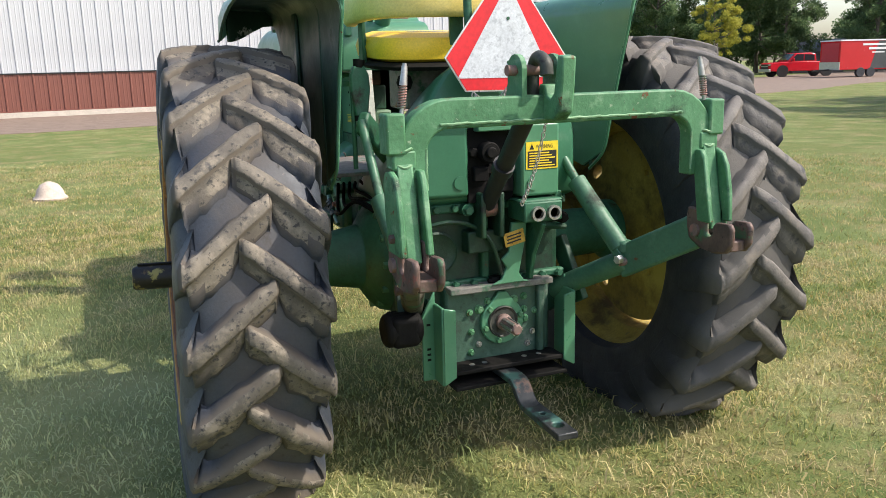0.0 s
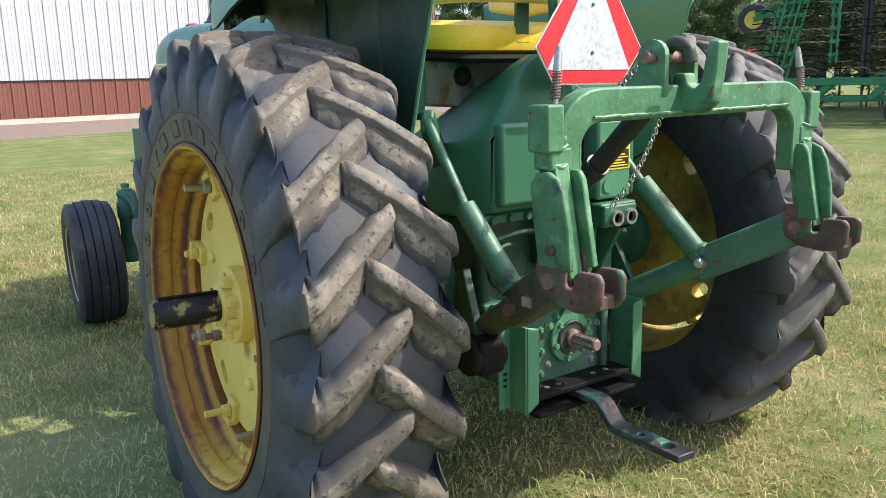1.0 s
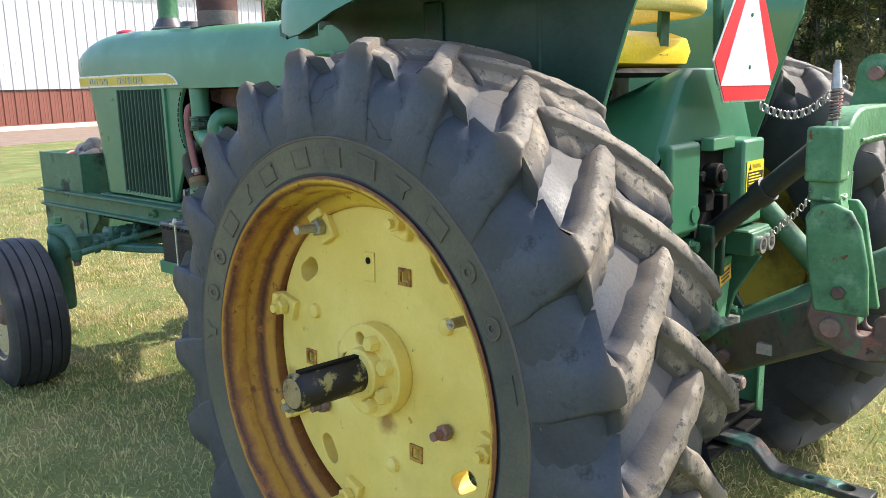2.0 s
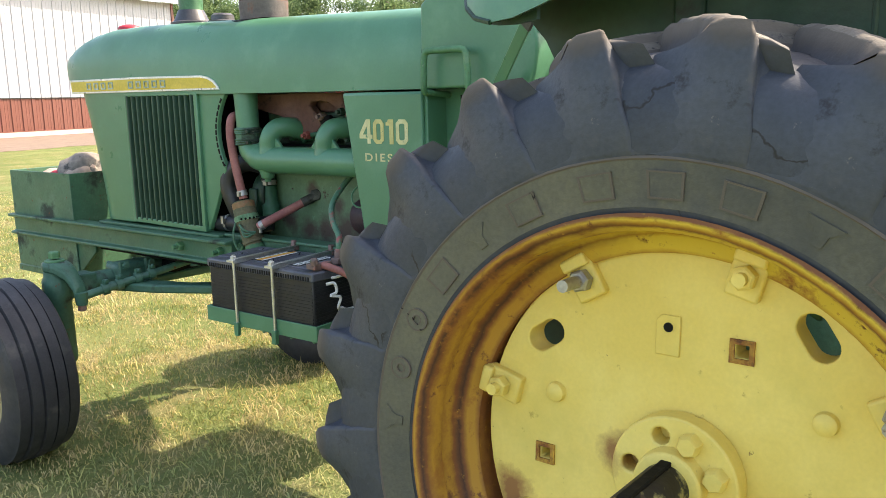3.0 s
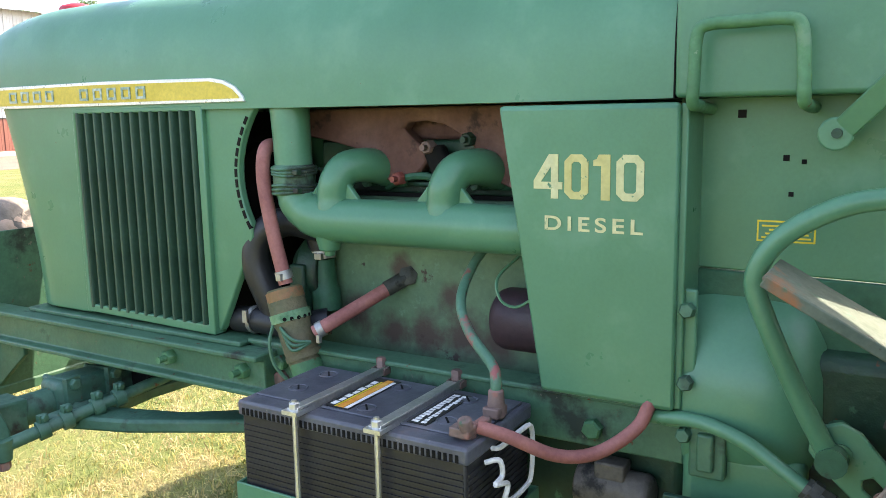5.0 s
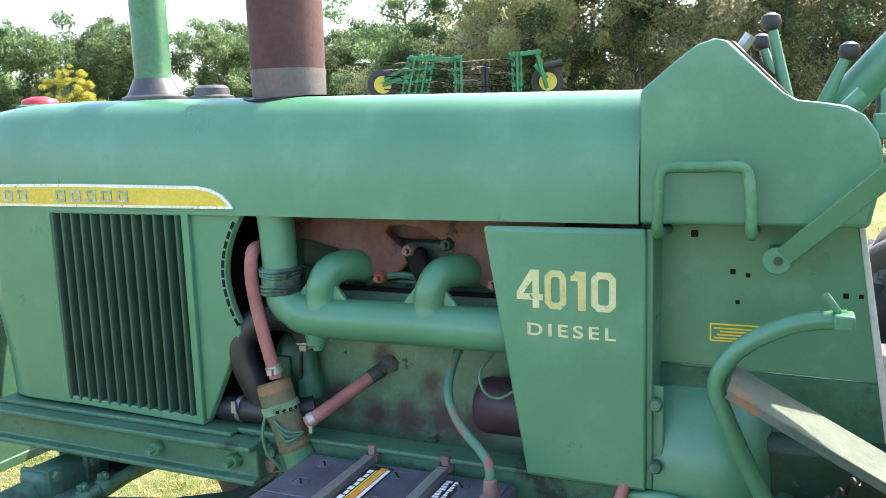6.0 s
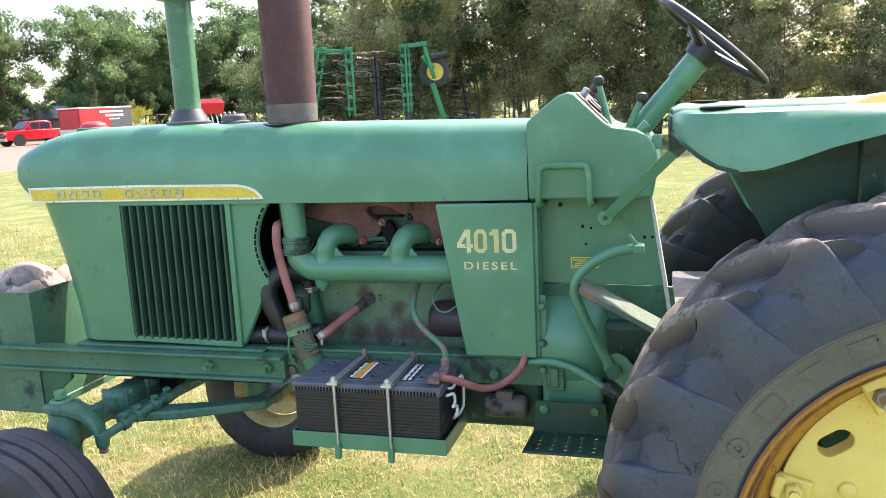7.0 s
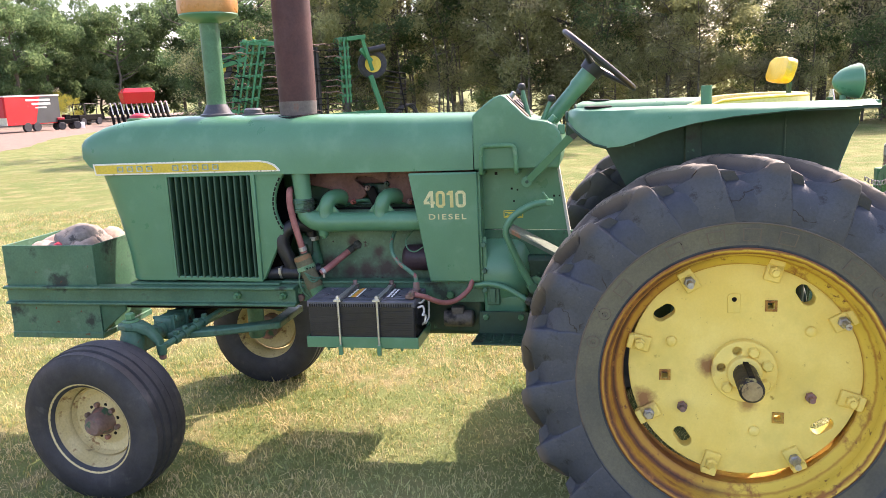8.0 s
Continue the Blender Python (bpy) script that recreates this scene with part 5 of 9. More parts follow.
for sd in (-1, 1):
    rings = []
    for z in np.linspace(0.905, 1.452, 19):
        edge = 2.145 - 2.4 * (z - 1.29) ** 2 if z > 1.16 else 2.104 + 0.5 * (1.16 - z)
        rings.append([(sd * 0.203, 2.238, z), (sd * 0.198, edge, z), (sd * 0.180, edge - 0.004, z), (sd * 0.178, 2.236, z)])
    fan_shroud = part("fan_shroud", Shape().loft(rings), GREEN, tractor, "green fan shroud", 0.003)
    for k in range(11):
        z = 1.165 + 0.0245 * k
        y = 2.145 - 2.4 * (z - 1.281) ** 2
        part("shroud_slot", Shape().box((sd * 0.192, y + 0.003, z), (sd * 0.1998, y + 0.011, z + 0.0195), pose(0, 0, 0, 4.8 * 57.3 * (z - 1.281) * 0.9)), SOOTSHADE, fan_shroud)
# Hub plus a black backing sheet that paints the fan bay's shade.
part("fan_hub", Shape().lathe([(2.10, 0.05), (2.18, 0.05), (2.20, 0.19), (2.225, 0.19)], (0, 0, 1.18), 'y', 32).box((-0.15, 2.228, 0.90), (0.15, 2.275, 1.44)), SOOTSHADE, tractor)

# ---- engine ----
# Added, unseen: closes the bay's far side so the fan cavity stays dark.
part("far_side_cover", Shape().box((0.196, 1.10, 0.90), (0.210, 2.236, 1.445)), UNDERGREEN, tractor, "unseen green panel added to keep light out of the engine bay", 0.003)
engine = part("engine_block", Shape().box((-0.045, 1.05, 0.83), (0.125, 2.06, 1.245)), BLOCKPAINT, tractor, "peeling green engine block", 0.012)
part("oil_pan", Shape().box((-0.13, 1.10, 0.60), (0.13, 2.0, 0.80)), GRIMESHADE, tractor, "", 0.03)
part("cylinder_head", Shape().box((-0.040, 1.10, 1.245), (0.115, 2.02, 1.37)), GRIMESHADE, engine, "", 0.008)
part("rocker_cover", Shape().box((-0.020, 1.10, 1.37), (0.09, 2.02, 1.44)), MANIFOLD, engine, "", 0.008)
heat = [(2.05, 1.443), (2.045, 1.385), (2.019, 1.378), (1.96, 1.367), (1.895, 1.353), (1.847, 1.322), (1.802, 1.278), (1.753, 1.292), (1.714, 1.300), (1.692, 1.325), (1.700, 1.350), (1.728, 1.372), (1.755, 1.396), (1.740, 1.410), (1.700, 1.413), (1.650, 1.405), (1.60, 1.378), (1.55, 1.325), (1.515, 1.280), (1.47, 1.262), (1.36, 1.258), (1.30, 1.27), (1.30, 1.443)]
part("exhaust_manifold", Shape().plate([heat], 'x', -0.080, -0.040), MANIFOLD, engine, "maroon rusted exhaust manifold", 0.006)
for k in range(7):
    part("head_bolt", Shape().hexagon((-0.040, 1.18 + 0.135 * k, 1.268 + 0.012 * (k % 2)), (-1, 0, 0), 0.012, 0.016), WORNSTEEL if k % 2 else GRIMESHADE, engine)
part("head_gasket_edge", Shape().box((-0.0475, 1.10, 1.240), (-0.036, 2.02, 1.249)), SOOTSHADE, engine)
part("injector_line", Shape().tube(curve([(-0.055, 2.02, 1.30), (-0.065, 1.92, 1.285), (-0.05, 1.80, 1.275), (-0.065, 1.70, 1.272), (-0.055, 1.50, 1.28), (-0.06, 1.34, 1.29)]), 0.006, 8), GRIMESHADE, engine)
part("fuel_line", Shape().tube(curve([(-0.05, 1.82, 1.262), (-0.075, 1.76, 1.285), (-0.07, 1.70, 1.290), (-0.05, 1.64, 1.268)]), 0.009, 8), DARKGREEN, engine)
for y, z, mat_ in ((1.685, 1.355, WORNSTEEL), (1.585, 1.372, GRIMESHADE), (1.765, 1.285, REDBOLT), (1.470, 1.283, WORNSTEEL)):
    part("manifold_stud", Shape().hexagon((-0.078, y, z), (-1, 0, 0), 0.016, 0.022).tube([(-0.09, y, z), (-0.115, y, z)], 0.007, 8), mat_, engine)
part("stud_arm", Shape().bar((-0.072, 1.68, 1.355), (-0.066, 1.64, 1.26), 0.040, 0.05), SOOTSHADE, engine, "", 0.012)
man = Shape().tube(curve([(-0.150, 1.22, 1.196), (-0.155, 1.36, 1.196), (-0.167, 1.47, 1.197), (-0.167, 1.62, 1.197), (-0.167, 1.86, 1.195), (-0.167, 1.93, 1.200), (-0.167, 1.978, 1.222), (-0.167, 1.998, 1.256), (-0.167, 2.000, 1.29)], 5), [0.050] * 28 + [0.047] * 6 + [0.045] * 7, 20)
intake = part("intake_manifold", man, GREEN, tractor, "green cast intake manifold tube")
for y in (1.886, 1.598):
    run = Shape().tube(curve([(-0.167, y, 1.185), (-0.167, y, 1.25), (-0.164, y - 0.006, 1.282), (-0.145, y - 0.020, 1.310), (-0.105, y - 0.045, 1.316), (-0.070, y - 0.058, 1.308), (-0.042, y - 0.062, 1.305)], 5), [0.043] * 4 + [0.0385] * 23 + [0.042] * 4, 18)
    part("runner", run, GREEN, intake)
    part("runner_web", Shape().plate([[(y + 0.078, 1.232), (y - 0.082, 1.232), (y - 0.034, 1.288), (y + 0.034, 1.284)]], 'x', -0.174, -0.160), GREEN, intake, "", 0.003)
    part("runner_flange", Shape().box((-0.058, y - 0.125, 1.262), (-0.036, y - 0.012, 1.372)), DARKGREEN, intake, "", 0.012)
    for dy, dz in ((-0.118, 1.278), (-0.03, 1.362), (-0.016, 1.272)):
        part("flange_bolt", Shape().hexagon((-0.056, y + dy, dz), (-1, 0, 0), 0.012, 0.016), DIRTYGREEN, intake)
part("drain_boss", Shape().tube([(-0.167, 1.905, 1.165), (-0.167, 1.905, 1.125)], [0.034, 0.024], 14).hexagon((-0.167, 1.905, 1.127), (0, 0, -1), 0.014, 0.016), GREEN, intake, "", 0.003)
part("intake_pipe", Shape().tube([(-0.167, 2.000, 1.310), (-0.165, 2.004, 1.39), (-0.162, 2.010, 1.456)], [0.043, 0.044, 0.046], 20), GREEN, intake)
sleeve = part("rubber_sleeve", Shape().lathe([(0.0, 0.0465), (0.005, 0.049), (0.063, 0.049), (0.068, 0.045)], (-0.167, 2.000, 1.250), 'z', 24), DIRTYGREEN, intake, "ribbed rubber sleeve with clamps")
for z in (1.255, 1.263, 1.271, 1.296, 1.303, 1.311):
    part("clamp_wire", Shape().tube([(-0.167 + 0.0503 * math.cos(a), 2.000 + 0.0503 * math.sin(a), z + 0.002 * math.sin(a * 2 + z * 90)) for a in np.linspace(0, 2 * math.pi, 25)], 0.0036, 6, False), DIRTYGREEN, sleeve)
for z in (1.262, 1.303):
    part("clamp_bolt", Shape().box((-0.214, 1.952, z - 0.006), (-0.198, 1.966, z + 0.006)), GRIMESHADE, sleeve, "", 0.002)

hose = part("coolant_hose", Shape().tube(curve([(-0.10, 2.062, 1.355), (-0.165, 2.066, 1.362), (-0.196, 2.062, 1.345), (-0.207, 2.058, 1.28), (-0.210, 2.036, 1.17), (-0.209, 2.004, 1.045)]), 0.0165, 12), REDHOSE, tractor, "faded red rubber hose")
part("hose_clamp", Shape().tube([(-0.210, 2.011, 1.076), (-0.209, 2.006, 1.056)], 0.0200, 12), STEEL, hose)
part("clamp_screw", Shape().box((-0.234, 1.998, 1.056), (-0.224, 2.012, 1.072)), STEEL, hose)
lower = part("wrapped_hose", Shape().tube(curve([(-0.198, 2.022, 1.030), (-0.203, 2.004, 0.980), (-0.210, 1.970, 0.905), (-0.212, 1.938, 0.815)]), [0.040] * 3 + [0.044] * 6 + [0.040] * 5 + [0.037] * 5, 20), CANVAS, tractor, "dirty tan wrapped coolant hose")
for p, q, r, mat_ in (((-0.199, 2.020, 1.026), (-0.201, 2.012, 1.004), 0.044, RUSTBAND), ((-0.203, 2.003, 0.978), (-0.204, 1.996, 0.958), 0.0478, PALECHIP), ((-0.210, 1.962, 0.888), (-0.210, 1.957, 0.876), 0.0430, CANVAS)):
    part("hose_band", Shape().tube([p, q], r, 20), mat_, lower)
for k in range(9):
    a = -2.7 + 0.34 * k
    part("band_hole", Shape().tube([(-0.2035 + 0.0475 * math.cos(a), 2.000 + 0.0475 * math.sin(a), 0.969 - 0.006 * math.sin(a)), (-0.2035 + 0.0488 * math.cos(a), 2.000 + 0.0488 * math.sin(a), 0.969 - 0.006 * math.sin(a))], 0.0048, 8), SOOTSHADE, lower)
part("pipe_stub", Shape().tube([(-0.2105, 1.955, 0.868), (-0.213, 1.930, 0.80)], 0.0385, 18), CHIPPED, lower)
for k in range(3):
    part("tie_wire", Shape().tube(curve([(-0.215, 2.020 - 0.004 * k, 0.955), (-0.252, 1.985 - 0.006 * k, 0.948 - 0.012 * k), (-0.258, 1.945, 0.930 - 0.012 * k), (-0.236, 1.915, 0.925)]), 0.0042, 6), DIRTYGREEN, lower)
part("tie_wire", Shape().tube(curve([(-0.236, 2.020, 0.965), (-0.254, 2.022, 0.915), (-0.256, 2.010, 0.865), (-0.243, 1.982, 0.825)]), 0.0045, 6), DIRTYGREEN, lower)
branch = part("coolant_hose", Shape().tube(curve([(-0.218, 1.918, 0.942), (-0.192, 1.885, 0.965), (-0.120, 1.835, 1.005), (-0.060, 1.792, 1.040), (-0.048, 1.782, 1.047)]), 0.0165, 12), REDHOSE, tractor, "faded red rubber hose")
part("hose_clamp", Shape().tube([(-0.214, 1.912, 0.946), (-0.206, 1.901, 0.953)], 0.0192, 12), STEEL, branch)
part("clamp_screw", Shape().box((-0.230, 1.895, 0.922), (-0.220, 1.904, 0.940)), STEEL, branch)
part("hose_fitting", Shape().tube([(-0.085, 1.810, 1.026), (-0.040, 1.774, 1.053)], 0.0185, 12).hexagon((-0.046, 1.772, 1.054), (-1, -0.5, 0.3), 0.024, 0.014), GRIMESTEEL, branch)
part("black_hose", Shape().tube(curve([(-0.10, 1.99, 1.165), (-0.135, 2.06, 1.178), (-0.160, 2.118, 1.145), (-0.168, 2.132, 1.08), (-0.160, 2.105, 1.00), (-0.150, 2.085, 0.955)]), 0.036, 16), BLACK, tractor, "black rubber radiator hose")
part("black_hose", Shape().tube(curve([(-0.15, 2.22, 0.925), (-0.165, 2.13, 0.935), (-0.150, 2.03, 0.93), (-0.11, 1.96, 0.94)]), 0.033, 14), BLACK, tractor, "black rubber radiator hose")
part("hose_clamp", Shape().tube([(-0.166, 2.150, 0.935), (-0.166, 2.138, 0.935)], 0.0352, 14), STEEL, tractor)
part("clamp_screw", Shape().box((-0.206, 2.138, 0.935), (-0.198, 2.152, 0.965)), STEEL, tractor)
part("water_pump", Shape().lathe([(0, 0.095), (0.06, 0.095), (0.10, 0.06)], (-0.03, 1.99, 1.05), 'y', 24).box((-0.135, 2.015, 0.955), (-0.095, 2.06, 1.075)), GRIMESHADE, tractor, "dark green water pump", 0.006)
neck = part("pump_neck", Shape().tube(curve([(-0.085, 1.985, 0.96), (-0.082, 1.992, 1.03), (-0.078, 2.0, 1.080)]), [0.036] * 5 + [0.030] * 8, 14), DARKGREEN, tractor, "grimy green pump neck")
part("pump_clamp", Shape().tube([(-0.078, 1.999, 1.085), (-0.077, 2.001, 1.104)], 0.0325, 14).box((-0.115, 1.975, 1.088), (-0.105, 1.995, 1.102)), STEEL, neck)
part("bypass_hose", Shape().tube([(-0.077, 2.001, 1.09), (-0.085, 2.01, 1.15)], 0.028, 12), BLACK, neck)
part("oil_filter", Shape().lathe([(1.512, 0.020), (1.510, 0.046), (1.500, 0.060), (1.485, 0.066), (1.30, 0.066)], (-0.100, 0, 0.998), 'y', 28), surf("dark_maroon_canister", (0.030, 0.017, 0.022), (0.055, 0.028, 0.034), 8, (0.45, 0.65), 0, 0.2, 90, [((0.13, 0.06, 0.05), 14, 0.58, 0.66, 0.8), ((0.20, 0.19, 0.18), 40, 0.70, 0.74, 0.8)]), tractor, "maroon oil filter canister")
part("filter_wire", Shape().tube(curve([(-0.09, 1.455, 1.14), (-0.150, 1.485, 1.095), (-0.172, 1.470, 1.055), (-0.172, 1.435, 1.042), (-0.170, 1.395, 1.065)]), 0.0032, 6), GREEN, tractor)
cable = part("battery_cable", Shape().tube(curve([(-0.08, 1.545, 1.150), (-0.125, 1.560, 1.105), (-0.195, 1.548, 1.050), (-0.245, 1.503, 1.002), (-0.300, 1.425, 0.962), (-0.325, 1.403, 0.945), (-0.330, 1.400, 0.905)]), 0.0105, 10), surf("green_and_red_cable", (0.05, 0.17, 0.10), (0.10, 0.20, 0.13), 9, (0.5, 0.7), 0, 0.1, 90, [((0.30, 0.09, 0.08), 9, 0.55, 0.6, 0.6)]), tractor, "paint-splashed red cable")
part("cable_terminal", Shape().tube([(-0.330, 1.400, 0.925), (-0.330, 1.400, 0.872)], [0.014, 0.018], 10).box((-0.352, 1.385, 0.874), (-0.312, 1.418, 0.894)), WORNSTEEL, cable, "", 0.003)

# ---- starter panel with the model number ----
outline = [(1.437, 1.438), (1.102, 1.438), (1.100, 0.903), (1.350, 0.903)]
plate = part("side_panel", Shape().plate([outline], 'x', -0.242, -0.222), GREEN, tractor, "green tapered side panel with worn cream lettering", 0.008)
part("panel_return", Shape().box((-0.228, 1.090, 0.905), (-0.115, 1.104, 1.436)), GREEN, plate, "", 0.003)
part("panel_foot", Shape().box((-0.215, 1.070, 0.865), (-0.205, 1.13, 1.12)), GREEN, plate, "", 0.004)
def digit(kind, a, b):
    """One block numeral between two places along the panel (a towards the front), as loops of its outline and hole."""
    z0, z1, w = 1.271, 1.351, 0.0135
    d = a - b
    c = 0.012
    if kind == "0":
        rim = lambda e: [(a - e, z0 + e + c), (a - e, z1 - e - c), (a - e - c, z1 - e), (b + e + c, z1 - e), (b + e, z1 - e - c), (b + e, z0 + e + c), (b + e + c, z0 + e), (a - e - c, z0 + e)]
        hole = [(a - w, z0 + w + 0.004), (a - w, z1 - w - 0.004), (a - w - 0.004, z1 - w), (b + w + 0.004, z1 - w), (b + w, z1 - w - 0.004), (b + w, z0 + w + 0.004), (b + w + 0.004, z0 + w), (a - w - 0.004, z0 + w)]
        return [rim(0.0), hole]
    if kind == "1":
        return [[(b + w + 0.003, z0), (b + w + 0.003, z1 - 0.020), (a, z1 - 0.020), (a, z1 - 0.010), (a - 0.006, z1 - 0.008), (a - 0.010, z1), (b, z1), (b, z0)]]
    return [[(b + 0.022, z0), (b + 0.022, z0 + 0.017), (a, z0 + 0.017), (a, z0 + 0.032), (b + 0.026, z1), (b + 0.008, z1), (b + 0.008, z0 + 0.030), (b, z0 + 0.030), (b, z0 + 0.017), (b + 0.008, z0 + 0.017), (b + 0.008, z0)],
            [(b + 0.022, z0 + 0.030), (a - 0.014, z0 + 0.030), (b + 0.022, z1 - 0.022)]]


OLDLETTER = surf("yellowed_cream_decal", (0.50, 0.44, 0.16), (0.58, 0.52, 0.22), 20.0, (0.5, 0.7), 0, 0, 60, [((0.075, 0.21, 0.115), 40, 0.62, 0.67, 0.5), ((0.24, 0.09, 0.05), 30, 0.66, 0.69, 0.8)])
for kind, a, b, mat_ in (("4", 1.364, 1.308, LETTER), ("0", 1.304, 1.259, OLDLETTER), ("1", 1.250, 1.219, OLDLETTER), ("0", 1.208, 1.159, LETTER)):
    part("number", Shape().plate(digit(kind, a, b), 'x', -0.2434, -0.2418), mat_, plate, "cream numeral " + kind)
part("word", lettering("DIESEL", (-0.242, 1.342, 1.213), (0, -1, 0), (0, 0, 1), 0.183, 0.027, 0.0015, 0.02, 1.3), LETTER, plate, "cream word DIESEL")

# ---- cowl, dash panel, clutch housing ----
profile = [(1.119, 1.445), (1.119, 1.700), (1.055, 1.752), (1.016, 1.780), (0.985, 1.790), (0.960, 1.782), (0.905, 1.726), (0.866, 1.687), (0.842, 1.673), (0.795, 1.666), (0.762, 1.659), (0.735, 1.643), (0.714, 1.615), (0.704, 1.58), (0.703, 1.54), (0.710, 1.495), (0.720, 1.445)]
cowl = part("cowl", Shape().plate([profile], 'x', -0.218, 0.218), GREEN, tractor, "green cowl around the dashboard", 0.022)
dash = part("dashboard", Shape().bar((0, 0.966, 1.781), (0, 0.866, 1.678), 0.33, 0.022, (0, 0.7, 0.7)), surf("brown_dash", (0.10, 0.06, 0.035), (0.16, 0.10, 0.06), 8, (0.4, 0.6), 0, 0.1, 90), tractor, "brown dashboard with gauges", 0.004)
for k in range(3):
    part("gauge", Shape().tube([(-0.10 + 0.10 * k, 0.915, 1.733), (-0.10 + 0.10 * k, 0.905, 1.743)], 0.032, 16), BLACK, dash)
part("panel_screw", Shape().tube([(-0.10, 0.95, 1.77), (-0.10, 0.93, 1.80)], 0.012, 8), STEEL, dash)
part("panel_knob", Shape().tube([(-0.16, 0.76, 1.655), (-0.16, 0.735, 1.68)], 0.016, 10), GREEN, tractor)
part("starter_lever", Shape().box((-0.20, 0.69, 1.60), (-0.17, 0.72, 1.645)), GREEN, tractor, "", 0.004)
part("dash_side_plate", Shape().plate([[(1.13, 1.447), (1.13, 1.145), (0.676, 1.137), (0.731, 1.447)]], 'x', -0.127, -0.115), GREEN, tractor, "green lower dash side plate", 0.004)
part("plate_edge", Shape().plate([[(0.733, 1.447), (0.722, 1.447), (0.655, 1.02), (0.670, 1.02)]], 'x', -0.131, -0.075), surf("bare_edge_strip", (0.40, 0.42, 0.36), (0.55, 0.55, 0.48), 12, (0.5, 0.7), 0.1, 0.1, 90, [((0.25, 0.06, 0.04), 12, 0.55, 0.65, 0.8)]), tractor, "bare pale metal edge", 0.002)
for y, z, w in ((0.951, 1.342, 0.010), (0.923, 1.336, 0.008), (0.941, 1.281, 0.008), (0.748, 1.304, 0.010), (0.722, 1.304, 0.008), (1.025, 1.417, 0.014)):
    part("bolt_hole", Shape().box((-0.1285, y - w / 2, z - w / 2), (-0.126, y + w / 2, z + w / 2)), SOOTSHADE, tractor)
st = part("caution_sticker", Shape().box((-0.1280, 0.899, 1.198), (-0.1268, 0.993, 1.235)), STICKER, tractor, "small yellow caution sticker")
part("sticker_field", Shape().box((-0.1286, 0.902, 1.201), (-0.1278, 0.990, 1.232)), GREEN, st)
for k in range(4):
    part("text_bar", Shape().box((-0.1292, 0.906 + 0.004 * (k % 2), 1.2040 + 0.0067 * k), (-0.1284, 0.985 - 0.006 * (k % 3), 1.2070 + 0.0067 * k)), STICKER, st)
lower_plate = Shape().plate([[(1.10, 1.142), (1.10, 0.84), (0.62, 0.80), (0.655, 1.135)]], 'x', -0.129, -0.11)
part("clutch_side_plate", lower_plate, DARKGREEN, tractor, "", 0.004)
bell = []
for y, r in ((1.098, 0.205), (1.092, 0.222), (1.06, 0.226), (0.98, 0.226), (0.93, 0.221), (0.895, 0.205), (0.872, 0.172), (0.862, 0.13)):
    bell.append([(-r * math.sin(a), y, 0.912 + r * math.cos(a)) for a in np.linspace(0.08, math.pi * 0.80, 22)] + [(-0.02, y, 0.70), (-0.02, y, 1.10)])
part("clutch_housing", Shape().loft(bell), GREEN, tractor, "green cast clutch housing", 0.006)
part("housing_step", Shape().box((-0.205, 0.885, 0.665), (-0.10, 1.092, 0.835)), GREEN, tractor, "", 0.020)
for z in (1.085, 0.955, 0.86):
    part("housing_bolt", Shape().hexagon((-0.222, 1.083, z), (-1, 0, 0.1), 0.014, 0.018), DIRTYGREEN, tractor)
part("transmission", Shape().box((-0.16, -0.30, 0.60), (0.16, 1.10, 1.02)), GRIMESHADE, tractor, "dark green transmission housing", 0.03)
part("frame_block", Shape().box((-0.225, 1.012, 0.785), (-0.155, 1.075, 0.885)).box((-0.235, 1.03, 0.80), (-0.20, 1.06, 0.87)), DIRTYGREEN, tractor, "", 0.005)
part("starter_motor", Shape().lathe([(1.150, 0.020), (1.152, 0.034), (1.162, 0.042), (1.30, 0.042)], (-0.165, 0, 0.700), "y", 24).box((-0.195, 1.20, 0.728), (-0.15, 1.26, 0.762)), surf("dusty_brown_grey_steel", (0.085, 0.075, 0.062), (0.14, 0.12, 0.10), 10, (0.5, 0.7), 0.2, 0.3, 80, [((0.03, 0.028, 0.025), 12, 0.54, 0.64, 0.8)]), tractor, "dusty brown-grey starter motor", 0.004)
part("battery_cable", Shape().tube(curve([(-0.420, 1.392, 0.886), (-0.395, 1.345, 0.868), (-0.345, 1.275, 0.828), (-0.300, 1.215, 0.828), (-0.255, 1.160, 0.868), (-0.232, 1.142, 0.912)]), 0.0125, 10), REDHOSE, tractor, "faded red battery cable")
line = part("fuel_line", Shape().tube(curve([(-0.22, 1.15, 0.882), (-0.235, 1.06, 0.893), (-0.25, 0.98, 0.878), (-0.262, 0.915, 0.845), (-0.268, 0.875, 0.822)]), 0.013, 10)
            .tube(curve([(-0.274, 0.815, 0.792), (-0.280, 0.75, 0.765), (-0.285, 0.68, 0.745)]), 0.009, 8), GREEN, tractor, "green fuel line with grimy unions")
part("line_union", Shape().tube([(-0.267, 0.880, 0.826), (-0.272, 0.838, 0.804)], 0.019, 8).tube([(-0.272, 0.836, 0.803), (-0.275, 0.812, 0.790)], 0.014, 8).hexagon((-0.270, 0.862, 0.816), (0.1, 0.85, 0.45), 0.023, 0.014), GRIMESTEEL, line)
part("line_union", Shape().tube([(-0.276, 0.795, 0.783), (-0.279, 0.765, 0.770)], 0.017, 8), GRIMESTEEL, line)
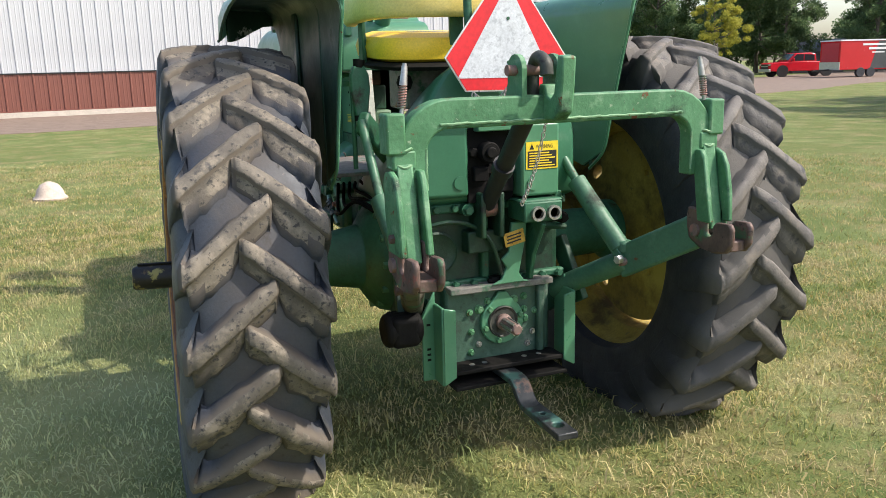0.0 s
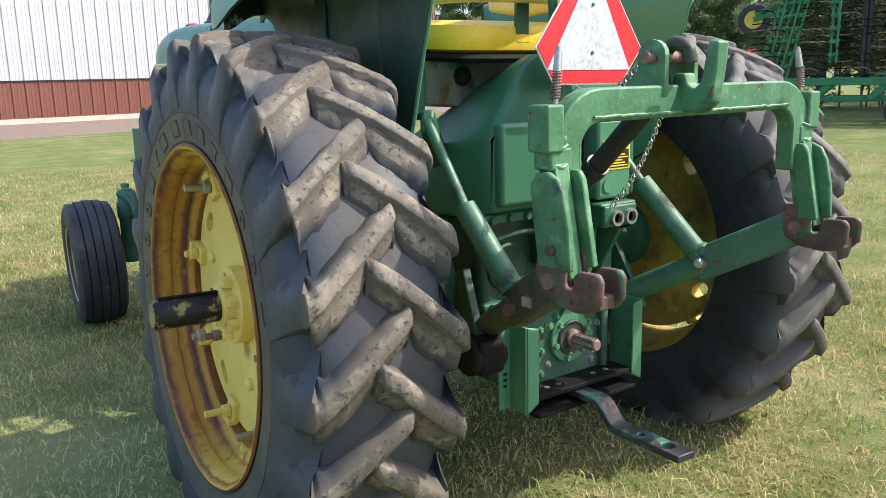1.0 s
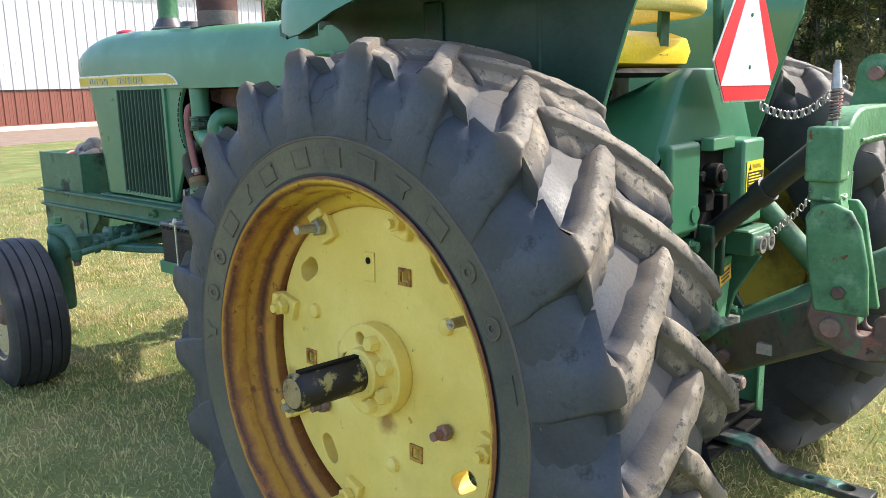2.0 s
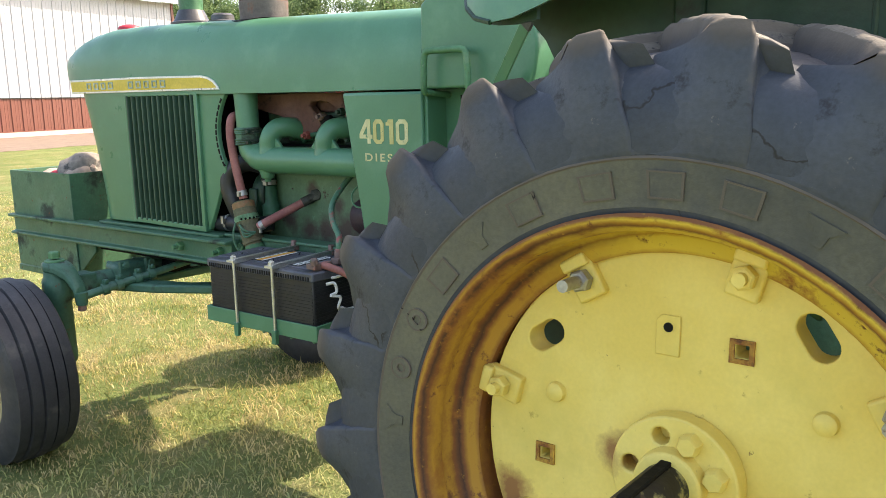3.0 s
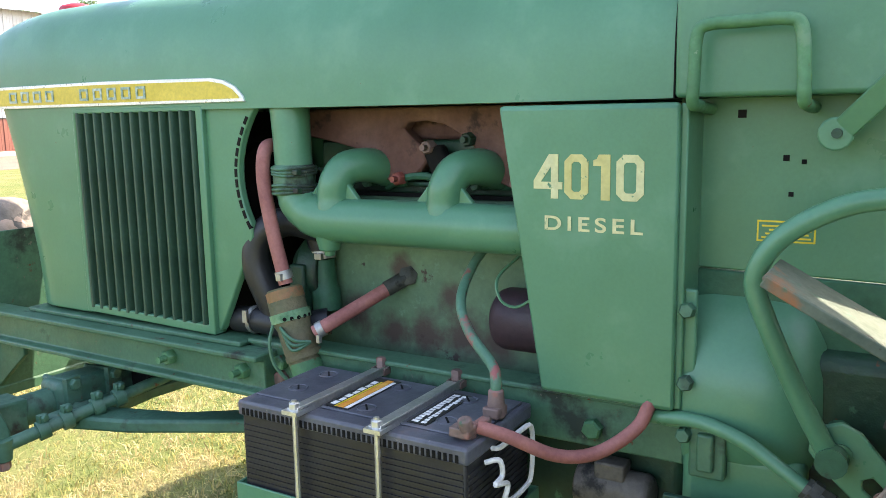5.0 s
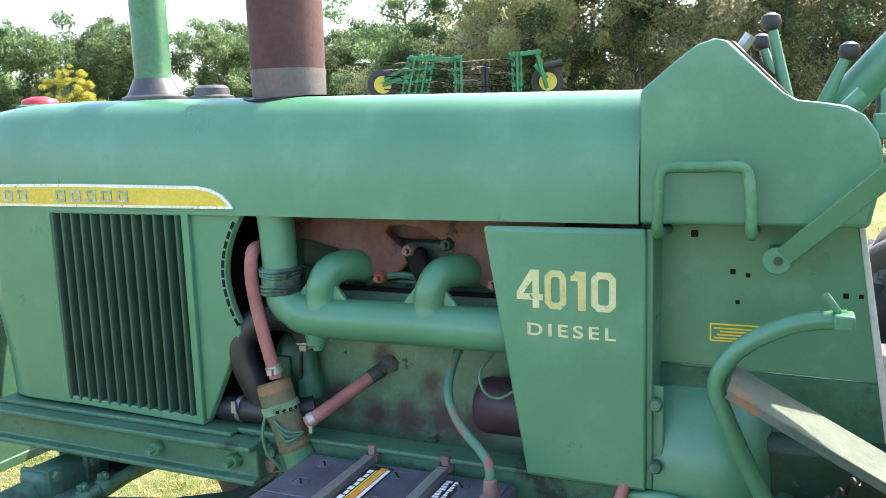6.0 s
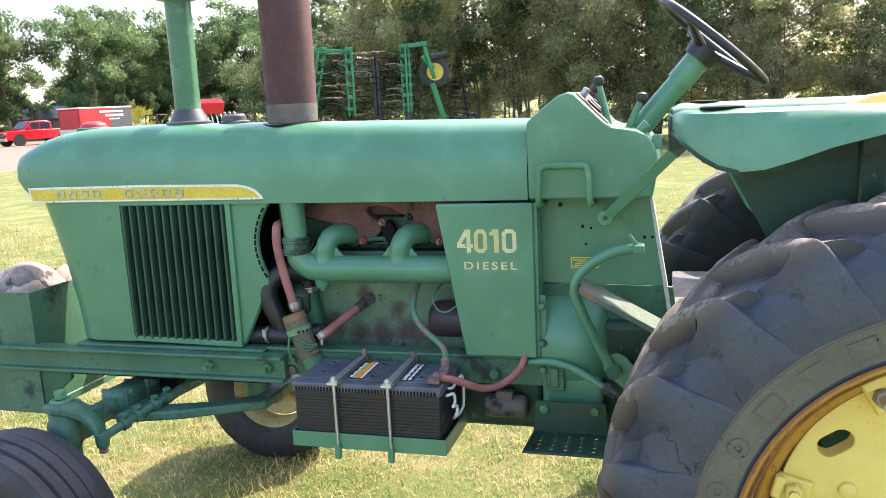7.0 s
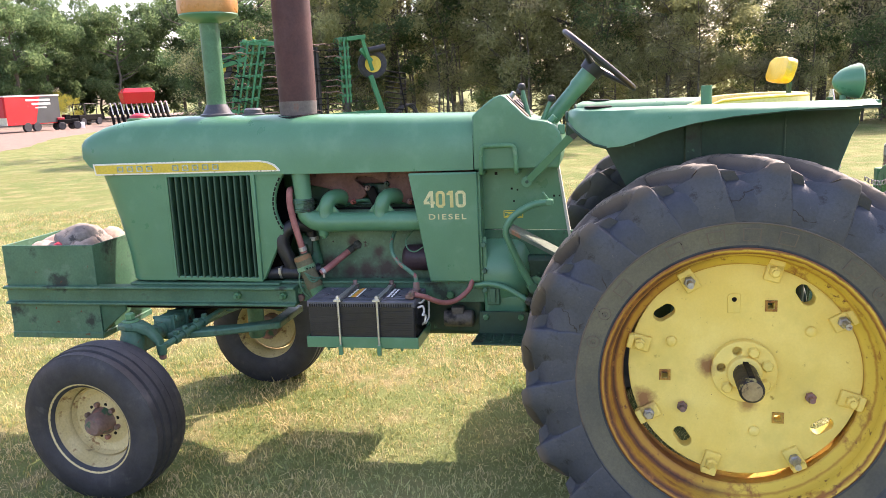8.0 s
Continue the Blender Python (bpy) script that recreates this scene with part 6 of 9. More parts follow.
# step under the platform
stp = part("step", Shape().plate([[(-0.445, 0.865), (-0.445, 1.125), (-0.262, 1.115), (-0.262, 0.86)]] + [circle(-0.410 + 0.034 * i, 0.90 + 0.045 * j, 0.008, 8) for i in range(4) for j in range(5)], 'z', 0.650, 0.658), GRIMESHADE, tractor, "blackened green perforated step plate", 0.003)
part("step_back", Shape().plate([[(0.86, 0.652), (1.115, 0.652), (1.105, 0.765), (0.87, 0.765)]], 'x', -0.275, -0.262), UNDERGREEN, stp, "grimy green step bracket", 0.003)
for y in (0.905, 1.075):
    part("step_bolt", Shape().hexagon((-0.275, y, 0.740), (-1, 0, 0), 0.016, 0.014), CHIPPED, stp)
# clutch pedal, foot plate, linkage
ped = part("clutch_pedal", Shape().tube(curve([(-0.30, 0.752, 1.300), (-0.305, 0.84, 1.285), (-0.31, 0.925, 1.235), (-0.31, 0.962, 1.17), (-0.305, 0.944, 1.10), (-0.29, 0.890, 0.975), (-0.275, 0.845, 0.885)]), 0.0165, 12), GREEN, tractor, "bent green pedal lever")
part("pedal_tip", Shape().box((-0.335, 0.742, 1.285), (-0.285, 0.775, 1.312)).bar((-0.31, 0.765, 1.31), (-0.31, 0.79, 1.345), 0.012, 0.012), GREEN, ped, "", 0.004)
part("foot_plate", Shape().bar((-0.34, 0.935, 1.190), (-0.34, 0.66, 1.040), 0.15, 0.008).bar((-0.413, 0.935, 1.185), (-0.413, 0.66, 1.035), 0.005, 0.018), FOOTPLATE, tractor, "worn bare-metal foot plate", 0.003)
def swung(pts, turn, c):
    return [(c[0] + y * math.cos(turn) - z * math.sin(turn), c[1] + y * math.sin(turn) + z * math.cos(turn)) for y, z in pts]


qc = (0.838, 0.882)
blade_ = swung([(0.045, 0.030), (0.030, 0.052), (0.0, 0.058), (-0.050, 0.046), (-0.115, 0.030), (-0.150, 0.018), (-0.165, -0.004), (-0.155, -0.030), (-0.120, -0.040), (-0.06, -0.036), (-0.01, -0.030), (0.035, -0.020), (0.050, 0.005)], 0.62, qc)
slot_ = swung([(-0.055, 0.014), (-0.125, 0.004), (-0.133, -0.008), (-0.125, -0.018), (-0.058, -0.012), (-0.048, 0.0)], 0.62, qc)
quad = part("pedal_quadrant", Shape().plate([blade_, slot_], 'x', -0.268, -0.256), GREEN, tractor, "slotted green pedal quadrant plate", 0.003)
for dy, dz in ((0.0, 0.012), (-0.095, 0.036), (-0.145, -0.006), (-0.09, -0.004)):
    y_, z_ = swung([(dy, dz)], 0.62, qc)[0]
    part("quadrant_bolt", Shape().lathe([(0, 0.017), (-0.004, 0.017)], (-0.268, y_, z_), 'x', 16).hexagon((-0.272, y_, z_), (-1, 0, 0), 0.012, 0.014), WORNSTEEL if dz < 0 else CHIPPED, quad)
part("quadrant_shaft", Shape().tube([(-0.30, 0.842, 0.885), (-0.12, 0.842, 0.885)], 0.024, 14), DARKGREEN, quad)
spring = [(-0.25 + 0.011 * math.cos(a), 0.775 - 0.0032 * a, 0.935 + 0.0034 * a + 0.011 * math.sin(a)) for a in np.arange(0, 40, 0.5)]
part("return_spring", Shape().tube(spring, 0.0032, 5), GRIMESTEEL, tractor)
# grab handle and brace
part("grab_handle", Shape().tube(curve([(-0.125, 1.078, 1.426), (-0.222, 1.078, 1.432), (-0.258, 1.078, 1.437), (-0.262, 1.076, 1.48), (-0.262, 1.074, 1.535), (-0.262, 1.060, 1.556), (-0.262, 1.00, 1.558), (-0.262, 0.940, 1.558), (-0.262, 0.920, 1.545), (-0.262, 0.914, 1.49), (-0.260, 0.912, 1.44), (-0.222, 0.912, 1.430), (-0.125, 0.912, 1.426)], 5), 0.0105, 10), CHIPPED, tractor, "worn green grab handle")
part("fender_brace", Shape().bar((-0.228, 0.868, 1.382), (-0.40, 0.615, 1.640), 0.036, 0.008, (1, 0, 0)).tube([(-0.232, 0.868, 1.385), (-0.24, 0.868, 1.385)], 0.026, 14).box((-0.234, 0.852, 1.372), (-0.12, 0.885, 1.40)), GREEN, tractor, "flat green brace", 0.003)
part("brace_end", Shape().bar((-0.372, 0.656, 1.598), (-0.406, 0.606, 1.649), 0.040, 0.012, (1, 0, 0)), SHEENBLACK, tractor, "black rubber end of the brace", 0.003)
part("brace_bolt", Shape().tube([(-0.23, 0.866, 1.386), (-0.245, 0.866, 1.386)], 0.008, 10), GRIMESHADE, tractor)

# ---- battery on its tray ----
bx0, bx1, by0, by1, bz0, bz1 = -0.474, -0.226, 1.384, 1.900, 0.660, 0.868
# Lid colour holds real dust and a painted bluish sky reflection.
BATTERYTOP = surf("dusty_black_battery_lid", (0.056, 0.060, 0.076), (0.105, 0.110, 0.130), 9.0, (0.28, 0.5), 0, 0.12, 120, [((0.17, 0.135, 0.13), 11, 0.58, 0.76, 0.85), ((0.20, 0.19, 0.18), 60, 0.68, 0.72, 0.9)])
battery = thing("battery", (-0.35, 1.64, 0.65), "large black tractor battery with orange label in green tray", "battery")
part("case", Shape().box((bx0, by0, bz0), (bx1, by1, bz1 - 0.02)), BLACK, battery, "", 0.006)
for k in range(13):
    z = bz0 + 0.014 + k * 0.0115
    part("case_rib", Shape().box((bx0 - 0.0025, by0 + 0.006, z), (bx1 + 0.0025, by1 - 0.006, z + 0.006)).box((bx0 + 0.006, by0 - 0.0025, z), (bx1 - 0.006, by1 + 0.0025, z + 0.006)), BLACK, battery)
part("lid", Shape().box((bx0 - 0.006, by0 - 0.006, bz1 - 0.032), (bx1 + 0.006, by1 + 0.006, bz1)), BATTERYTOP, battery, "", 0.006)
for k in range(44):
    y = by0 + 0.012 + k * 0.0114
    part("lid_notch", Shape().box((bx0 - 0.0075, y, bz1 - 0.028), (bx0 - 0.0055, y + 0.006, bz1 - 0.014)), SOOTSHADE, battery)
for y0, y1 in ((by0 + 0.008, 1.545), (1.560, 1.728), (1.746, by1 - 0.008)):
    part("lid_panel", Shape().box((bx0 + 0.035, y0, bz1 - 0.001), (bx1 - 0.006, y1, bz1 + 0.004)), BATTERYTOP, battery, "", 0.003)
for x, y in ((-0.275, 1.835), (-0.375, 1.835), (-0.275, 1.645), (-0.405, 1.640), (-0.275, 1.490), (-0.390, 1.470)):
    cap = part("vent_cap", Shape().lathe([(0, 0.021), (0.0015, 0.021), (0.0025, 0.019), (0.0010, 0.017), (0.0022, 0.012)], (x, y, bz1 + 0.0035), 'z', 20), BATTERYTOP, battery)
    part("cap_slot", Shape().box((x - 0.014, y - 0.002, bz1 + 0.005), (x + 0.014, y + 0.002, bz1 + 0.0066), pose(0, 0, 0, 0, 0, 40)), SOOTSHADE, cap)
part("label", Shape().box((-0.432, 1.665, bz1 + 0.004), (-0.248, 1.722, bz1 + 0.0056)), INK, battery, "orange, white and black label")
for y0, y1, x1, mat_ in ((1.668, 1.676, -0.262, WHITE), (1.678, 1.694, -0.255, ORANGE), (1.696, 1.700, -0.27, STICKER)):
    part("label_band", Shape().box((-0.428, y0, bz1 + 0.0056), (x1, y1, bz1 + 0.0064)), mat_, battery)
for k in range(7):
    part("label_band", Shape().box((-0.420 + 0.022 * k, 1.704, bz1 + 0.0056), (-0.404 + 0.022 * k, 1.716 - 0.003 * (k % 2), bz1 + 0.0064)), WHITE, battery)
part("label", Shape().box((-0.430, 1.490, bz1 + 0.004), (-0.255, 1.532, bz1 + 0.0056)), INK, battery, "black label with white print")
for k in range(13):
    for y0, y1 in ((1.512, 1.526), (1.496, 1.506)):
        part("label_band", Shape().box((-0.424 + 0.0125 * k, y0 + 0.002 * (k % 3), bz1 + 0.0056), (-0.4155 + 0.0125 * k, y1, bz1 + 0.0064)), WHITE, battery)
part("terminal", Shape().lathe([(0, 0.017), (0.026, 0.014)], (-0.432, 1.405, bz1), 'z', 14).box((-0.458, 1.388, bz1 + 0.006), (-0.412, 1.428, bz1 + 0.024)).hexagon((-0.448, 1.398, bz1 + 0.024), (-0.3, 0, 1), 0.014, 0.020).box((-0.425, 1.380, bz1 + 0.008), (-0.385, 1.40, bz1 + 0.026)), WORNSTEEL, battery, "corroded battery terminal", 0.003)
part("rope_handle", Shape().tube(curve([(-0.392, by0 - 0.006, 0.838), (-0.385, by0 - 0.022, 0.842), (-0.30, by0 - 0.020, 0.842), (-0.262, by0 - 0.022, 0.838), (-0.256, by0 - 0.024, 0.80), (-0.260, by0 - 0.022, 0.735), (-0.285, by0 - 0.02, 0.722), (-0.34, by0 - 0.02, 0.722), (-0.368, by0 - 0.02, 0.735)]), 0.0050, 8), WHITE, battery, "white cord handle")
part("rope_handle", Shape().tube(curve([(-0.420, by0 - 0.006, 0.822), (-0.405, by0 - 0.028, 0.825), (-0.398, by0 - 0.030, 0.795), (-0.425, by0 - 0.030, 0.788), (-0.385, by0 - 0.034, 0.775), (-0.392, by0 - 0.030, 0.745), (-0.370, by0 - 0.014, 0.725)]), 0.0050, 8), WHITE, battery)
part("rope_handle", Shape().tube(curve([(-0.385, by1 + 0.008, 0.82), (-0.385, by1 + 0.02, 0.78), (-0.36, by1 + 0.02, 0.74), (-0.30, by1 + 0.02, 0.735)]), 0.0045, 8), WHITE, battery)
tx0, tx1, ty0, ty1 = -0.486, -0.212, 1.366, 1.915
def tray_shape(xa, xb, ya, yb):
    """A shallow sheet-steel tray with upstanding edges."""
    ring = lambda d, z: [(xa + d, ya + d, z), (xb - d, ya + d, z), (xb - d, yb - d, z), (xa + d, yb - d, z)]
    return Shape().loft([ring(0, 0.640), ring(0, 0.694), ring(0.006, 0.694), ring(0.006, 0.652)])


tray = tray_shape(tx0, tx1, ty0, ty1)
bt = part("battery_tray", tray, GREEN, tractor, "green angle-iron battery tray", 0.002)
for y in (1.50, 1.78):
    part("tray_support", Shape().box((-0.46, y, 0.628), (-0.10, y + 0.04, 0.642)), DARKGREEN, bt)
for y in (1.555, 1.745):
    hold = part("hold_down", Shape().box((tx0 - 0.012, y - 0.014, bz1 + 0.010), (tx1 + 0.02, y + 0.014, bz1 + 0.014)).box((tx0 - 0.012, y - 0.014, bz1), (tx1 + 0.02, y - 0.011, bz1 + 0.018)), ZINC, tractor, "zinc battery hold-down strap", 0.001)
    part("hold_rod", Shape().tube([(tx0 - 0.006, y, 0.612), (tx0 - 0.006, y, bz1 + 0.03)], 0.0055, 8), ZINC, hold)
    part("hold_nut", Shape().hexagon((tx0 - 0.006, y, bz1 + 0.015), (0, 0, 1), 0.011, 0.011).box((tx0 - 0.022, y - 0.018, bz1 + 0.004), (tx0 + 0.012, y + 0.018, bz1 + 0.012)), ZINC, hold)
    part("hold_nut", Shape().hexagon((tx1 + 0.008, y, bz1 + 0.014), (0, 0, 1), 0.012, 0.022).box((tx1 - 0.005, y - 0.018, bz1 + 0.0), (tx1 + 0.022, y + 0.018, bz1 + 0.014)), WORNSTEEL, hold)
    part("rod_lug", Shape().box((tx0 - 0.016, y - 0.010, 0.608), (tx0, y + 0.010, 0.656)), GREEN, hold, "", 0.002)
for y in (1.47, 1.58, 1.72, 1.84):
    part("tray_tab", Shape().loft([[(-0.40, y - 0.016, 0.640), (-0.40, y + 0.016, 0.640), (-0.392, y + 0.016, 0.640), (-0.392, y - 0.016, 0.640)], [(-0.40, y - 0.004, 0.598), (-0.40, y + 0.004, 0.598), (-0.392, y + 0.004, 0.598), (-0.392, y - 0.004, 0.598)]]), GREEN, bt)


part("battery", Shape().loft([[(x, y, z) for x, y in ((0.226 + d, 1.384 + d), (0.474 - d, 1.384 + d), (0.474 - d, 1.900 - d), (0.226 + d, 1.900 - d))] for z, d in ((0.660, 0.004), (0.664, 0.0), (0.835, 0.0), (0.838, -0.004), (0.864, -0.004), (0.868, 0.004))]), BLACK, tractor, "black battery on the far side of the engine", 0.003)
part("battery_tray", tray_shape(0.205, 0.485, 1.370, 1.915), GREEN, tractor, "green battery tray on the far side", 0.002)


# ---- fenders ----
def fender(sd):
    """A broad-topped fender: rolled outer lip that narrows to the rear, rounded inner shoulder and a tall inner wall."""
    s, under = Shape(), Shape()
    rows, below = [], []
    for t, lip, drop in ((0.0, 0.034, 0.016), (0.01, 0.050, 0.008), (0.03, 0.078, 0.0), (0.06, 0.104, 0.0), (0.10, 0.130, 0.0), (0.145, 0.142, 0.0), (0.20, 0.136, 0.0), (0.26, 0.116, 0.0), (0.34, 0.085, 0.0), (0.45, 0.055, 0.0),
                         (0.58, 0.034, 0.0), (0.75, 0.020, 0.0), (0.885, 0.013, 0.0), (0.922, 0.012, 0.0), (0.949, 0.011, 0.0), (0.977, 0.010, 0.0), (1.0, 0.008, 0.0), (1.023, 0.008, 0.0), (1.046, 0.008, 0.0)):
        y = 0.660 - 1.085 * t
        top = 1.726 - 0.004 * t - drop
        outer = float(np.interp(t, (0.0, 0.01, 0.03, 0.06, 0.10, 0.145, 0.22, 1.0), (0.585, 0.640, 0.690, 0.735, 0.768, 0.785, 0.795, 0.805)))
        foot = float(np.interp(y, (-0.475, -0.45, -0.40, -0.37, -0.34, -0.30, -0.20, 0.10, 0.36, 0.50, 0.58, 0.66), (1.66, 1.58, 1.43, 1.33, 1.24, 1.12, 1.04, 1.10, 1.28, 1.55, 1.64, 1.66)))
        w = min(outer - 0.525, 0.23)
        rr, q = min(0.09, 0.4 * (outer - 0.525)), w / 0.23
        turn = np.linspace(0, math.pi / 2, 6)
        crest = [(0.525 + rr - rr * math.sin(a), top - rr + rr * math.cos(a)) for a in turn]
        skin = [(outer - 0.010 * q, top - 0.008 - lip), (outer, top - 0.008 - lip), (outer - 0.006 * q, top - 0.012 - 0.35 * lip), (outer - 0.028 * q, top - 0.008), (outer - 0.08 * q, top + 0.002)] + crest + [(0.525, min(foot, top - 0.095))]
        inner = [(0.533, min(foot, top - 0.095))] + [(0.527 + rr - (rr - 0.006) * math.sin(a), top - rr - 0.004 + (rr - 0.006) * math.cos(a)) for a in turn[::-1]] + [(outer - 0.08 * q, top - 0.008), (outer - 0.034 * q, top - 0.018), (outer - 0.014 * q, top - 0.020 - 0.35 * lip), (outer - 0.014 * q, top - 0.008 - 0.97 * lip)]
        rows.append([(sd * x, y, z) for x, z in skin + inner])
        below.append([(sd * (x + 0.002 * k), y, z - 0.002) for k, (x, z) in ((1, q) for q in inner)] + [(sd * (x + 0.005), y, z - 0.005) for x, z in reversed(inner)])
    s.loft(rows)
    top = part("fender", s, GREEN, tractor, "faded green flat-topped fender", 0.0, 50)
    part("underside", under.loft(below), UNDERGREEN, top, "grimy fender underside in shade-darkened green", 0.0, 50)
    nose = [row[1] for row in rows[5::-1]] + [Vector(p) + Vector((0, 0.003, 0)) for p in rows[0][2:12]]
    part("nose_edge", Shape().tube(nose, 0.006, 6), GRIMESHADE, top)
    closing = []
    for y, x, z in ((0.635, 0.540, 1.640), (0.632, 0.585, 1.636), (0.615, 0.630, 1.616), (0.585, 0.672, 1.594), (0.550, 0.712, 1.578), (0.510, 0.738, 1.572), (0.460, 0.755, 1.570), (0.400, 0.765, 1.576)):
        closing.append([(sd * x, y, 1.698), (sd * x, y, z), (sd * (x - 0.005), y - 0.005, z), (sd * (x - 0.005), y - 0.005, 1.698)])
    part("nose_panel", Shape().loft(closing), NOSEPAINT, top, "dark nose panel with white patches", 0.0, 50)
    part("fender_pad", Shape().lathe([(0, 0.055), (0.006, 0.055), (0.008, 0.048)], (sd * 0.655, 0.535, 1.727), 'z', 24), SOOTSHADE, top, "flat black pad on the fender nose")
    edge = [(sd * 0.529, y, z) for y, z in ((-0.474, 1.66), (-0.45, 1.58), (-0.40, 1.43), (-0.37, 1.33), (-0.34, 1.24), (-0.30, 1.12), (-0.20, 1.04))]
    part("rear_bead", Shape().tube(curve([(sd * 0.78, -0.474, 1.716), (sd * 0.66, -0.474, 1.718), (sd * 0.59, -0.474, 1.712), (sd * 0.545, -0.474, 1.69)] + edge), 0.006, 8), GREEN, top)
    crease = [(sd * (0.527 + rr - (rr - 0.008) * math.sin(a)), -0.20, 1.722 - rr + (rr - 0.008) * math.cos(a)) for a in turn] + [(sd * 0.535, -0.20, 1.35), (sd * 0.535, -0.20, 1.05)]
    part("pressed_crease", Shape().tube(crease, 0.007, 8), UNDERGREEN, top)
    part("stiffener", Shape().box((sd * 0.535, 0.12, 1.12), (sd * 0.552, 0.19, 1.66)), GRIMESHADE, top, "", 0.008)
    return top


fender(-1)
fender(1)
lamp = part("fender_lamp", Shape().lathe([(-0.062, 0.064), (-0.055, 0.068), (-0.045, 0.066), (-0.02, 0.060), (0.012, 0.045), (0.035, 0.022), (0.042, 0.004)], (-0.58, -0.40, 1.790), 'y', 28), GREEN, tractor, "green bullet-shaped rear work lamp")
part("lamp_stem", Shape().tube([(-0.58, -0.40, 1.70), (-0.58, -0.40, 1.74)], 0.012, 8), GREEN, lamp)
part("lamp_lens", Shape().lathe([(-0.064, 0.060), (-0.070, 0.04), (-0.073, 0.01)], (-0.58, -0.40, 1.790), 'y', 28), SILVER, lamp)
part("flasher_post", Shape().lathe([(0, 0.022), (0.075, 0.022)], (-0.55, 0.105, 1.722), 'z', 16), GREEN, tractor)

# ---- seat, steering column, levers, platform ----
def pad(cx, cy, cz, w, d, h, tilt):
    rings = []
    for f, k in ((-1, 0.86), (-0.75, 0.97), (0, 1.0), (0.7, 0.95), (1, 0.78)):
        ring = []
        for i in range(28):
            a = 2 * math.pi * i / 28
            c, s = math.cos(a), math.sin(a)
            ring.append((math.copysign(abs(c) ** 0.5, c) * w / 2 * k, math.copysign(abs(s) ** 0.5, s) * d / 2 * k, f * h / 2))
        rings.append(ring)
    m = pose(cx, cy, cz, tilt)
    return Shape().loft([[m @ Vector(p) for p in r] for r in rings])


seat = part("seat_cushion", pad(-0.08, -0.08, 1.530, 0.54, 0.46, 0.10, 4), SEATYELLOW, tractor, "yellow vinyl seat cushion")
part("seat_pan", pad(-0.08, -0.08, 1.468, 0.56, 0.48, 0.03, 4), SOOTSHADE, seat)
PALEVINYL = surf("sun_bleached_yellow_vinyl", (0.70, 0.55, 0.15), (0.78, 0.64, 0.24), 5.0, (0.4, 0.55), 0, 0.1, 140)
hip = curve([(-0.34, 0.16, 1.655), (-0.37, -0.05, 1.675), (-0.34, -0.24, 1.682), (-0.20, -0.335, 1.682), (0.04, -0.335, 1.682), (0.18, -0.24, 1.682), (0.21, -0.05, 1.675), (0.18, 0.16, 1.655)])
band = []
for k, p in enumerate(hip):
    p, d = Vector(p), Vector(hip[min(k + 1, len(hip) - 1)]) - Vector(hip[max(k - 1, 0)])
    out_ = Vector((d.y, -d.x, 0)).normalized()
    q = min(1.0, 0.35 + 0.16 * min(k, len(hip) - 1 - k))
    band.append([p + out_ * (0.030 * c_) + Vector((0, 0, 0.066 * q * h_)) for c_, h_ in ((-0.6, -1), (0.6, -1), (1, -0.7), (1, 0.7), (0.6, 1), (-0.6, 1), (-1, 0.7), (-1, -0.7))])
rest = part("hip_rest", Shape().loft(band), PALEVINYL, tractor, "bleached yellow wrap-around hip rest", 0.006, 60)
part("piping", Shape().tube([Vector(q[4]).lerp(Vector(q[3]), 0.5) for q in band], 0.005, 6), SEATYELLOW, rest)
part("hip_bracket", Shape().box((-0.36, -0.10, 1.46), (-0.345, -0.05, 1.66)), DARKGREEN, tractor, "", 0.003)
part("backrest", pad(-0.08, -0.27, 1.845, 0.42, 0.115, 0.055, 106), SEATYELLOW, tractor, "yellow vinyl backrest")
part("backrest_post", Shape().bar((-0.08, -0.30, 1.50), (-0.08, -0.305, 1.80), 0.05, 0.012, (0, 1, 0)), DARKGREEN, tractor)
part("seat_stand", Shape().box((-0.20, -0.12, 1.30), (0.06, 0.10, 1.58)), DECK, tractor, "", 0.01)
col = part("steering_column", Shape().tube([(0, 0.80, 1.62), (0, 0.575, 1.880)], [0.037, 0.037], 18).tube([(0, 0.640, 1.805), (0, 0.575, 1.880)], 0.042, 18), GREEN, tractor, "green steering column")
part("column_boot", Shape().tube([(0, 0.58, 1.875), (0, 0.548, 1.913)], [0.052, 0.058], 18), BLACK, col)
way = Vector((0, -0.225, 0.26)).normalized()
m = Matrix.Translation((0, 0.532, 1.932)) @ way.to_track_quat('Z', 'Y').to_matrix().to_4x4()
ring = [m @ Vector((0.21 * math.cos(2 * math.pi * i / 48), 0.21 * math.sin(2 * math.pi * i / 48), 0.0)) for i in range(49)]
wheel_rim = part("steering_wheel", Shape().tube(ring, 0.014, 10, False), BLACK, tractor, "black worn steering wheel")
for k in range(3):
    a = 2 * math.pi * k / 3 + 0.5
    part("spoke", Shape().tube([m @ Vector((0.03 * math.cos(a), 0.03 * math.sin(a), -0.035)), m @ Vector((0.20 * math.cos(a), 0.20 * math.sin(a), -0.002))], [0.016, 0.010], 8), BLACK, wheel_rim)
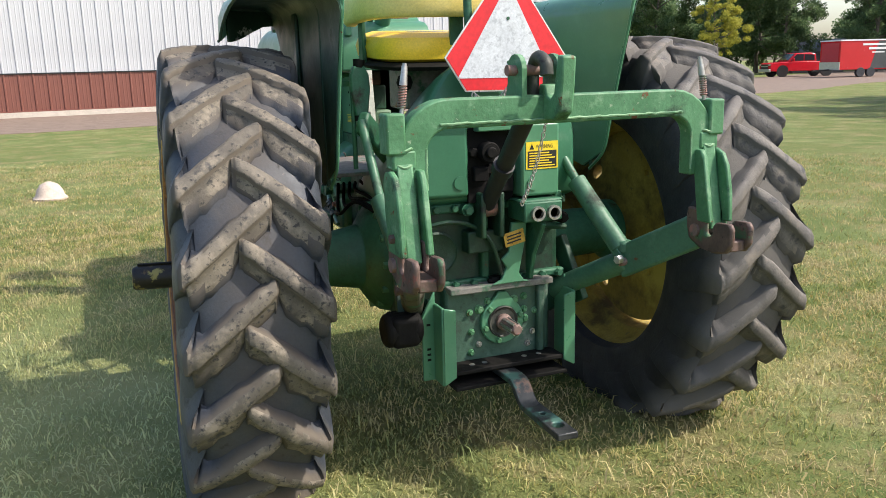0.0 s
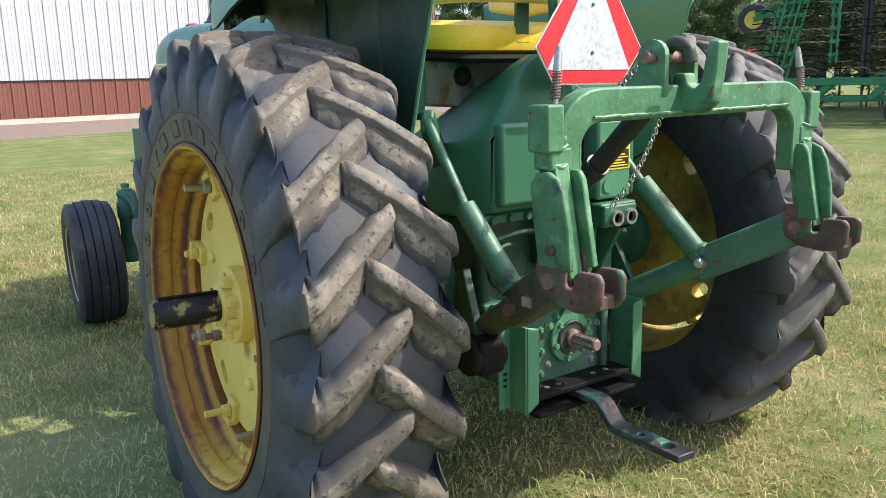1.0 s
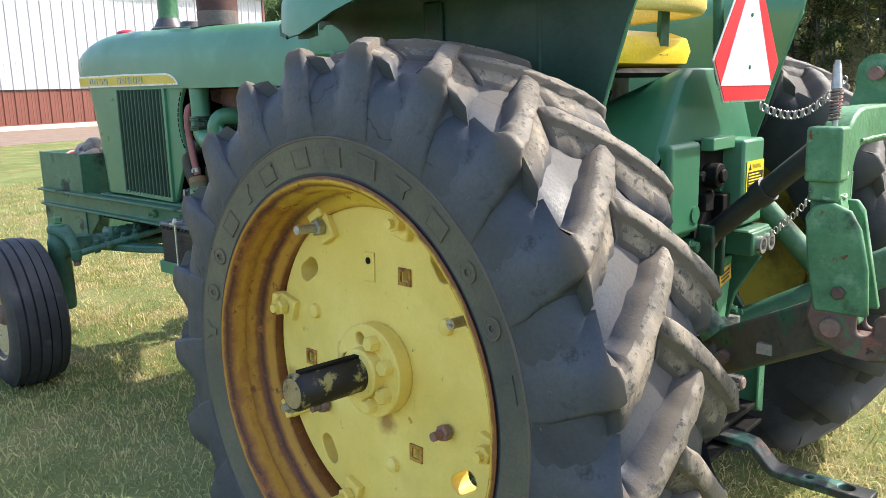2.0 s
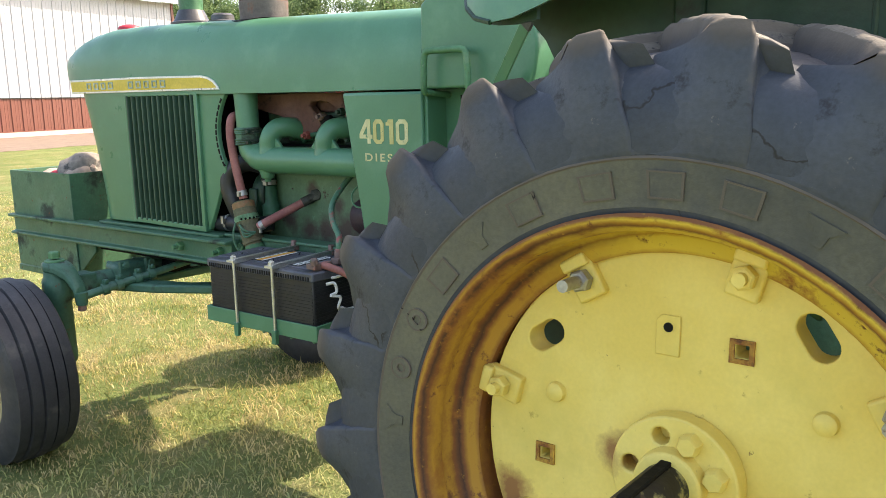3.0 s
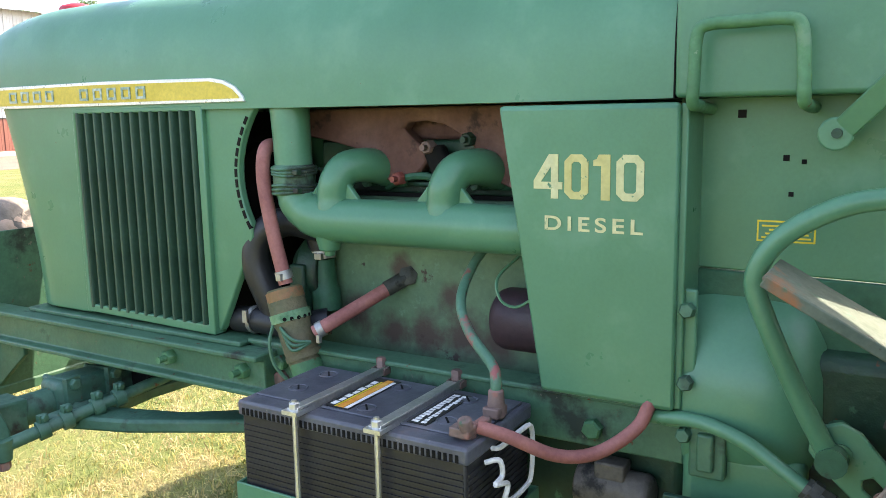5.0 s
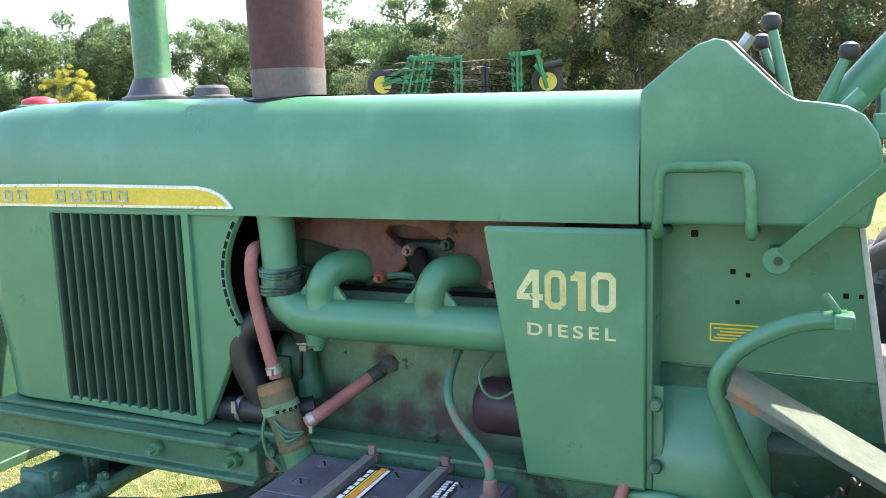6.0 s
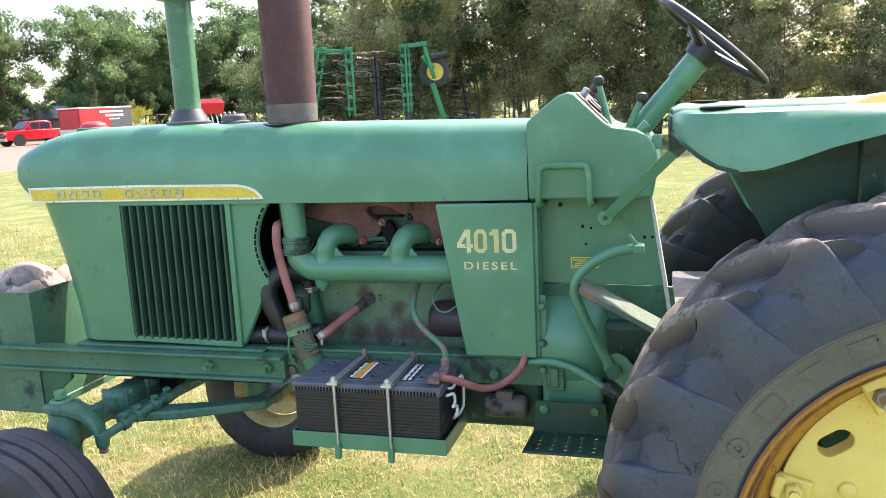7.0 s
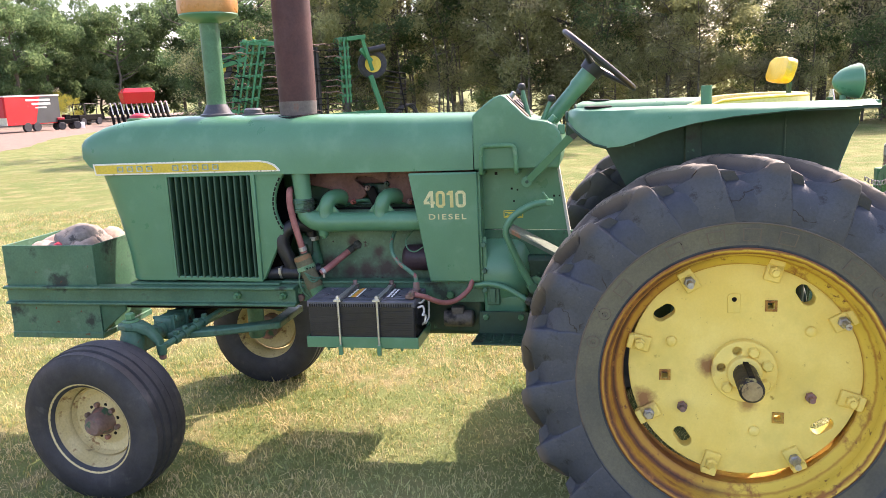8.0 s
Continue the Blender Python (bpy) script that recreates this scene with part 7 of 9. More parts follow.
for x, base, tip in ((-0.09, (0.86, 1.66), (0.895, 1.822)), (-0.05, (0.80, 1.66), (0.757, 1.762)), (0.09, (0.87, 1.66), (0.92, 1.80))):
    lv = part("lever", Shape().tube([(x, base[0], base[1]), (x, tip[0], tip[1])], [0.014, 0.009], 10), GREEN, tractor)
    part("lever_knob", Shape().lathe([(-0.018, 0.006), (-0.012, 0.016), (0, 0.020), (0.012, 0.016), (0.018, 0.006)], (x, tip[0], tip[1]), 'z', 16), BLACK, lv)
part("platform", Shape().box((-0.48, 0.05, 1.045), (0.48, 0.66, 1.06)), FLOORPLATE, tractor, "grey worn steel platform", 0.003)

part("lever_ball", Shape().lathe([(-0.03, 0.008), (-0.022, 0.022), (0, 0.030), (0.022, 0.022), (0.03, 0.008)], (-0.24, -0.20, 1.40), 'z', 18), SOOTSHADE, tractor, "oily black ball knob")
ctl = part("control_lever", Shape().loft([[(-0.395 - w_, y - 0.014, z), (-0.395 + w_, y - 0.014, z), (-0.395 + w_, y + 0.014, z), (-0.395 - w_, y + 0.014, z)] for y, z, w_ in ((-0.168, 1.270, 0.018), (-0.166, 1.300, 0.024), (-0.160, 1.380, 0.036), (-0.156, 1.430, 0.034), (-0.152, 1.462, 0.020))]), DARKGREEN, tractor, "dark green hydraulic control lever", 0.006)
part("lever_band", Shape().tube([(-0.395, -0.166, 1.290), (-0.395, -0.167, 1.270)], 0.026, 16), SOOTSHADE, ctl)
part("lever_top", Shape().tube([(-0.395, -0.152, 1.455), (-0.390, -0.150, 1.482)], [0.018, 0.022], 12), SOOTSHADE, ctl)
for x, z0, z1 in ((-0.425, 1.10, 1.42), (-0.370, 1.10, 1.30)):
    part("control_rod", Shape().tube([(x, -0.17, z0), (x + 0.006, -0.15, z1)], 0.009, 8), DARKGREEN if x < -0.4 else STEEL, ctl)

# ---- rear housing ----
def cover_ring(y, w, top, low):
    """One cross-section of the shroud: flat sides, sloping shoulders, flat top."""
    left = [(-w, low), (-w, top - 0.250), (-w + 0.014, top - 0.205), (-w + 0.090, top - 0.085), (-w + 0.130, top - 0.030), (-w + 0.175, top)]
    return [(x, y, z) for x, z in left + [(-x + 0.04, z) for x, z in reversed(left)]]


tank = Shape().loft([cover_ring(y, w, top, low) for y, w, top, low in ((-0.412, 0.285, 1.455, 1.00), (-0.405, 0.293, 1.464, 0.99), (-0.375, 0.300, 1.458, 0.98), (-0.34, 0.305, 1.444, 0.97), (-0.20, 0.310, 1.388, 0.96), (0.0, 0.310, 1.300, 0.95), (0.26, 0.310, 1.19, 0.94))])
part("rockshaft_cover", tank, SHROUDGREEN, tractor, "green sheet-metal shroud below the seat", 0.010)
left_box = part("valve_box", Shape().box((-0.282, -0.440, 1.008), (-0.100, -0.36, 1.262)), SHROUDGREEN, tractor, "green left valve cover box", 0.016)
part("cover_plug", Shape().lathe([(0, 0.024), (-0.004, 0.024), (-0.004, 0.018)], (-0.135, -0.441, 1.06), 'y', 18), SHROUDGREEN, left_box)
# Black sheet painting the shade in the gap between the boxes.
part("valve_recess", Shape().box((-0.098, -0.425, 0.985), (0.074, -0.413, 1.262)), SOOTSHADE, tractor, "black sheet for the shaded gap between the valve boxes")
part("recess_plate", Shape().box((-0.075, -0.462, 1.232), (0.072, -0.42, 1.268)), GREEN, tractor, "", 0.004)
part("recess_valve", Shape().tube([(-0.03, -0.425, 1.16), (-0.03, -0.468, 1.16)], 0.036, 18).tube([(-0.03, -0.468, 1.16), (-0.03, -0.480, 1.16)], 0.020, 12).box((-0.085, -0.45, 1.06), (-0.03, -0.42, 1.11)).box((0.01, -0.46, 1.02), (0.06, -0.42, 1.10)), SOOTSHADE, tractor, "", 0.004)
flange = part("housing_flange", Shape().box((-0.31, -0.392, 0.948), (0.31, -0.35, 0.982)).box((-0.31, -0.385, 0.672), (0.31, -0.35, 0.700)).box((-0.035, -0.392, 0.70), (-0.005, -0.355, 0.95)), DARKGREEN, tractor, "oily green cast housing flange", 0.008)
for k in range(9):
    for z in (0.965, 0.686):
        part("flange_bolt", Shape().hexagon((-0.28 + 0.07 * k, -0.390, z), (0, -1, 0), 0.014, 0.016), DARKGREEN, flange)
part("brake_line", Shape().tube(curve([(-0.30, -0.40, 0.90), (-0.18, -0.43, 0.925), (-0.08, -0.42, 0.90), (-0.02, -0.44, 0.84), (0.02, -0.44, 0.72)]), 0.008, 8), GRIMESHADE, tractor)
part("brake_line", Shape().tube(curve([(0.30, -0.40, 0.86), (0.20, -0.42, 0.88), (0.15, -0.43, 0.90)]), 0.012, 8), GRIMESHADE, tractor)
for sd in (-1, 1):
    ax = Shape().lathe([(0, 0.225), (sd * 0.09, 0.225), (sd * 0.12, 0.215), (sd * 0.15, 0.185), (sd * 0.19, 0.125), (sd * 0.30, 0.105), (sd * 0.50, 0.10), (sd * 0.52, 0.13), (sd * 0.56, 0.13)], (sd * 0.20, 0, AXLE_Z), 'x', 36)
    housing = part("axle_housing", ax, DARKGREEN, tractor, "oily dark green cast axle housing", 0.004)
    for k in range(12):
        a = k * math.pi / 6
        part("housing_bolt", Shape().hexagon((sd * 0.325, 0.197 * math.cos(a), AXLE_Z + 0.197 * math.sin(a)), (sd, 0, 0), 0.015, 0.022), CHIPPED, housing)
part("rear_housing", Shape().box((-0.30, -0.36, 0.52), (0.30, 0.30, 0.97)), GRIMESHADE, tractor, "", 0.03)

# ---- three-point hitch with quick coupler ----
def strip(path, half_in, half_y, y):
    """A flat bar bent in an upright plane across the tractor."""
    pts = [Vector((p[0], 0, p[1])) for p in path]
    rings = []
    for k, p in enumerate(pts):
        d = (pts[min(k + 1, len(pts) - 1)] - pts[max(k - 1, 0)]).normalized()
        nrm = Vector((-d.z, 0, d.x))
        rings.append([p + nrm * a * half_in + Vector((0, y + b * half_y, 0)) for a, b in ((-1, -1), (1, -1), (1, 1), (-1, 1))])
    return Shape().loft(rings)


arch_path = [(-0.478, 1.10), (-0.478, 1.20)] + [(-0.373 - 0.105 * math.cos(a), 1.220 + 0.105 * math.sin(a)) for a in np.linspace(0.15, math.pi / 2, 7)] \
    + [(0.373 + 0.105 * math.sin(a), 1.220 + 0.105 * math.cos(a)) for a in np.linspace(0, math.pi / 2 - 0.15, 7)] + [(0.478, 1.20), (0.478, 1.10)]
coupler = part("quick_coupler", strip(arch_path, 0.041, 0.028, -0.90), CHIPPED, tractor, "chipped green quick-coupler arch", 0.006)
bead = [(x, -0.930 + 0.002 * noise.noise((x * 60, 0, 3)), 1.297 + 0.004 * noise.noise((x * 45, 2, 0))) for x in np.linspace(-0.40, 0.40, 90)]
part("weld_bead", Shape().tube(bead, 0.004, 6), PALECHIP, coupler)
for sd in (-1, 1):
    bead = [(sd * (0.441 + 0.003 * noise.noise((z * 60, 0, sd))), -0.926, z) for z in np.linspace(1.12, 1.235, 30)]
    part("weld_bead", Shape().tube(bead, 0.004, 6), PALECHIP, coupler)
HOOKSTEEL = surf("brown_worn_hook_steel", (0.085, 0.056, 0.046), (0.150, 0.095, 0.078), 11.0, (0.5, 0.7), 0.2, 0.4, 80, [((0.06, 0.15, 0.075), 8, 0.56, 0.62, 0.7), ((0.24, 0.085, 0.065), 19, 0.60, 0.68, 0.8), ((0.03, 0.025, 0.022), 26, 0.60, 0.68, 0.8)])
LINKGRIME = surf("brown_grimed_green_link", (0.060, 0.060, 0.040), (0.10, 0.085, 0.060), 9.0, (0.5, 0.75), 0.1, 0.3, 80, [((0.035, 0.11, 0.055), 10, 0.52, 0.60, 0.6), ((0.03, 0.025, 0.02), 17, 0.60, 0.68, 0.8)])
for sd in (-1, 1):
    x = sd * 0.505
    lean = lambda pts: [(y - 0.20 * max(0.0, 1.21 - z), z) for y, z in pts]  # the legs slope back towards the hooks
    leg = part("coupler_leg", Shape().box((x - 0.004 * sd, -0.938, 1.222), (x + sd * 0.050, -0.868, 1.332)).box((x - 0.034, -0.932, 1.180), (x + 0.034, -0.872, 1.232))
               .plate([lean([(-0.930, 1.20), (-0.872, 1.20), (-0.868, 0.93), (-0.930, 0.93)])], 'x', x - 0.022, x + 0.022), CHIPPED, coupler, "", 0.006)
    wide_plate = lean([(-0.955, 0.955), (-0.968, 1.05), (-0.966, 1.130), (-0.952, 1.166), (-0.922, 1.180), (-0.884, 1.174), (-0.862, 1.150), (-0.852, 1.06), (-0.850, 0.955)])
    slim_plate = lean([(-0.955, 0.955), (-0.955, 1.160), (-0.945, 1.180), (-0.920, 1.180), (-0.905, 1.158), (-0.895, 0.955)])
    for outline_, dx in ((wide_plate, sd * 0.036 - 0.010), (slim_plate, -sd * 0.040 - 0.008)):
        part("latch_plate", Shape().plate([outline_], 'x', x + dx, x + dx + 0.018), CHIPPED, leg, "chipped green latch plate", 0.005)
    part("plate_bolt", Shape().hexagon((x + sd * 0.044, -0.950, 1.00), (sd, 0, 0), 0.014, 0.014), HOOKSTEEL, leg)
    for z in (1.19, 1.235):
        part("weld_bead", Shape().tube([(x + 0.034 * math.cos(a) * 1.02, -0.902 + 0.033 * math.sin(a), z + 0.003 * math.sin(5 * a)) for a in np.linspace(math.pi, 2 * math.pi, 14)], 0.004, 6), PALECHIP, leg)
    part("latch_rod", Shape().tube([(x - sd * 0.005, -0.905, 1.33), (x - sd * 0.022, -0.897, 1.462)], 0.006, 10).tube([(x - sd * 0.014, -0.901, 1.405), (x - sd * 0.021, -0.897, 1.455)], [0.011, 0.008], 10), STEEL, leg)
    coil = [(x - sd * (0.005 + 0.008 * a / 56) + 0.010 * math.cos(a), -0.903 + 0.010 * math.sin(a), 1.342 + 0.062 * a / 56) for a in np.arange(0, 56, 0.45)]
    part("latch_spring", Shape().tube(coil, 0.0024, 5), WORNSTEEL, leg)
    jaw = [(-1.000 + 0.015 * math.cos(t), 0.930 + 0.015 * math.sin(t)) for t in np.linspace(0, -math.pi, 9)]
    claw = [(-0.895, 0.995), (-0.886, 0.94), (-0.905, 0.893), (-0.955, 0.870), (-1.030, 0.864), (-1.078, 0.874), (-1.100, 0.900), (-1.102, 0.952), (-1.090, 0.966), (-1.030, 0.963), (-1.016, 0.950)] + jaw[::-1] + [(-0.985, 0.955), (-0.984, 0.990)]
    for dx in (-0.044, 0.026):
        part("hook", Shape().plate([claw], 'x', x + dx, x + dx + 0.018), HOOKSTEEL, coupler, "brown worn steel hook", 0.007)
    part("hook_web", Shape().box((x - 0.027, -1.082, 0.876), (x + 0.027, -0.905, 0.910)), HOOKSTEEL, coupler, "", 0.005)
    link = part("lower_link", Shape().tube([(sd * 0.24, -0.20, 0.535), (sd * 0.40, -0.66, 0.775)], [0.036, 0.042], 14).bar((sd * 0.39, -0.63, 0.76), (sd * 0.50, -0.93, 0.925), 0.050, 0.110).tube([(sd * 0.392, -0.65, 0.80), (sd * 0.392, -0.65, 0.845)], 0.030, 12), LINKGRIME if sd < 0 else DIRTYGREEN, tractor, "grimy brown-green lower lift link" if sd < 0 else "green lower lift link", 0.010)
    part("link_pin", Shape().tube([(sd * 0.452, -0.94, 0.925), (sd * 0.560, -0.94, 0.925)], 0.020, 12), WORNSTEEL, link)
    part("link_pin", Shape().tube([(sd * 0.36, -0.67, 0.775), (sd * 0.46, -0.67, 0.775)], 0.016, 10), WORNSTEEL, link)
    part("link_clip", Shape().box((sd * 0.455, -0.80, 0.815), (sd * 0.485, -0.765, 0.84)), ZINC, link)
    high, joint, low = ((0.275, -0.33, 1.205), (0.318, -0.47, 1.02), (0.385, -0.64, 0.815)) if sd > 0 else ((0.425, -0.265, 1.275), (0.428, -0.47, 1.005), (0.400, -0.63, 0.815))
    high, joint, low = (Vector((sd * p[0], p[1], p[2])) for p in (high, joint, low))
    lift = part("lift_link", Shape().tube([high, joint], 0.016, 12).tube([joint.lerp(high, 0.10), low], [0.034, 0.036], 14).bar((sd * 0.372, -0.61, 0.84), (sd * 0.395, -0.665, 0.77), 0.06, 0.03), DIRTYGREEN, tractor, "green lift link with steel screw", 0.003)
    part("link_bolt", Shape().hexagon((sd * 0.36, -0.675, 0.785), (-sd, -0.3, 0), 0.016, 0.02), ZINC, lift)
    part("rockshaft_arm", Shape().bar((sd * 0.24, -0.08, 1.10), tuple(high), 0.04, 0.08), DARKGREEN, tractor, "", 0.01)
    if sd < 0:
        part("sway_block", Shape().box((-0.415, -0.50, 0.515), (-0.315, -0.38, 0.625)).tube([(-0.435, -0.44, 0.57), (-0.30, -0.44, 0.57)], 0.06, 16), SOOTSHADE, tractor, "", 0.02)
    part("stay_bar", Shape().bar((sd * 0.36, -0.42, 0.57), (sd * 0.33, -0.30, 0.80), 0.03, 0.07), GRIMESHADE, tractor, "", 0.006)
# upper hook on the arch
uh = [(-0.985, 1.295), (-1.02, 1.32), (-1.03, 1.40), (-1.035, 1.470), (-1.005, 1.475), (-0.995, 1.42), (-0.985, 1.372), (-0.965, 1.355), (-0.945, 1.365), (-0.935, 1.395), (-0.900, 1.395), (-0.89, 1.295)]
top_hook = part("upper_hook", Shape().plate([uh], 'x', -0.082, -0.038), CHIPPED, coupler, "worn green upper hook", 0.006)
ear = [(-0.93, 1.34), (-0.93, 1.44)] + [(-0.885 + 0.045 * math.cos(a), 1.44 + 0.04 * math.sin(a)) for a in np.linspace(math.pi, 0, 9)] + [(-0.84, 1.40), (-0.82, 1.34)]
for x in (-0.150, -0.035):
    part("clevis_plate", Shape().plate([ear], 'x', x, x + 0.015), CHIPPED, top_hook, "", 0.004)
part("clevis_pin", Shape().tube([(-0.175, -0.885, 1.435), (-0.005, -0.885, 1.435)], 0.016, 12), WORNSTEEL, top_hook)
part("link_end", Shape().tube(curve([(-0.085, -0.87, 1.36), (-0.085, -0.875, 1.44), (-0.085, -0.905, 1.470), (-0.085, -0.945, 1.455), (-0.085, -0.955, 1.42)]), 0.019, 12), GRIMESTEEL, top_hook)
tl = part("top_link", Shape().tube([(-0.03, -0.43, 0.975), (-0.07, -0.84, 1.34)], 0.030, 14).tube([(-0.045, -0.58, 1.11), (-0.05, -0.61, 1.135)], 0.037, 14), BLACK, tractor, "black tubular top link")
part("link_eye", Shape().tube([(-0.06, -0.42, 0.965), (0.01, -0.42, 0.965)], 0.035, 14), WORNSTEEL, tl)
for a, b in (((-0.01, -0.86, 1.40), (0.02, -0.60, 1.00)), ((-0.10, -0.80, 1.42), (-0.16, -0.62, 1.36))):
    s = Shape()
    a, b = Vector(a), Vector(b)
    for k in range(24):
        c = a.lerp(b, k / 23) - Vector((0, 0, 0.05 * math.sin(math.pi * k / 23)))
        t = [c + (Vector((0.006 * math.cos(u), 0, 0.010 * math.sin(u))) if k % 2 else Vector((0, 0.006 * math.cos(u), 0.010 * math.sin(u)))) for u in np.linspace(0, 2 * math.pi, 9)]
        s.tube(t, 0.0022, 5, False)
    part("pin_chain", s, STEEL, tractor, "short steel chain")

# ---- slow-moving sign ----
sign = part("warning_triangle", Shape().plate([[(-0.212, 1.478), (-0.140, 1.368), (0.148, 1.364), (0.238, 1.474), (0.040, 1.752), (-0.002, 1.753)]], 'y', -0.512, -0.508), SILVER, tractor, "red-edged grey triangle sign with pale border", 0.001)
part("red_border", Shape().plate([[(-0.205, 1.478), (-0.136, 1.373), (0.144, 1.369), (0.231, 1.474), (0.037, 1.747), (0.001, 1.748)]], 'y', -0.5140, -0.5121), SIGNRED, sign)
part("grey_field", Shape().plate([[(-0.168, 1.412), (0.180, 1.409), (0.022, 1.705), (0.012, 1.705)]], 'y', -0.5158, -0.5141), SIGNGREY, sign)
for z in (1.46, 1.60):
    part("sign_rivet", Shape().lathe([(0, 0.006), (-0.003, 0.005)], (0.015, -0.5158, z), 'y', 10), DARKGREEN, sign)
part("sign_post", Shape().tube(curve([(-0.11, -0.47, 1.72), (-0.11, -0.475, 1.60), (-0.10, -0.48, 1.45), (-0.06, -0.49, 1.40), (0.02, -0.495, 1.40)]), 0.014, 10), DARKGREEN, tractor, "dark green bent sign post")

# ---- valve boxes, couplers, housing and power take-off ----
box2 = part("valve_box", Shape().box((0.075, -0.49, 1.000), (0.225, -0.36, 1.255)), GREEN, tractor, "green valve cover box with yellow warning sticker", 0.010)
part("cover_plug", Shape().lathe([(0, 0.024), (-0.004, 0.024), (-0.004, 0.018)], (0.120, -0.491, 1.045), 'y', 18), GREEN, box2)
wst = part("warning_sticker", Shape().box((0.092, -0.4925, 1.095), (0.217, -0.4908, 1.190)), STICKER, box2, "yellow and black WARNING sticker", 0.0)
part("sticker_field", Shape().box((0.098, -0.4933, 1.100), (0.211, -0.4922, 1.158)), INK, wst)
part("word", lettering("WARNING", (0.130, -0.4930, 1.166), (1, 0, 0), (0, 0, 1), 0.066, 0.014, 0.0), INK, wst)
part("hazard_mark", Shape().plate([[(0.105, 1.164), (0.123, 1.164), (0.114, 1.182)]], 'y', -0.4936, -0.4922), INK, wst)
for k in range(6):
    part("text_bar", Shape().box((0.104, -0.4940, 1.1045 + 0.0088 * k), (0.205 - 0.012 * (k % 3), -0.4931, 1.1085 + 0.0088 * k)), STICKER, wst)
cp = part("hydraulic_coupler", Shape().box((0.065, -0.53, 0.915), (0.215, -0.40, 0.985)).box((0.060, -0.52, 0.980), (0.222, -0.41, 0.992)), DARKGREEN, tractor, "hydraulic coupler block with two steel sockets", 0.006)
for x in (0.115, 0.178):
    part("socket", Shape().lathe([(0, 0.026), (-0.014, 0.026), (-0.014, 0.018), (0.012, 0.016)], (x, -0.53, 0.945), 'y', 20), STEEL, cp)
bracket = part("coupler_bracket", Shape().plate([[(0.055, 0.905), (0.115, 0.905), (0.112, 0.85), (0.085, 0.72), (0.105, 0.690), (0.135, 0.684), (-0.02, 0.684), (0.015, 0.70), (0.035, 0.745), (0.015, 0.775), (0.045, 0.80)]], 'y', -0.45, -0.435), GREEN, tractor, "bright green coupler bracket", 0.004)
part("bracket_rib", Shape().plate([[(-0.53, 0.905), (-0.44, 0.925), (-0.40, 0.905), (-0.40, 0.684), (-0.43, 0.684), (-0.455, 0.78)]], 'x', 0.135, 0.152), DARKGREEN, bracket, "", 0.004)
s2 = part("data_sticker", Shape().box((0.025, -0.4530, 0.825), (0.105, -0.4510, 0.875), pose(0, 0, 0, 0, -12)), OLDSTICKER, tractor, "small faded yellow sticker")
for k in range(3):
    part("text_bar", Shape().box((0.035, -0.4540, 0.835 + 0.012 * k), (0.092, -0.4528, 0.840 + 0.012 * k), pose(0, 0, 0, 0, -12)), INK, s2)
part("housing_cap", Shape().lathe([(0, 0.078), (-0.012, 0.078), (-0.016, 0.070), (-0.010, 0.060), (-0.010, 0.01)], (-0.20, -0.36, 0.805), 'y', 32), GRIMESHADE, tractor)
part("top_link_bracket", Shape().box((-0.07, -0.47, 0.86), (-0.05, -0.34, 1.02)).box((0.0, -0.47, 0.86), (0.02, -0.34, 1.02)).box((-0.10, -0.42, 0.80), (0.04, -0.34, 0.88)), GRIMESHADE, tractor, "", 0.006)
for k, (x, z) in enumerate(((-0.10, 0.96), (-0.02, 1.10), (0.04, 1.12), (-0.08, 1.16), (0.25, 0.99), (0.28, 0.90))):
    part("valve_fitting", Shape().tube([(x, -0.34, z), (x, -0.42, z)], 0.022, 12).hexagon((x, -0.42, z), (0, -1, 0), 0.018, 0.02), SOOTSHADE if k % 2 else DARKGREEN, tractor)
for k in range(5):
    x = -0.36 + 0.025 * k
    part("control_cable", Shape().tube(curve([(x, 0.35, 0.98), (x - 0.04, 0.20, 0.88 + 0.03 * k), (x - 0.02, 0.02, 0.95), (x + 0.05, -0.15, 0.90 - 0.02 * k)]), 0.007, 8), SOOTSHADE, tractor)
# power take-off gearbox
CASEGREEN = surf("worn_grey_green_gearcase", (0.030, 0.075, 0.050), (0.055, 0.115, 0.078), 8.0, (0.45, 0.7), 0, 0.35, 70, [((0.13, 0.16, 0.125), 12, 0.57, 0.68, 0.8), ((0.018, 0.022, 0.018), 9, 0.56, 0.66, 0.6), (RUST, 28, 0.66, 0.71, 0.85)])
pto = part("take_off_gearbox", Shape().box((-0.185, -0.40, 0.375), (0.235, -0.20, 0.675)), CASEGREEN, tractor, "grimy green power take-off gearbox", 0.012)
part("case_top", Shape().box((-0.18, -0.44, 0.660), (0.23, -0.36, 0.684)), surf("dust_caked_case_top", (0.14, 0.135, 0.12), (0.22, 0.205, 0.185), 10, (0.7, 0.9), 0, 0.4, 80, [((0.04, 0.11, 0.06), 12, 0.55, 0.65, 0.7)]), pto, "", 0.004)
fc = (0.032, 0.535)
hood_ = [(fc[0] + 0.086 * math.cos(a), fc[1] + 0.086 * math.sin(a)) for a in np.linspace(radians(125), radians(415), 26)] + [(fc[0] + 0.016, fc[1] + 0.112), (fc[0] - 0.016, fc[1] + 0.112)]
part("bearing_flange", Shape().plate([hood_, circle(fc[0], fc[1], 0.056, 32)], 'y', -0.418, -0.398), GREEN, pto, "", 0.004)
part("seal_ring", Shape().lathe([(-0.022, 0.060), (-0.028, 0.056), (-0.022, 0.048), (-0.006, 0.044), (-0.006, 0.028)], (fc[0], -0.40, fc[1]), 'y', 32), GRIMESTEEL, pto)
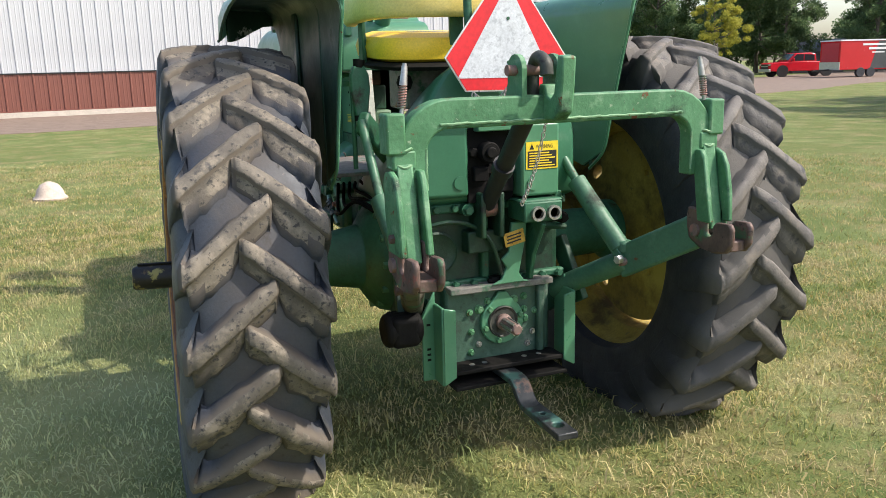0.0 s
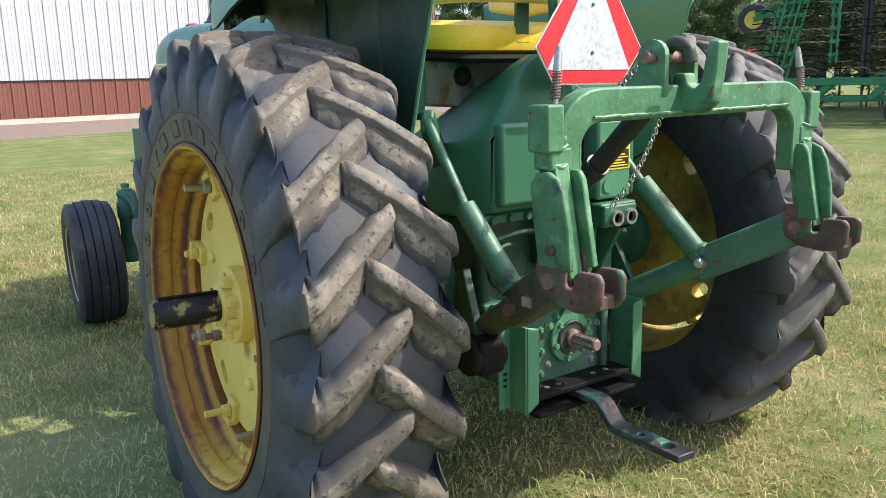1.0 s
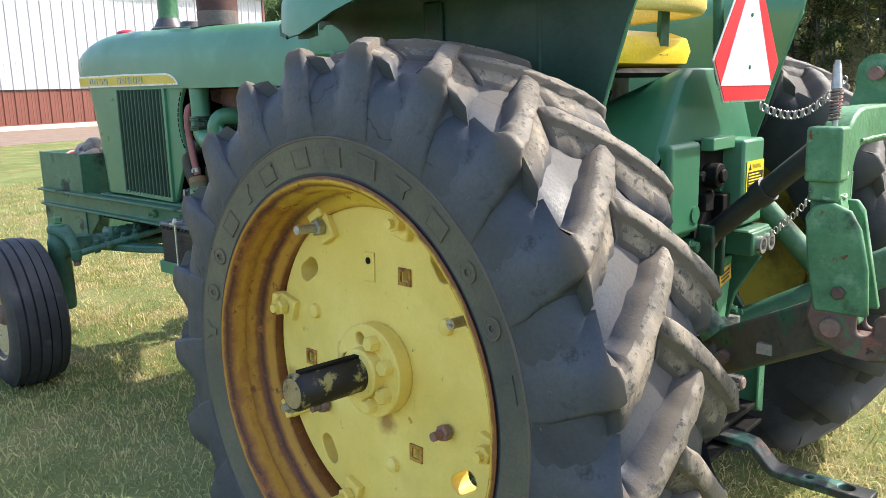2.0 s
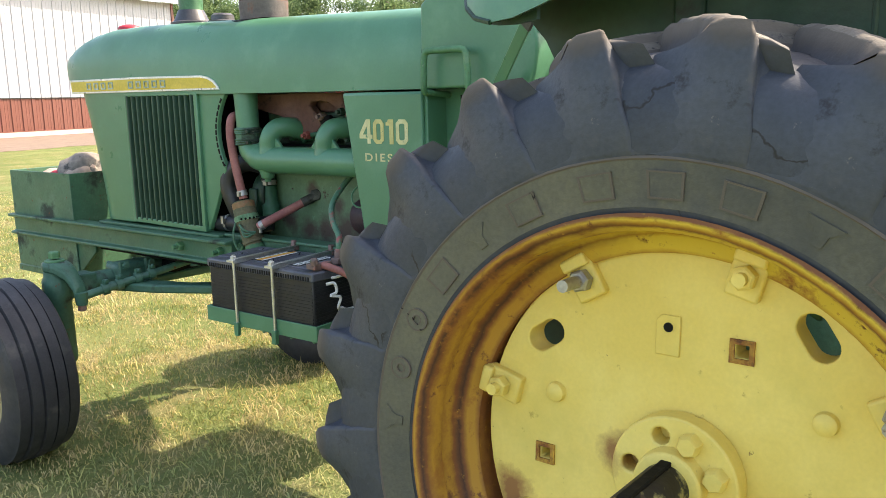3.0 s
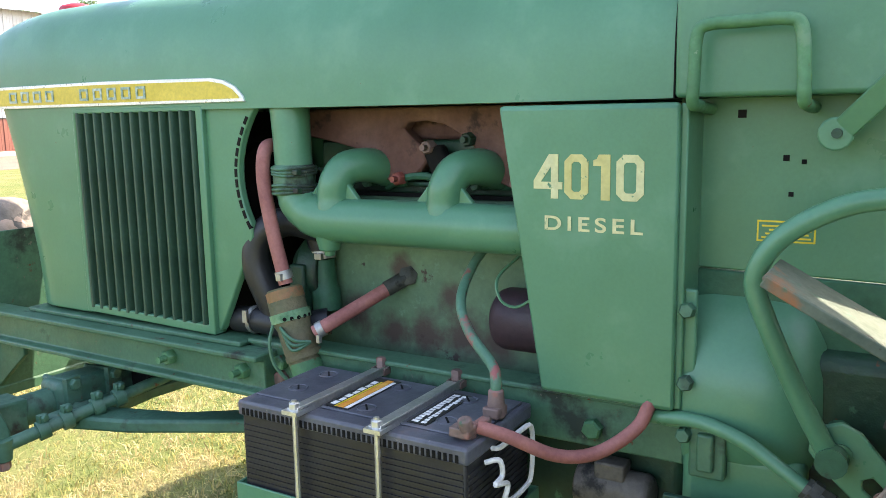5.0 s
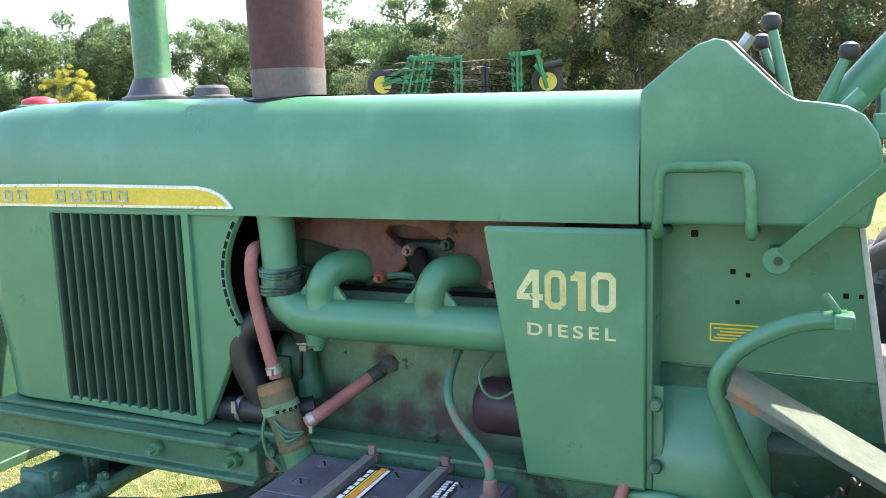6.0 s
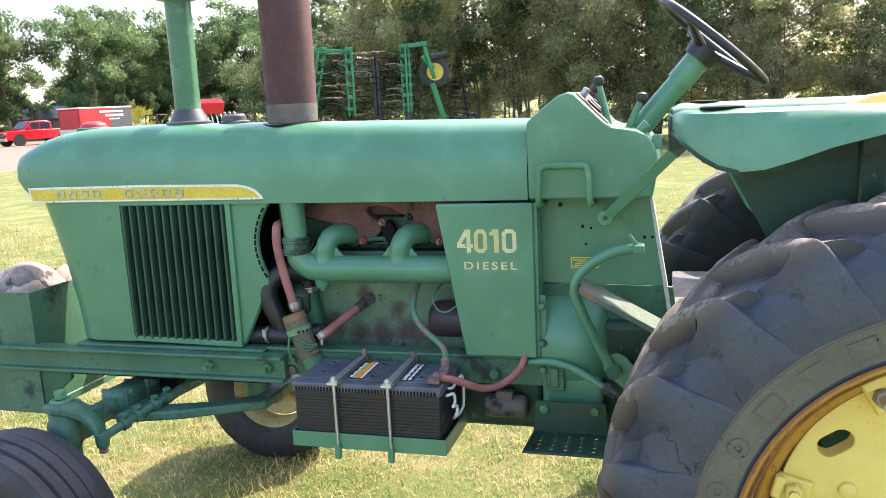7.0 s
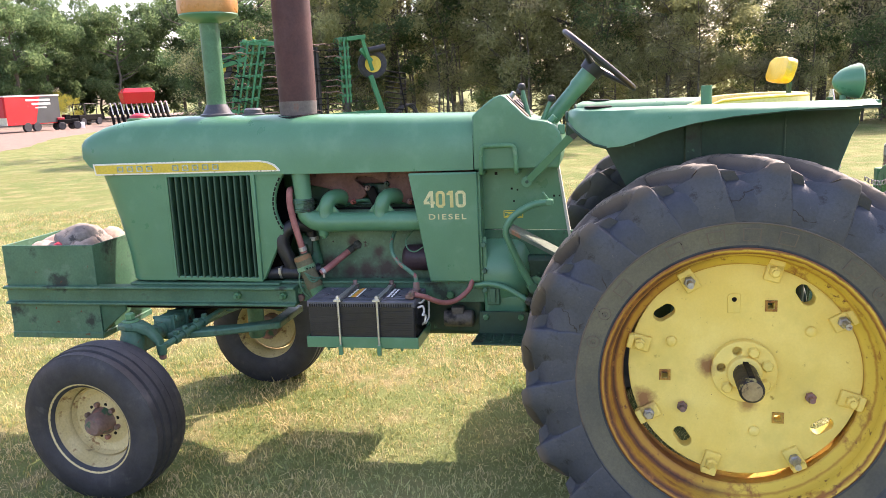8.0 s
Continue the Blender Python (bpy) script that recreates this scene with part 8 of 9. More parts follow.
part("seal_face", Shape().lathe([(-0.0062, 0.044), (-0.010, 0.030), (-0.010, 0.010)], (fc[0], -0.40, fc[1]), 'y', 24), SOOTSHADE, pto)
spline = Shape().lathe([(0, 0.030), (-0.036, 0.030), (-0.040, 0.0195), (-0.135, 0.0195), (-0.140, 0.015)], (fc[0], -0.40, fc[1]), 'y', 18)
part("drive_shaft", spline, WORNSTEEL, pto, "splined steel drive shaft")
for k in range(6):
    a = 2 * math.pi * k / 6
    cx, cz = fc[0] + 0.0205 * math.cos(a), fc[1] + 0.0205 * math.sin(a)
    part("spline", Shape().box((cx - 0.0045, -0.530, cz - 0.003), (cx + 0.0045, -0.445, cz + 0.003), Matrix.Rotation(-a + math.pi / 2, 4, "Y")), STEEL, pto)
    if k:
        part("flange_bolt", Shape().hexagon((fc[0] + 0.072 * math.sin(a + 0.26), -0.418, fc[1] + 0.072 * math.cos(a + 0.26)), (0, -1, 0), 0.011, 0.012), CHIPPED, pto)
    part("seal_bolt", Shape().hexagon((fc[0] + 0.038 * math.cos(a + 0.4), -0.410, fc[1] + 0.038 * math.sin(a + 0.4)), (0, -1, 0), 0.008, 0.010), STEEL, pto)
for dx, dz, r in ((-0.087, 0.053, 0.018), (0.053, 0.072, 0.018), (-0.053, 0.080, 0.013), (0.022, 0.090, 0.013), (0.095, 0.080, 0.014), (0.095, 0.030, 0.014), (0.097, -0.006, 0.016), (-0.125, 0.045, 0.013), (-0.120, -0.030, 0.013),
                  (-0.122, -0.108, 0.013), (0.110, -0.105, 0.012), (0.130, -0.060, 0.012), (0.14, 0.02, 0.013), (-0.09, -0.08, 0.012)):
    x, z = fc[0] + dx, fc[1] + dz
    part("case_bolt", Shape().lathe([(0.004, r), (-0.003, r), (-0.005, r * 0.9)], (x, -0.40, z), 'y', 18).hexagon((x, -0.404, z), (0, -1, 0), r * 0.72, r * 0.75), CHIPPED if r > 0.0125 else STEEL, pto)
part("case_rib", Shape().box((0.175, -0.425, 0.39), (0.205, -0.39, 0.655)), CASEGREEN, pto, "", 0.008)
part("breather", Shape().tube([(0.01, -0.40, 0.682), (0.01, -0.40, 0.705)], [0.026, 0.020], 14).tube([(-0.02, -0.41, 0.690), (0.04, -0.41, 0.690)], 0.009, 8), SOOTSHADE, pto)
for sd, x in ((-1, -0.235), (1, 0.285)):
    pl = part("side_shield", Shape().box((x - 0.006, -0.50, 0.355), (x + 0.006, -0.36, 0.640)).plate([[(x - sd * 0.0, 0.355), (x - sd * 0.045, 0.38), (x - sd * 0.045, 0.630), (x - sd * 0.0, 0.640)]], 'y', -0.505, -0.497).plate([[(x, 0.355), (x + sd * 0.05, 0.355), (x + sd * 0.05, 0.60), (x, 0.690)]], 'y', -0.425, -0.415), GREEN, tractor, "bright green side shield plate", 0.004)
    for z in (0.43, 0.45, 0.47, 0.56):
        part("shield_slot", Shape().box((x + sd * 0.020, -0.4265, z), (x + sd * 0.034, -0.4245, z + 0.008)), SOOTSHADE, pl)
hs = part("drawbar_support", Shape().box((-0.19, -0.50, 0.385), (0.24, -0.41, 0.402)).box((-0.20, -0.52, 0.335), (0.245, -0.40, 0.350)).box((-0.19, -0.42, 0.35), (0.24, -0.40, 0.40)), SOOTSHADE, tractor, "blackened drawbar support", 0.004)
for x in (-0.11, -0.06, 0.10, 0.16):
    part("pin_hole", Shape().lathe([(0, 0.010), (0.0012, 0.010)], (x, -0.455, 0.4022), 'z', 12), STEEL, hs)


def drawbar():
    s = Shape()
    path = [(0.005, -0.30, 0.368), (0.010, -0.56, 0.368), (0.012, -0.585, 0.363), (0.013, -0.600, 0.350), (0.014, -0.635, 0.312), (0.016, -0.650, 0.300), (0.018, -0.68, 0.296)]
    rings = []
    for k, p in enumerate(path):
        q0, q1 = Vector(path[max(k - 1, 0)]), Vector(path[min(k + 1, len(path) - 1)])
        d = (q1 - q0).normalized()
        u = Vector((1, 0, 0)).cross(d)
        rings.append([Vector(p) + Vector((a * 0.034, 0, 0)) + u * b * 0.011 for a, b in ((-1, -1), (1, -1), (1, 1), (-1, 1))])
    s.loft(rings)
    s.plate([[(-0.016, -0.675), (-0.020, -0.915), (0.052, -0.918), (0.052, -0.675)], circle(0.018, -0.845, 0.021, 16), circle(0.018, -0.745, 0.012, 12)], 'z', 0.284, 0.307)
    return s


part("drawbar", drawbar(), surf("worn_black_drawbar", (0.022, 0.024, 0.026), (0.055, 0.06, 0.06), 9, (0.4, 0.6), 0.3, 0.2, 90, [((0.07, 0.16, 0.13), 6, 0.52, 0.60, 0.6), ((0.24, 0.15, 0.11), 9, 0.58, 0.66, 0.7)]), tractor, "worn steel swinging drawbar with hitch hole", 0.004)


# ---- trees ----
BARK = surf("grey_brown_bark", (0.10, 0.085, 0.07), (0.17, 0.145, 0.12), 6, (0.85, 0.95), 0, 0.6, 25)


def leaf_material(name, c1, c2):
    m = bpy.data.materials.new(name)
    m.use_nodes = True
    nodes, links = m.node_tree.nodes, m.node_tree.links
    shader = nodes["Principled BSDF"]
    geo = nodes.new("ShaderNodeNewGeometry")
    info = nodes.new("ShaderNodeObjectInfo")
    mx = nodes.new("ShaderNodeMix")
    mx.data_type = 'RGBA'
    mx.inputs[6].default_value, mx.inputs[7].default_value = (*c1, 1), (*c2, 1)
    links.new(geo.outputs["Random Per Island"], mx.inputs[0])
    hsv = nodes.new("ShaderNodeHueSaturation")
    r = nodes.new("ShaderNodeMapRange")
    r.inputs[3].default_value, r.inputs[4].default_value = 0.75, 1.3
    links.new(info.outputs["Random"], r.inputs[0])
    links.new(r.outputs[0], hsv.inputs["Value"])
    links.new(mx.outputs[2], hsv.inputs["Color"])
    links.new(hsv.outputs[0], shader.inputs["Base Color"])
    shader.inputs["Roughness"].default_value = 0.65
    shader.inputs["Specular IOR Level"].default_value = 0.25
    back = nodes.new("ShaderNodeBsdfTranslucent")
    links.new(hsv.outputs[0], back.inputs[0])
    both = nodes.new("ShaderNodeMixShader")
    both.inputs[0].default_value = 0.7
    links.new(shader.outputs[0], both.inputs[1])
    links.new(back.outputs[0], both.inputs[2])
    links.new(both.outputs[0], nodes["Material Output"].inputs[0])
    return m


def tree_meshes(seed, height, spread_, leaves, leaf, low, clump=0.24, stems=1):
    """One or more stems with limbs and twigs, and a crown of many leaf clumps with gaps between them, as two meshes."""
    rng = np.random.default_rng(seed)
    wood = Shape()
    tips = []
    for stem in range(stems):
        lean = rng.normal(0, 0.05 if stems == 1 else 0.16, 2)
        tall = height * (1.0 if stem == 0 else rng.uniform(0.7, 0.95))
        foot = Vector((0, 0, 0)) if stem == 0 else Vector((*rng.normal(0, 0.35, 2), 0))
        spine = lambda z: foot + Vector((lean[0] * z * z / tall + 0.012 * tall * math.sin(z * 1.3 + stem), lean[1] * z * z / tall + 0.012 * tall * math.sin(z * 1.1 + 2 * stem), z))
        girth = (0.16 if stems == 1 else 0.075) * height / 10
        wood.tube([spine(z) for z in np.linspace(0, tall * 0.88, 8)], [girth * (1 - 0.115 * k) for k in range(8)], 7)
        for k in range(26 // stems):
            f = (k + 0.5) * stems / 26
            z = tall * (low + (0.88 - low) * f ** 0.9)
            a = rng.uniform(0, 6.28)
            reach = spread_ * (0.45 + 0.75 * math.sin(math.pi * min(1, f * 0.85 + 0.12))) * rng.uniform(0.55, 1.15)
            b = spine(z)
            tip = b + Vector((math.cos(a) * reach, math.sin(a) * reach, reach * rng.uniform(0.1, 0.75)))
            mid = b.lerp(tip, 0.5) + Vector((0, 0, -0.08 * reach))
            wood.tube([b, mid, tip], [0.36 * girth, 0.2 * girth, 0.012], 5)
            for q in (0.3, 0.55, 0.8, 1.0):
                root = mid.lerp(tip, q)
                end = root + Vector((*rng.normal(0, 0.26, 2), rng.normal(0.06, 0.18))) * reach
                wood.tube([root, end], [0.014, 0.006], 3)
                tips.append((end, reach * rng.uniform(0.6, 1.2)))
        tips.append((spine(tall * 0.93), spread_ * 0.7))
    n = leaves
    weight = np.array([t[1] for t in tips]) ** 2
    which = rng.choice(len(tips), n, p=weight / weight.sum())
    centre = np.array([t[0][:] for t in tips])[which]
    size = np.array([t[1] for t in tips])[which][:, None]
    off = rng.normal(0, 1, (n, 3))
    off *= (rng.uniform(0.05, 1, (n, 1)) ** 0.45) / np.linalg.norm(off, axis=1, keepdims=True)
    p = centre + off * size * np.array([clump, clump, clump * 0.75])
    p[:, 2] = np.maximum(p[:, 2], height * low * 0.6)
    u = rng.normal(0, 1, (n, 3))
    u /= np.linalg.norm(u, axis=1, keepdims=True)
    w = np.cross(u, rng.normal(0, 1, (n, 3)))
    w /= np.linalg.norm(w, axis=1, keepdims=True)
    s = leaf * rng.uniform(0.6, 1.4, (n, 1))
    tri = np.stack([p - u * s, p + u * s * 0.2 + w * s * 0.75, p + u * s], 1).reshape(-1, 3)
    crown = bpy.data.meshes.new("crown")
    crown.from_pydata(tri.tolist(), [], np.arange(3 * n).reshape(-1, 3).tolist())
    return mesh_of("trunk", wood, BARK, 60), crown


LEAF_KINDS = [leaf_material("olive_leaves", (0.30, 0.31, 0.145), (0.49, 0.48, 0.245)), leaf_material("deep_green_leaves", (0.085, 0.150, 0.066), (0.19, 0.255, 0.115)),
              leaf_material("yellow_green_leaves", (0.30, 0.31, 0.055), (0.46, 0.43, 0.09)), leaf_material("dusty_tan_leaves", (0.33, 0.315, 0.19), (0.49, 0.46, 0.29))]
TREES = [tree_meshes(3, 11.0, 2.6, 26000, 0.088, 0.14), tree_meshes(5, 13.0, 3.0, 27000, 0.088, 0.18), tree_meshes(8, 9.0, 2.4, 24000, 0.082, 0.06), tree_meshes(11, 5.0, 2.0, 11500, 0.066, 0.04, 0.34),
         tree_meshes(14, 15.0, 4.6, 24000, 0.185, 0.12, 0.30), tree_meshes(17, 12.0, 3.6, 8500, 0.28, 0.03, 0.36), tree_meshes(23, 6.5, 1.5, 7000, 0.060, 0.22, 0.30, 4)]


def tree(x, y, kind, leaf, turn, size, label, group):
    trunk_mesh, crown_mesh = TREES[kind]
    base = thing("tree" if kind != 3 else "shrub", (x, y, 0), label, "tree" if kind != 3 else "bush", group)
    base.matrix_basis = Matrix.Translation((x, y, -0.05)) @ Matrix.Rotation(turn, 4, 'Z') @ Matrix.Diagonal((size, size, size, 1))
    for name, me in (("trunk", trunk_mesh), ("crown", crown_mesh)):
        ob = new(name, me)
        ob.parent = base
        if name == "crown":
            if not me.materials:
                me.materials.append(LEAF_KINDS[leaf])
            ob.material_slots[0].link = 'OBJECT'
            ob.material_slots[0].material = LEAF_KINDS[leaf]


rng = np.random.default_rng(21)
# the wood behind the implement: three loose rows with undergrowth
WOOD_A, WOOD_B = Vector((30.0, -30.0, 0)), Vector((26.2, 16.2, 0))
along = (WOOD_B - WOOD_A).normalized()
away = Vector((along.y, -along.x, 0))
for row, depth in enumerate((1.5, 6.5)):
    count = (13, 10)[row]
    for k in range(count):
        p = WOOD_A.lerp(WOOD_B, (k + 0.5) / count) + away * (depth + rng.normal(0, 0.9)) + along * rng.normal(0, 1.0)
        tree(p.x, p.y, int(rng.integers(0, 3)), int(rng.choice([0, 0, 1, 3])), rng.uniform(0, 6.28), rng.uniform(0.85, 1.2), "tall leafy tree in the dusty wood edge", "wood edge trees")
for k in range(9):
    p = WOOD_A.lerp(WOOD_B, k / 8) + away * (15.0 + rng.normal(0, 0.8)) + along * rng.normal(0, 0.8)
    tree(p.x, p.y, 5, int(rng.choice([0, 1, 3])), rng.uniform(0, 6.28), rng.uniform(0.34, 0.5), "leafy tree deep in the wood", "deep wood trees")
for k in range(30):
    p = WOOD_A.lerp(WOOD_B, (k + 0.5) / 30) + away * rng.normal(1.0, 0.7) + along * rng.normal(0, 0.5)
    tree(p.x, p.y, 3, int(rng.choice([0, 1, 3])), rng.uniform(0, 6.28), rng.uniform(0.45, 0.8), "low shrub at the edge of the wood", "wood edge shrubs")
for k in range(22):
    p = WOOD_A.lerp(WOOD_B, 0.30 + 0.70 * (k + 0.5) / 22) + away * rng.normal(0.3, 0.5) + along * rng.normal(0, 0.6)
    tree(p.x, p.y, 6, int(rng.choice([0, 1, 3])), rng.uniform(0, 6.28), rng.uniform(0.7, 1.15), "slender many-stemmed sapling at the wood edge", "wood edge saplings")
# farther trees past the yard
for x, y, kind, leaf, size in ((62, 62, 4, 1, 1.0), (70, 58, 4, 1, 1.1), (78, 52, 4, 1, 1.05), (84, 46, 4, 1, 1.15), (54, 72, 4, 1, 1.1), (46, 80, 4, 1, 1.1), (88, 38, 4, 1, 1.1), (66, 70, 4, 1, 1.2), (66, 50, 3, 2, 0.55),
                               (80, 62, 4, 1, 1.2), (92, 52, 4, 1, 1.2), (40, 90, 4, 1, 1.2), (95, 30, 4, 1, 1.1), (36, 72, 4, 1, 0.9), (73, 36, 0, 2, 0.8), (52, 60, 0, 2, 0.7), (57, 66, 4, 1, 0.9)):
    tree(x, y, kind, leaf, rng.uniform(0, 6.28), size * (0.80 if kind == 4 else 1.0), "broad leafy tree beyond the gravel yard", "far trees")

for k in range(34):
    a = k / 33
    x, y = 28 + 78 * math.sin(a * math.pi / 2) + rng.normal(0, 1.2), 98 - 74 * (1 - math.cos(a * math.pi / 2)) - 6 * a + rng.normal(0, 1.2)
    tree(x, y, 5, 1, rng.uniform(0, 6.28), rng.uniform(0.7, 0.95), "dark leafy tree closing the yard", "far trees")


# ---- folded field cultivator at the edge of the wood ----
IMPLEMENT = surf("bright_green_implement_paint", (0.014, 0.155, 0.062), (0.030, 0.21, 0.090), 2.0, (0.4, 0.55), 0, 0.05, 40)
def cultivator():
    base = thing("field_cultivator", (19.0, 9.2, 0), "folded green field cultivator with rows of dark tines", "cultivator")
    o, q = Vector((17.95, 11.2, 0)), Vector((19.85, 7.2, 0))
    u = (q - o).normalized()
    w = Vector((u.y, -u.x, 0))
    at = lambda a, b, z: o + u * a + w * b + Vector((0, 0, z if z < 1.2 else 1.2 + (z - 1.2) * 0.9))
    r_ = np.random.default_rng(4)

    def tyre_wheel(c, r):
        m = lambda prof: Shape().loft([[c + w * h + u * (k * math.cos(t)) + Vector((0, 0, k * math.sin(t))) for t in (2 * math.pi * i / 28 for i in range(28))] for h, k in prof])
        wh = part("gauge_wheel", m([(-0.10, r * 0.62), (-0.12, r * 0.8), (-0.09, r * 0.97), (0.09, r * 0.97), (0.12, r * 0.8), (0.10, r * 0.62)]), FRONTRUBBER, base, "black tyre with yellow rim")
        part("rim", m([(-0.125, r * 0.56), (-0.10, r * 0.5), (-0.07, r * 0.2), (0.07, r * 0.2), (0.10, r * 0.5), (0.125, r * 0.56)]), STRIPEGOLD, wh, "yellow rim")

    def wing(a0, a1, z0, z1, lean, depth, tubes, rungs):
        for k, f in enumerate(np.linspace(0, 1, tubes)):
            a = a0 + (a1 - a0) * f
            part("wing_tube", Shape().bar(at(a - lean, depth + 0.12 * (k % 2), z0), at(a, depth + 0.12 * (k % 2), z1), 0.058, 0.065, w), IMPLEMENT, base, "", 0.008)
        for k, z in enumerate(np.linspace(z0 + 0.2, z1, rungs)):
            f = (z - z0) / (z1 - z0)
            part("cross_tube", Shape().bar(at(a0 - lean * (1 - f) - 0.05, depth + 0.1, z), at(a1 - lean * (1 - f) + 0.05, depth + 0.1, z + 0.06), 0.045, 0.045), IMPLEMENT, base, "", 0.006)
            for g in np.linspace(0.1, 0.9, 3):
                a = a0 + (a1 - a0) * g - lean * (1 - f)
                q = at(a, depth + 0.1, z + 0.03)
                part("shank_clamp", Shape().box((q.x - 0.035, q.y - 0.05, q.z - 0.05), (q.x + 0.035, q.y + 0.05, q.z + 0.05), Matrix.Rotation(0.4 * k, 4, "Z")), IMPLEMENT, base, "", 0.008)
                s = Shape().tube(curve([at(a, depth + 0.12, z), at(a - 0.10, depth - 0.2, z + 0.07), at(a - 0.16, depth - 0.42, z), at(a - 0.08, depth - 0.55, z - 0.16)], 3), 0.014, 5)
                part("tine", s, SOOTSHADE if k % 2 else IMPLEMENT, base)

    wing(0.72, 1.40, 0.9, 3.6, 0.55, 0.0, 5, 8)
    wing(1.95, 2.10, 1.55, 3.55, 0.0, 0.15, 2, 6)
    wing(3.50, 3.72, 1.6, 3.6, 0.0, 0.0, 3, 7)
    part("fold_brace", Shape().bar(at(0.05, 0.0, 3.0), at(0.85, 0.0, 3.45), 0.07, 0.09), IMPLEMENT, base, "", 0.008)
    part("low_beam", Shape().bar(at(2.6, 0.0, 1.20), at(4.75, 0.0, 1.28), 0.09, 0.10), IMPLEMENT, base, "", 0.008)
    part("wing_top", Shape().bar(at(3.45, 0.05, 3.6), at(4.25, 0.05, 3.68), 0.12, 0.12), IMPLEMENT, base, "", 0.01)
    part("wing_post", Shape().bar(at(4.15, 0.05, 3.65), at(4.42, 0.0, 2.6), 0.10, 0.10, w), IMPLEMENT, base, "", 0.01)
    part("wing_top", Shape().bar(at(0.75, 0.05, 3.6), at(2.1, 0.05, 3.5), 0.12, 0.12), IMPLEMENT, base, "", 0.01)
    for a in (0.15, 0.45, 1.3, 1.5, 2.2, 2.5, 2.8, 3.1):
        for z in np.linspace(1.2, 3.45, 13):
            b = r_.uniform(-0.4, 0.4)
            s = Shape().tube([at(a - 0.1, b, z), at(a + 0.22, b, z + 0.02), at(a + 0.36, b - 0.05, z - 0.03), at(a + 0.41, b - 0.08, z - 0.09)], [0.016, 0.016, 0.016, 0.010], 5)
            part("tine", s, WORNSTEEL if r_.random() < 0.4 else SOOTSHADE, base)
    for a in (2.7, 2.8):
        part("roller_bar", Shape().tube([at(a, 0.1, 1.0), at(a, 0.1, 3.4)], 0.06, 8), INK, base)
    tyre_wheel(at(0, -0.25, 2.87), 0.42)
    tyre_wheel(at(4.50, -0.45, 2.82), 0.44)
    part("wheel_arm", Shape().bar(at(0, -0.1, 2.87), at(0.8, 0.0, 3.1), 0.1, 0.12), IMPLEMENT, base, "", 0.01)
    part("wheel_arm", Shape().bar(at(4.42, -0.1, 2.9), at(4.1, 0.0, 3.3), 0.1, 0.12), IMPLEMENT, base, "", 0.01)
    part("cylinder", Shape().tube([at(4.35, -0.1, 3.25), at(4.85, -0.1, 3.35)], 0.10, 10), INK, base)
    part("wing_stand", Shape().bar(at(4.35, 0.0, 2.45), at(4.75, 0.0, 0.95), 0.14, 0.14), IMPLEMENT, base, "", 0.01)
    for k in range(9):
        z = 1.1 + 0.17 * k
        part("basket_bar", Shape().tube([at(4.75, 0.2, z + 0.12), at(5.35, 0.25, z)], 0.02, 6), SOOTSHADE, base)
    part("basket_edge", Shape().tube([at(5.35, 0.25, 1.0), at(5.15, 0.25, 2.55)], 0.025, 6), SOOTSHADE, base)
    # lower frame, tongue and transport wheels
    for b in (-0.6, 0.6):
        part("main_tube", Shape().bar(at(0.2, b, 1.05), at(5.4, b, 1.05), 0.15, 0.18), IMPLEMENT, base, "", 0.01)
        part("lower_tube", Shape().bar(at(0.2, b, 0.62), at(7.4, b * 0.3, 0.62), 0.12, 0.14), IMPLEMENT, base, "", 0.01)
        for a in (0.4, 1.6, 2.9, 4.2):
            part("frame_strut", Shape().bar(at(a, b, 0.62), at(a + 0.5, b, 1.05), 0.06, 0.16), IMPLEMENT, base, "", 0.01)
        tyre_wheel(at(0.9, b * 1.5, 0.36), 0.36)
        tyre_wheel(at(3.6, b * 1.5, 0.36), 0.36)
    for a in (0.5, 2.0, 3.6, 5.2):
        part("axle_tube", Shape().bar(at(a, -0.9, 0.62), at(a, 0.9, 0.62), 0.1, 0.12), IMPLEMENT, base, "", 0.01)
    for k in range(4):
        part("hose", Shape().tube(curve([at(5.0, -0.3, 1.1), at(5.4 + 0.1 * k, -0.5, 1.45), at(5.9, -0.5, 1.1 - 0.1 * k), at(6.0, -0.4, 0.7)]), 0.025, 6), INK, base)
    part("jack", Shape().bar(at(5.6, -0.4, 0.1), at(5.6, -0.4, 1.5), 0.1, 0.1), IMPLEMENT, base, "", 0.01)


cultivator()

# ---- pickup, cargo trailer, planter, small shed ----
CARRED = surf("glossy_red_car_paint", (0.50, 0.012, 0.022), (0.55, 0.016, 0.028), 0.8, (0.18, 0.28), 0, 0, 30)
GLASS = surf("dark_window_glass", (0.02, 0.025, 0.03), (0.03, 0.035, 0.04), 1.0, (0.05, 0.1), 0, 0, 30)
PALEPAINT = surf("white_trailer_skin", (0.70, 0.70, 0.70), (0.78, 0.78, 0.78), 0.8, (0.3, 0.4), 0, 0, 30)
CHARCOAL = surf("charcoal_skin", (0.045, 0.05, 0.055), (0.06, 0.065, 0.07), 0.8, (0.3, 0.4), 0, 0, 30)


def placed(base, m, name, shape, material, label="", bevel=0.0, parent=None):
    shape.v = [tuple(m @ Vector(p)) for p in shape.v]
    return part(name, shape, material, parent or base, label, bevel)


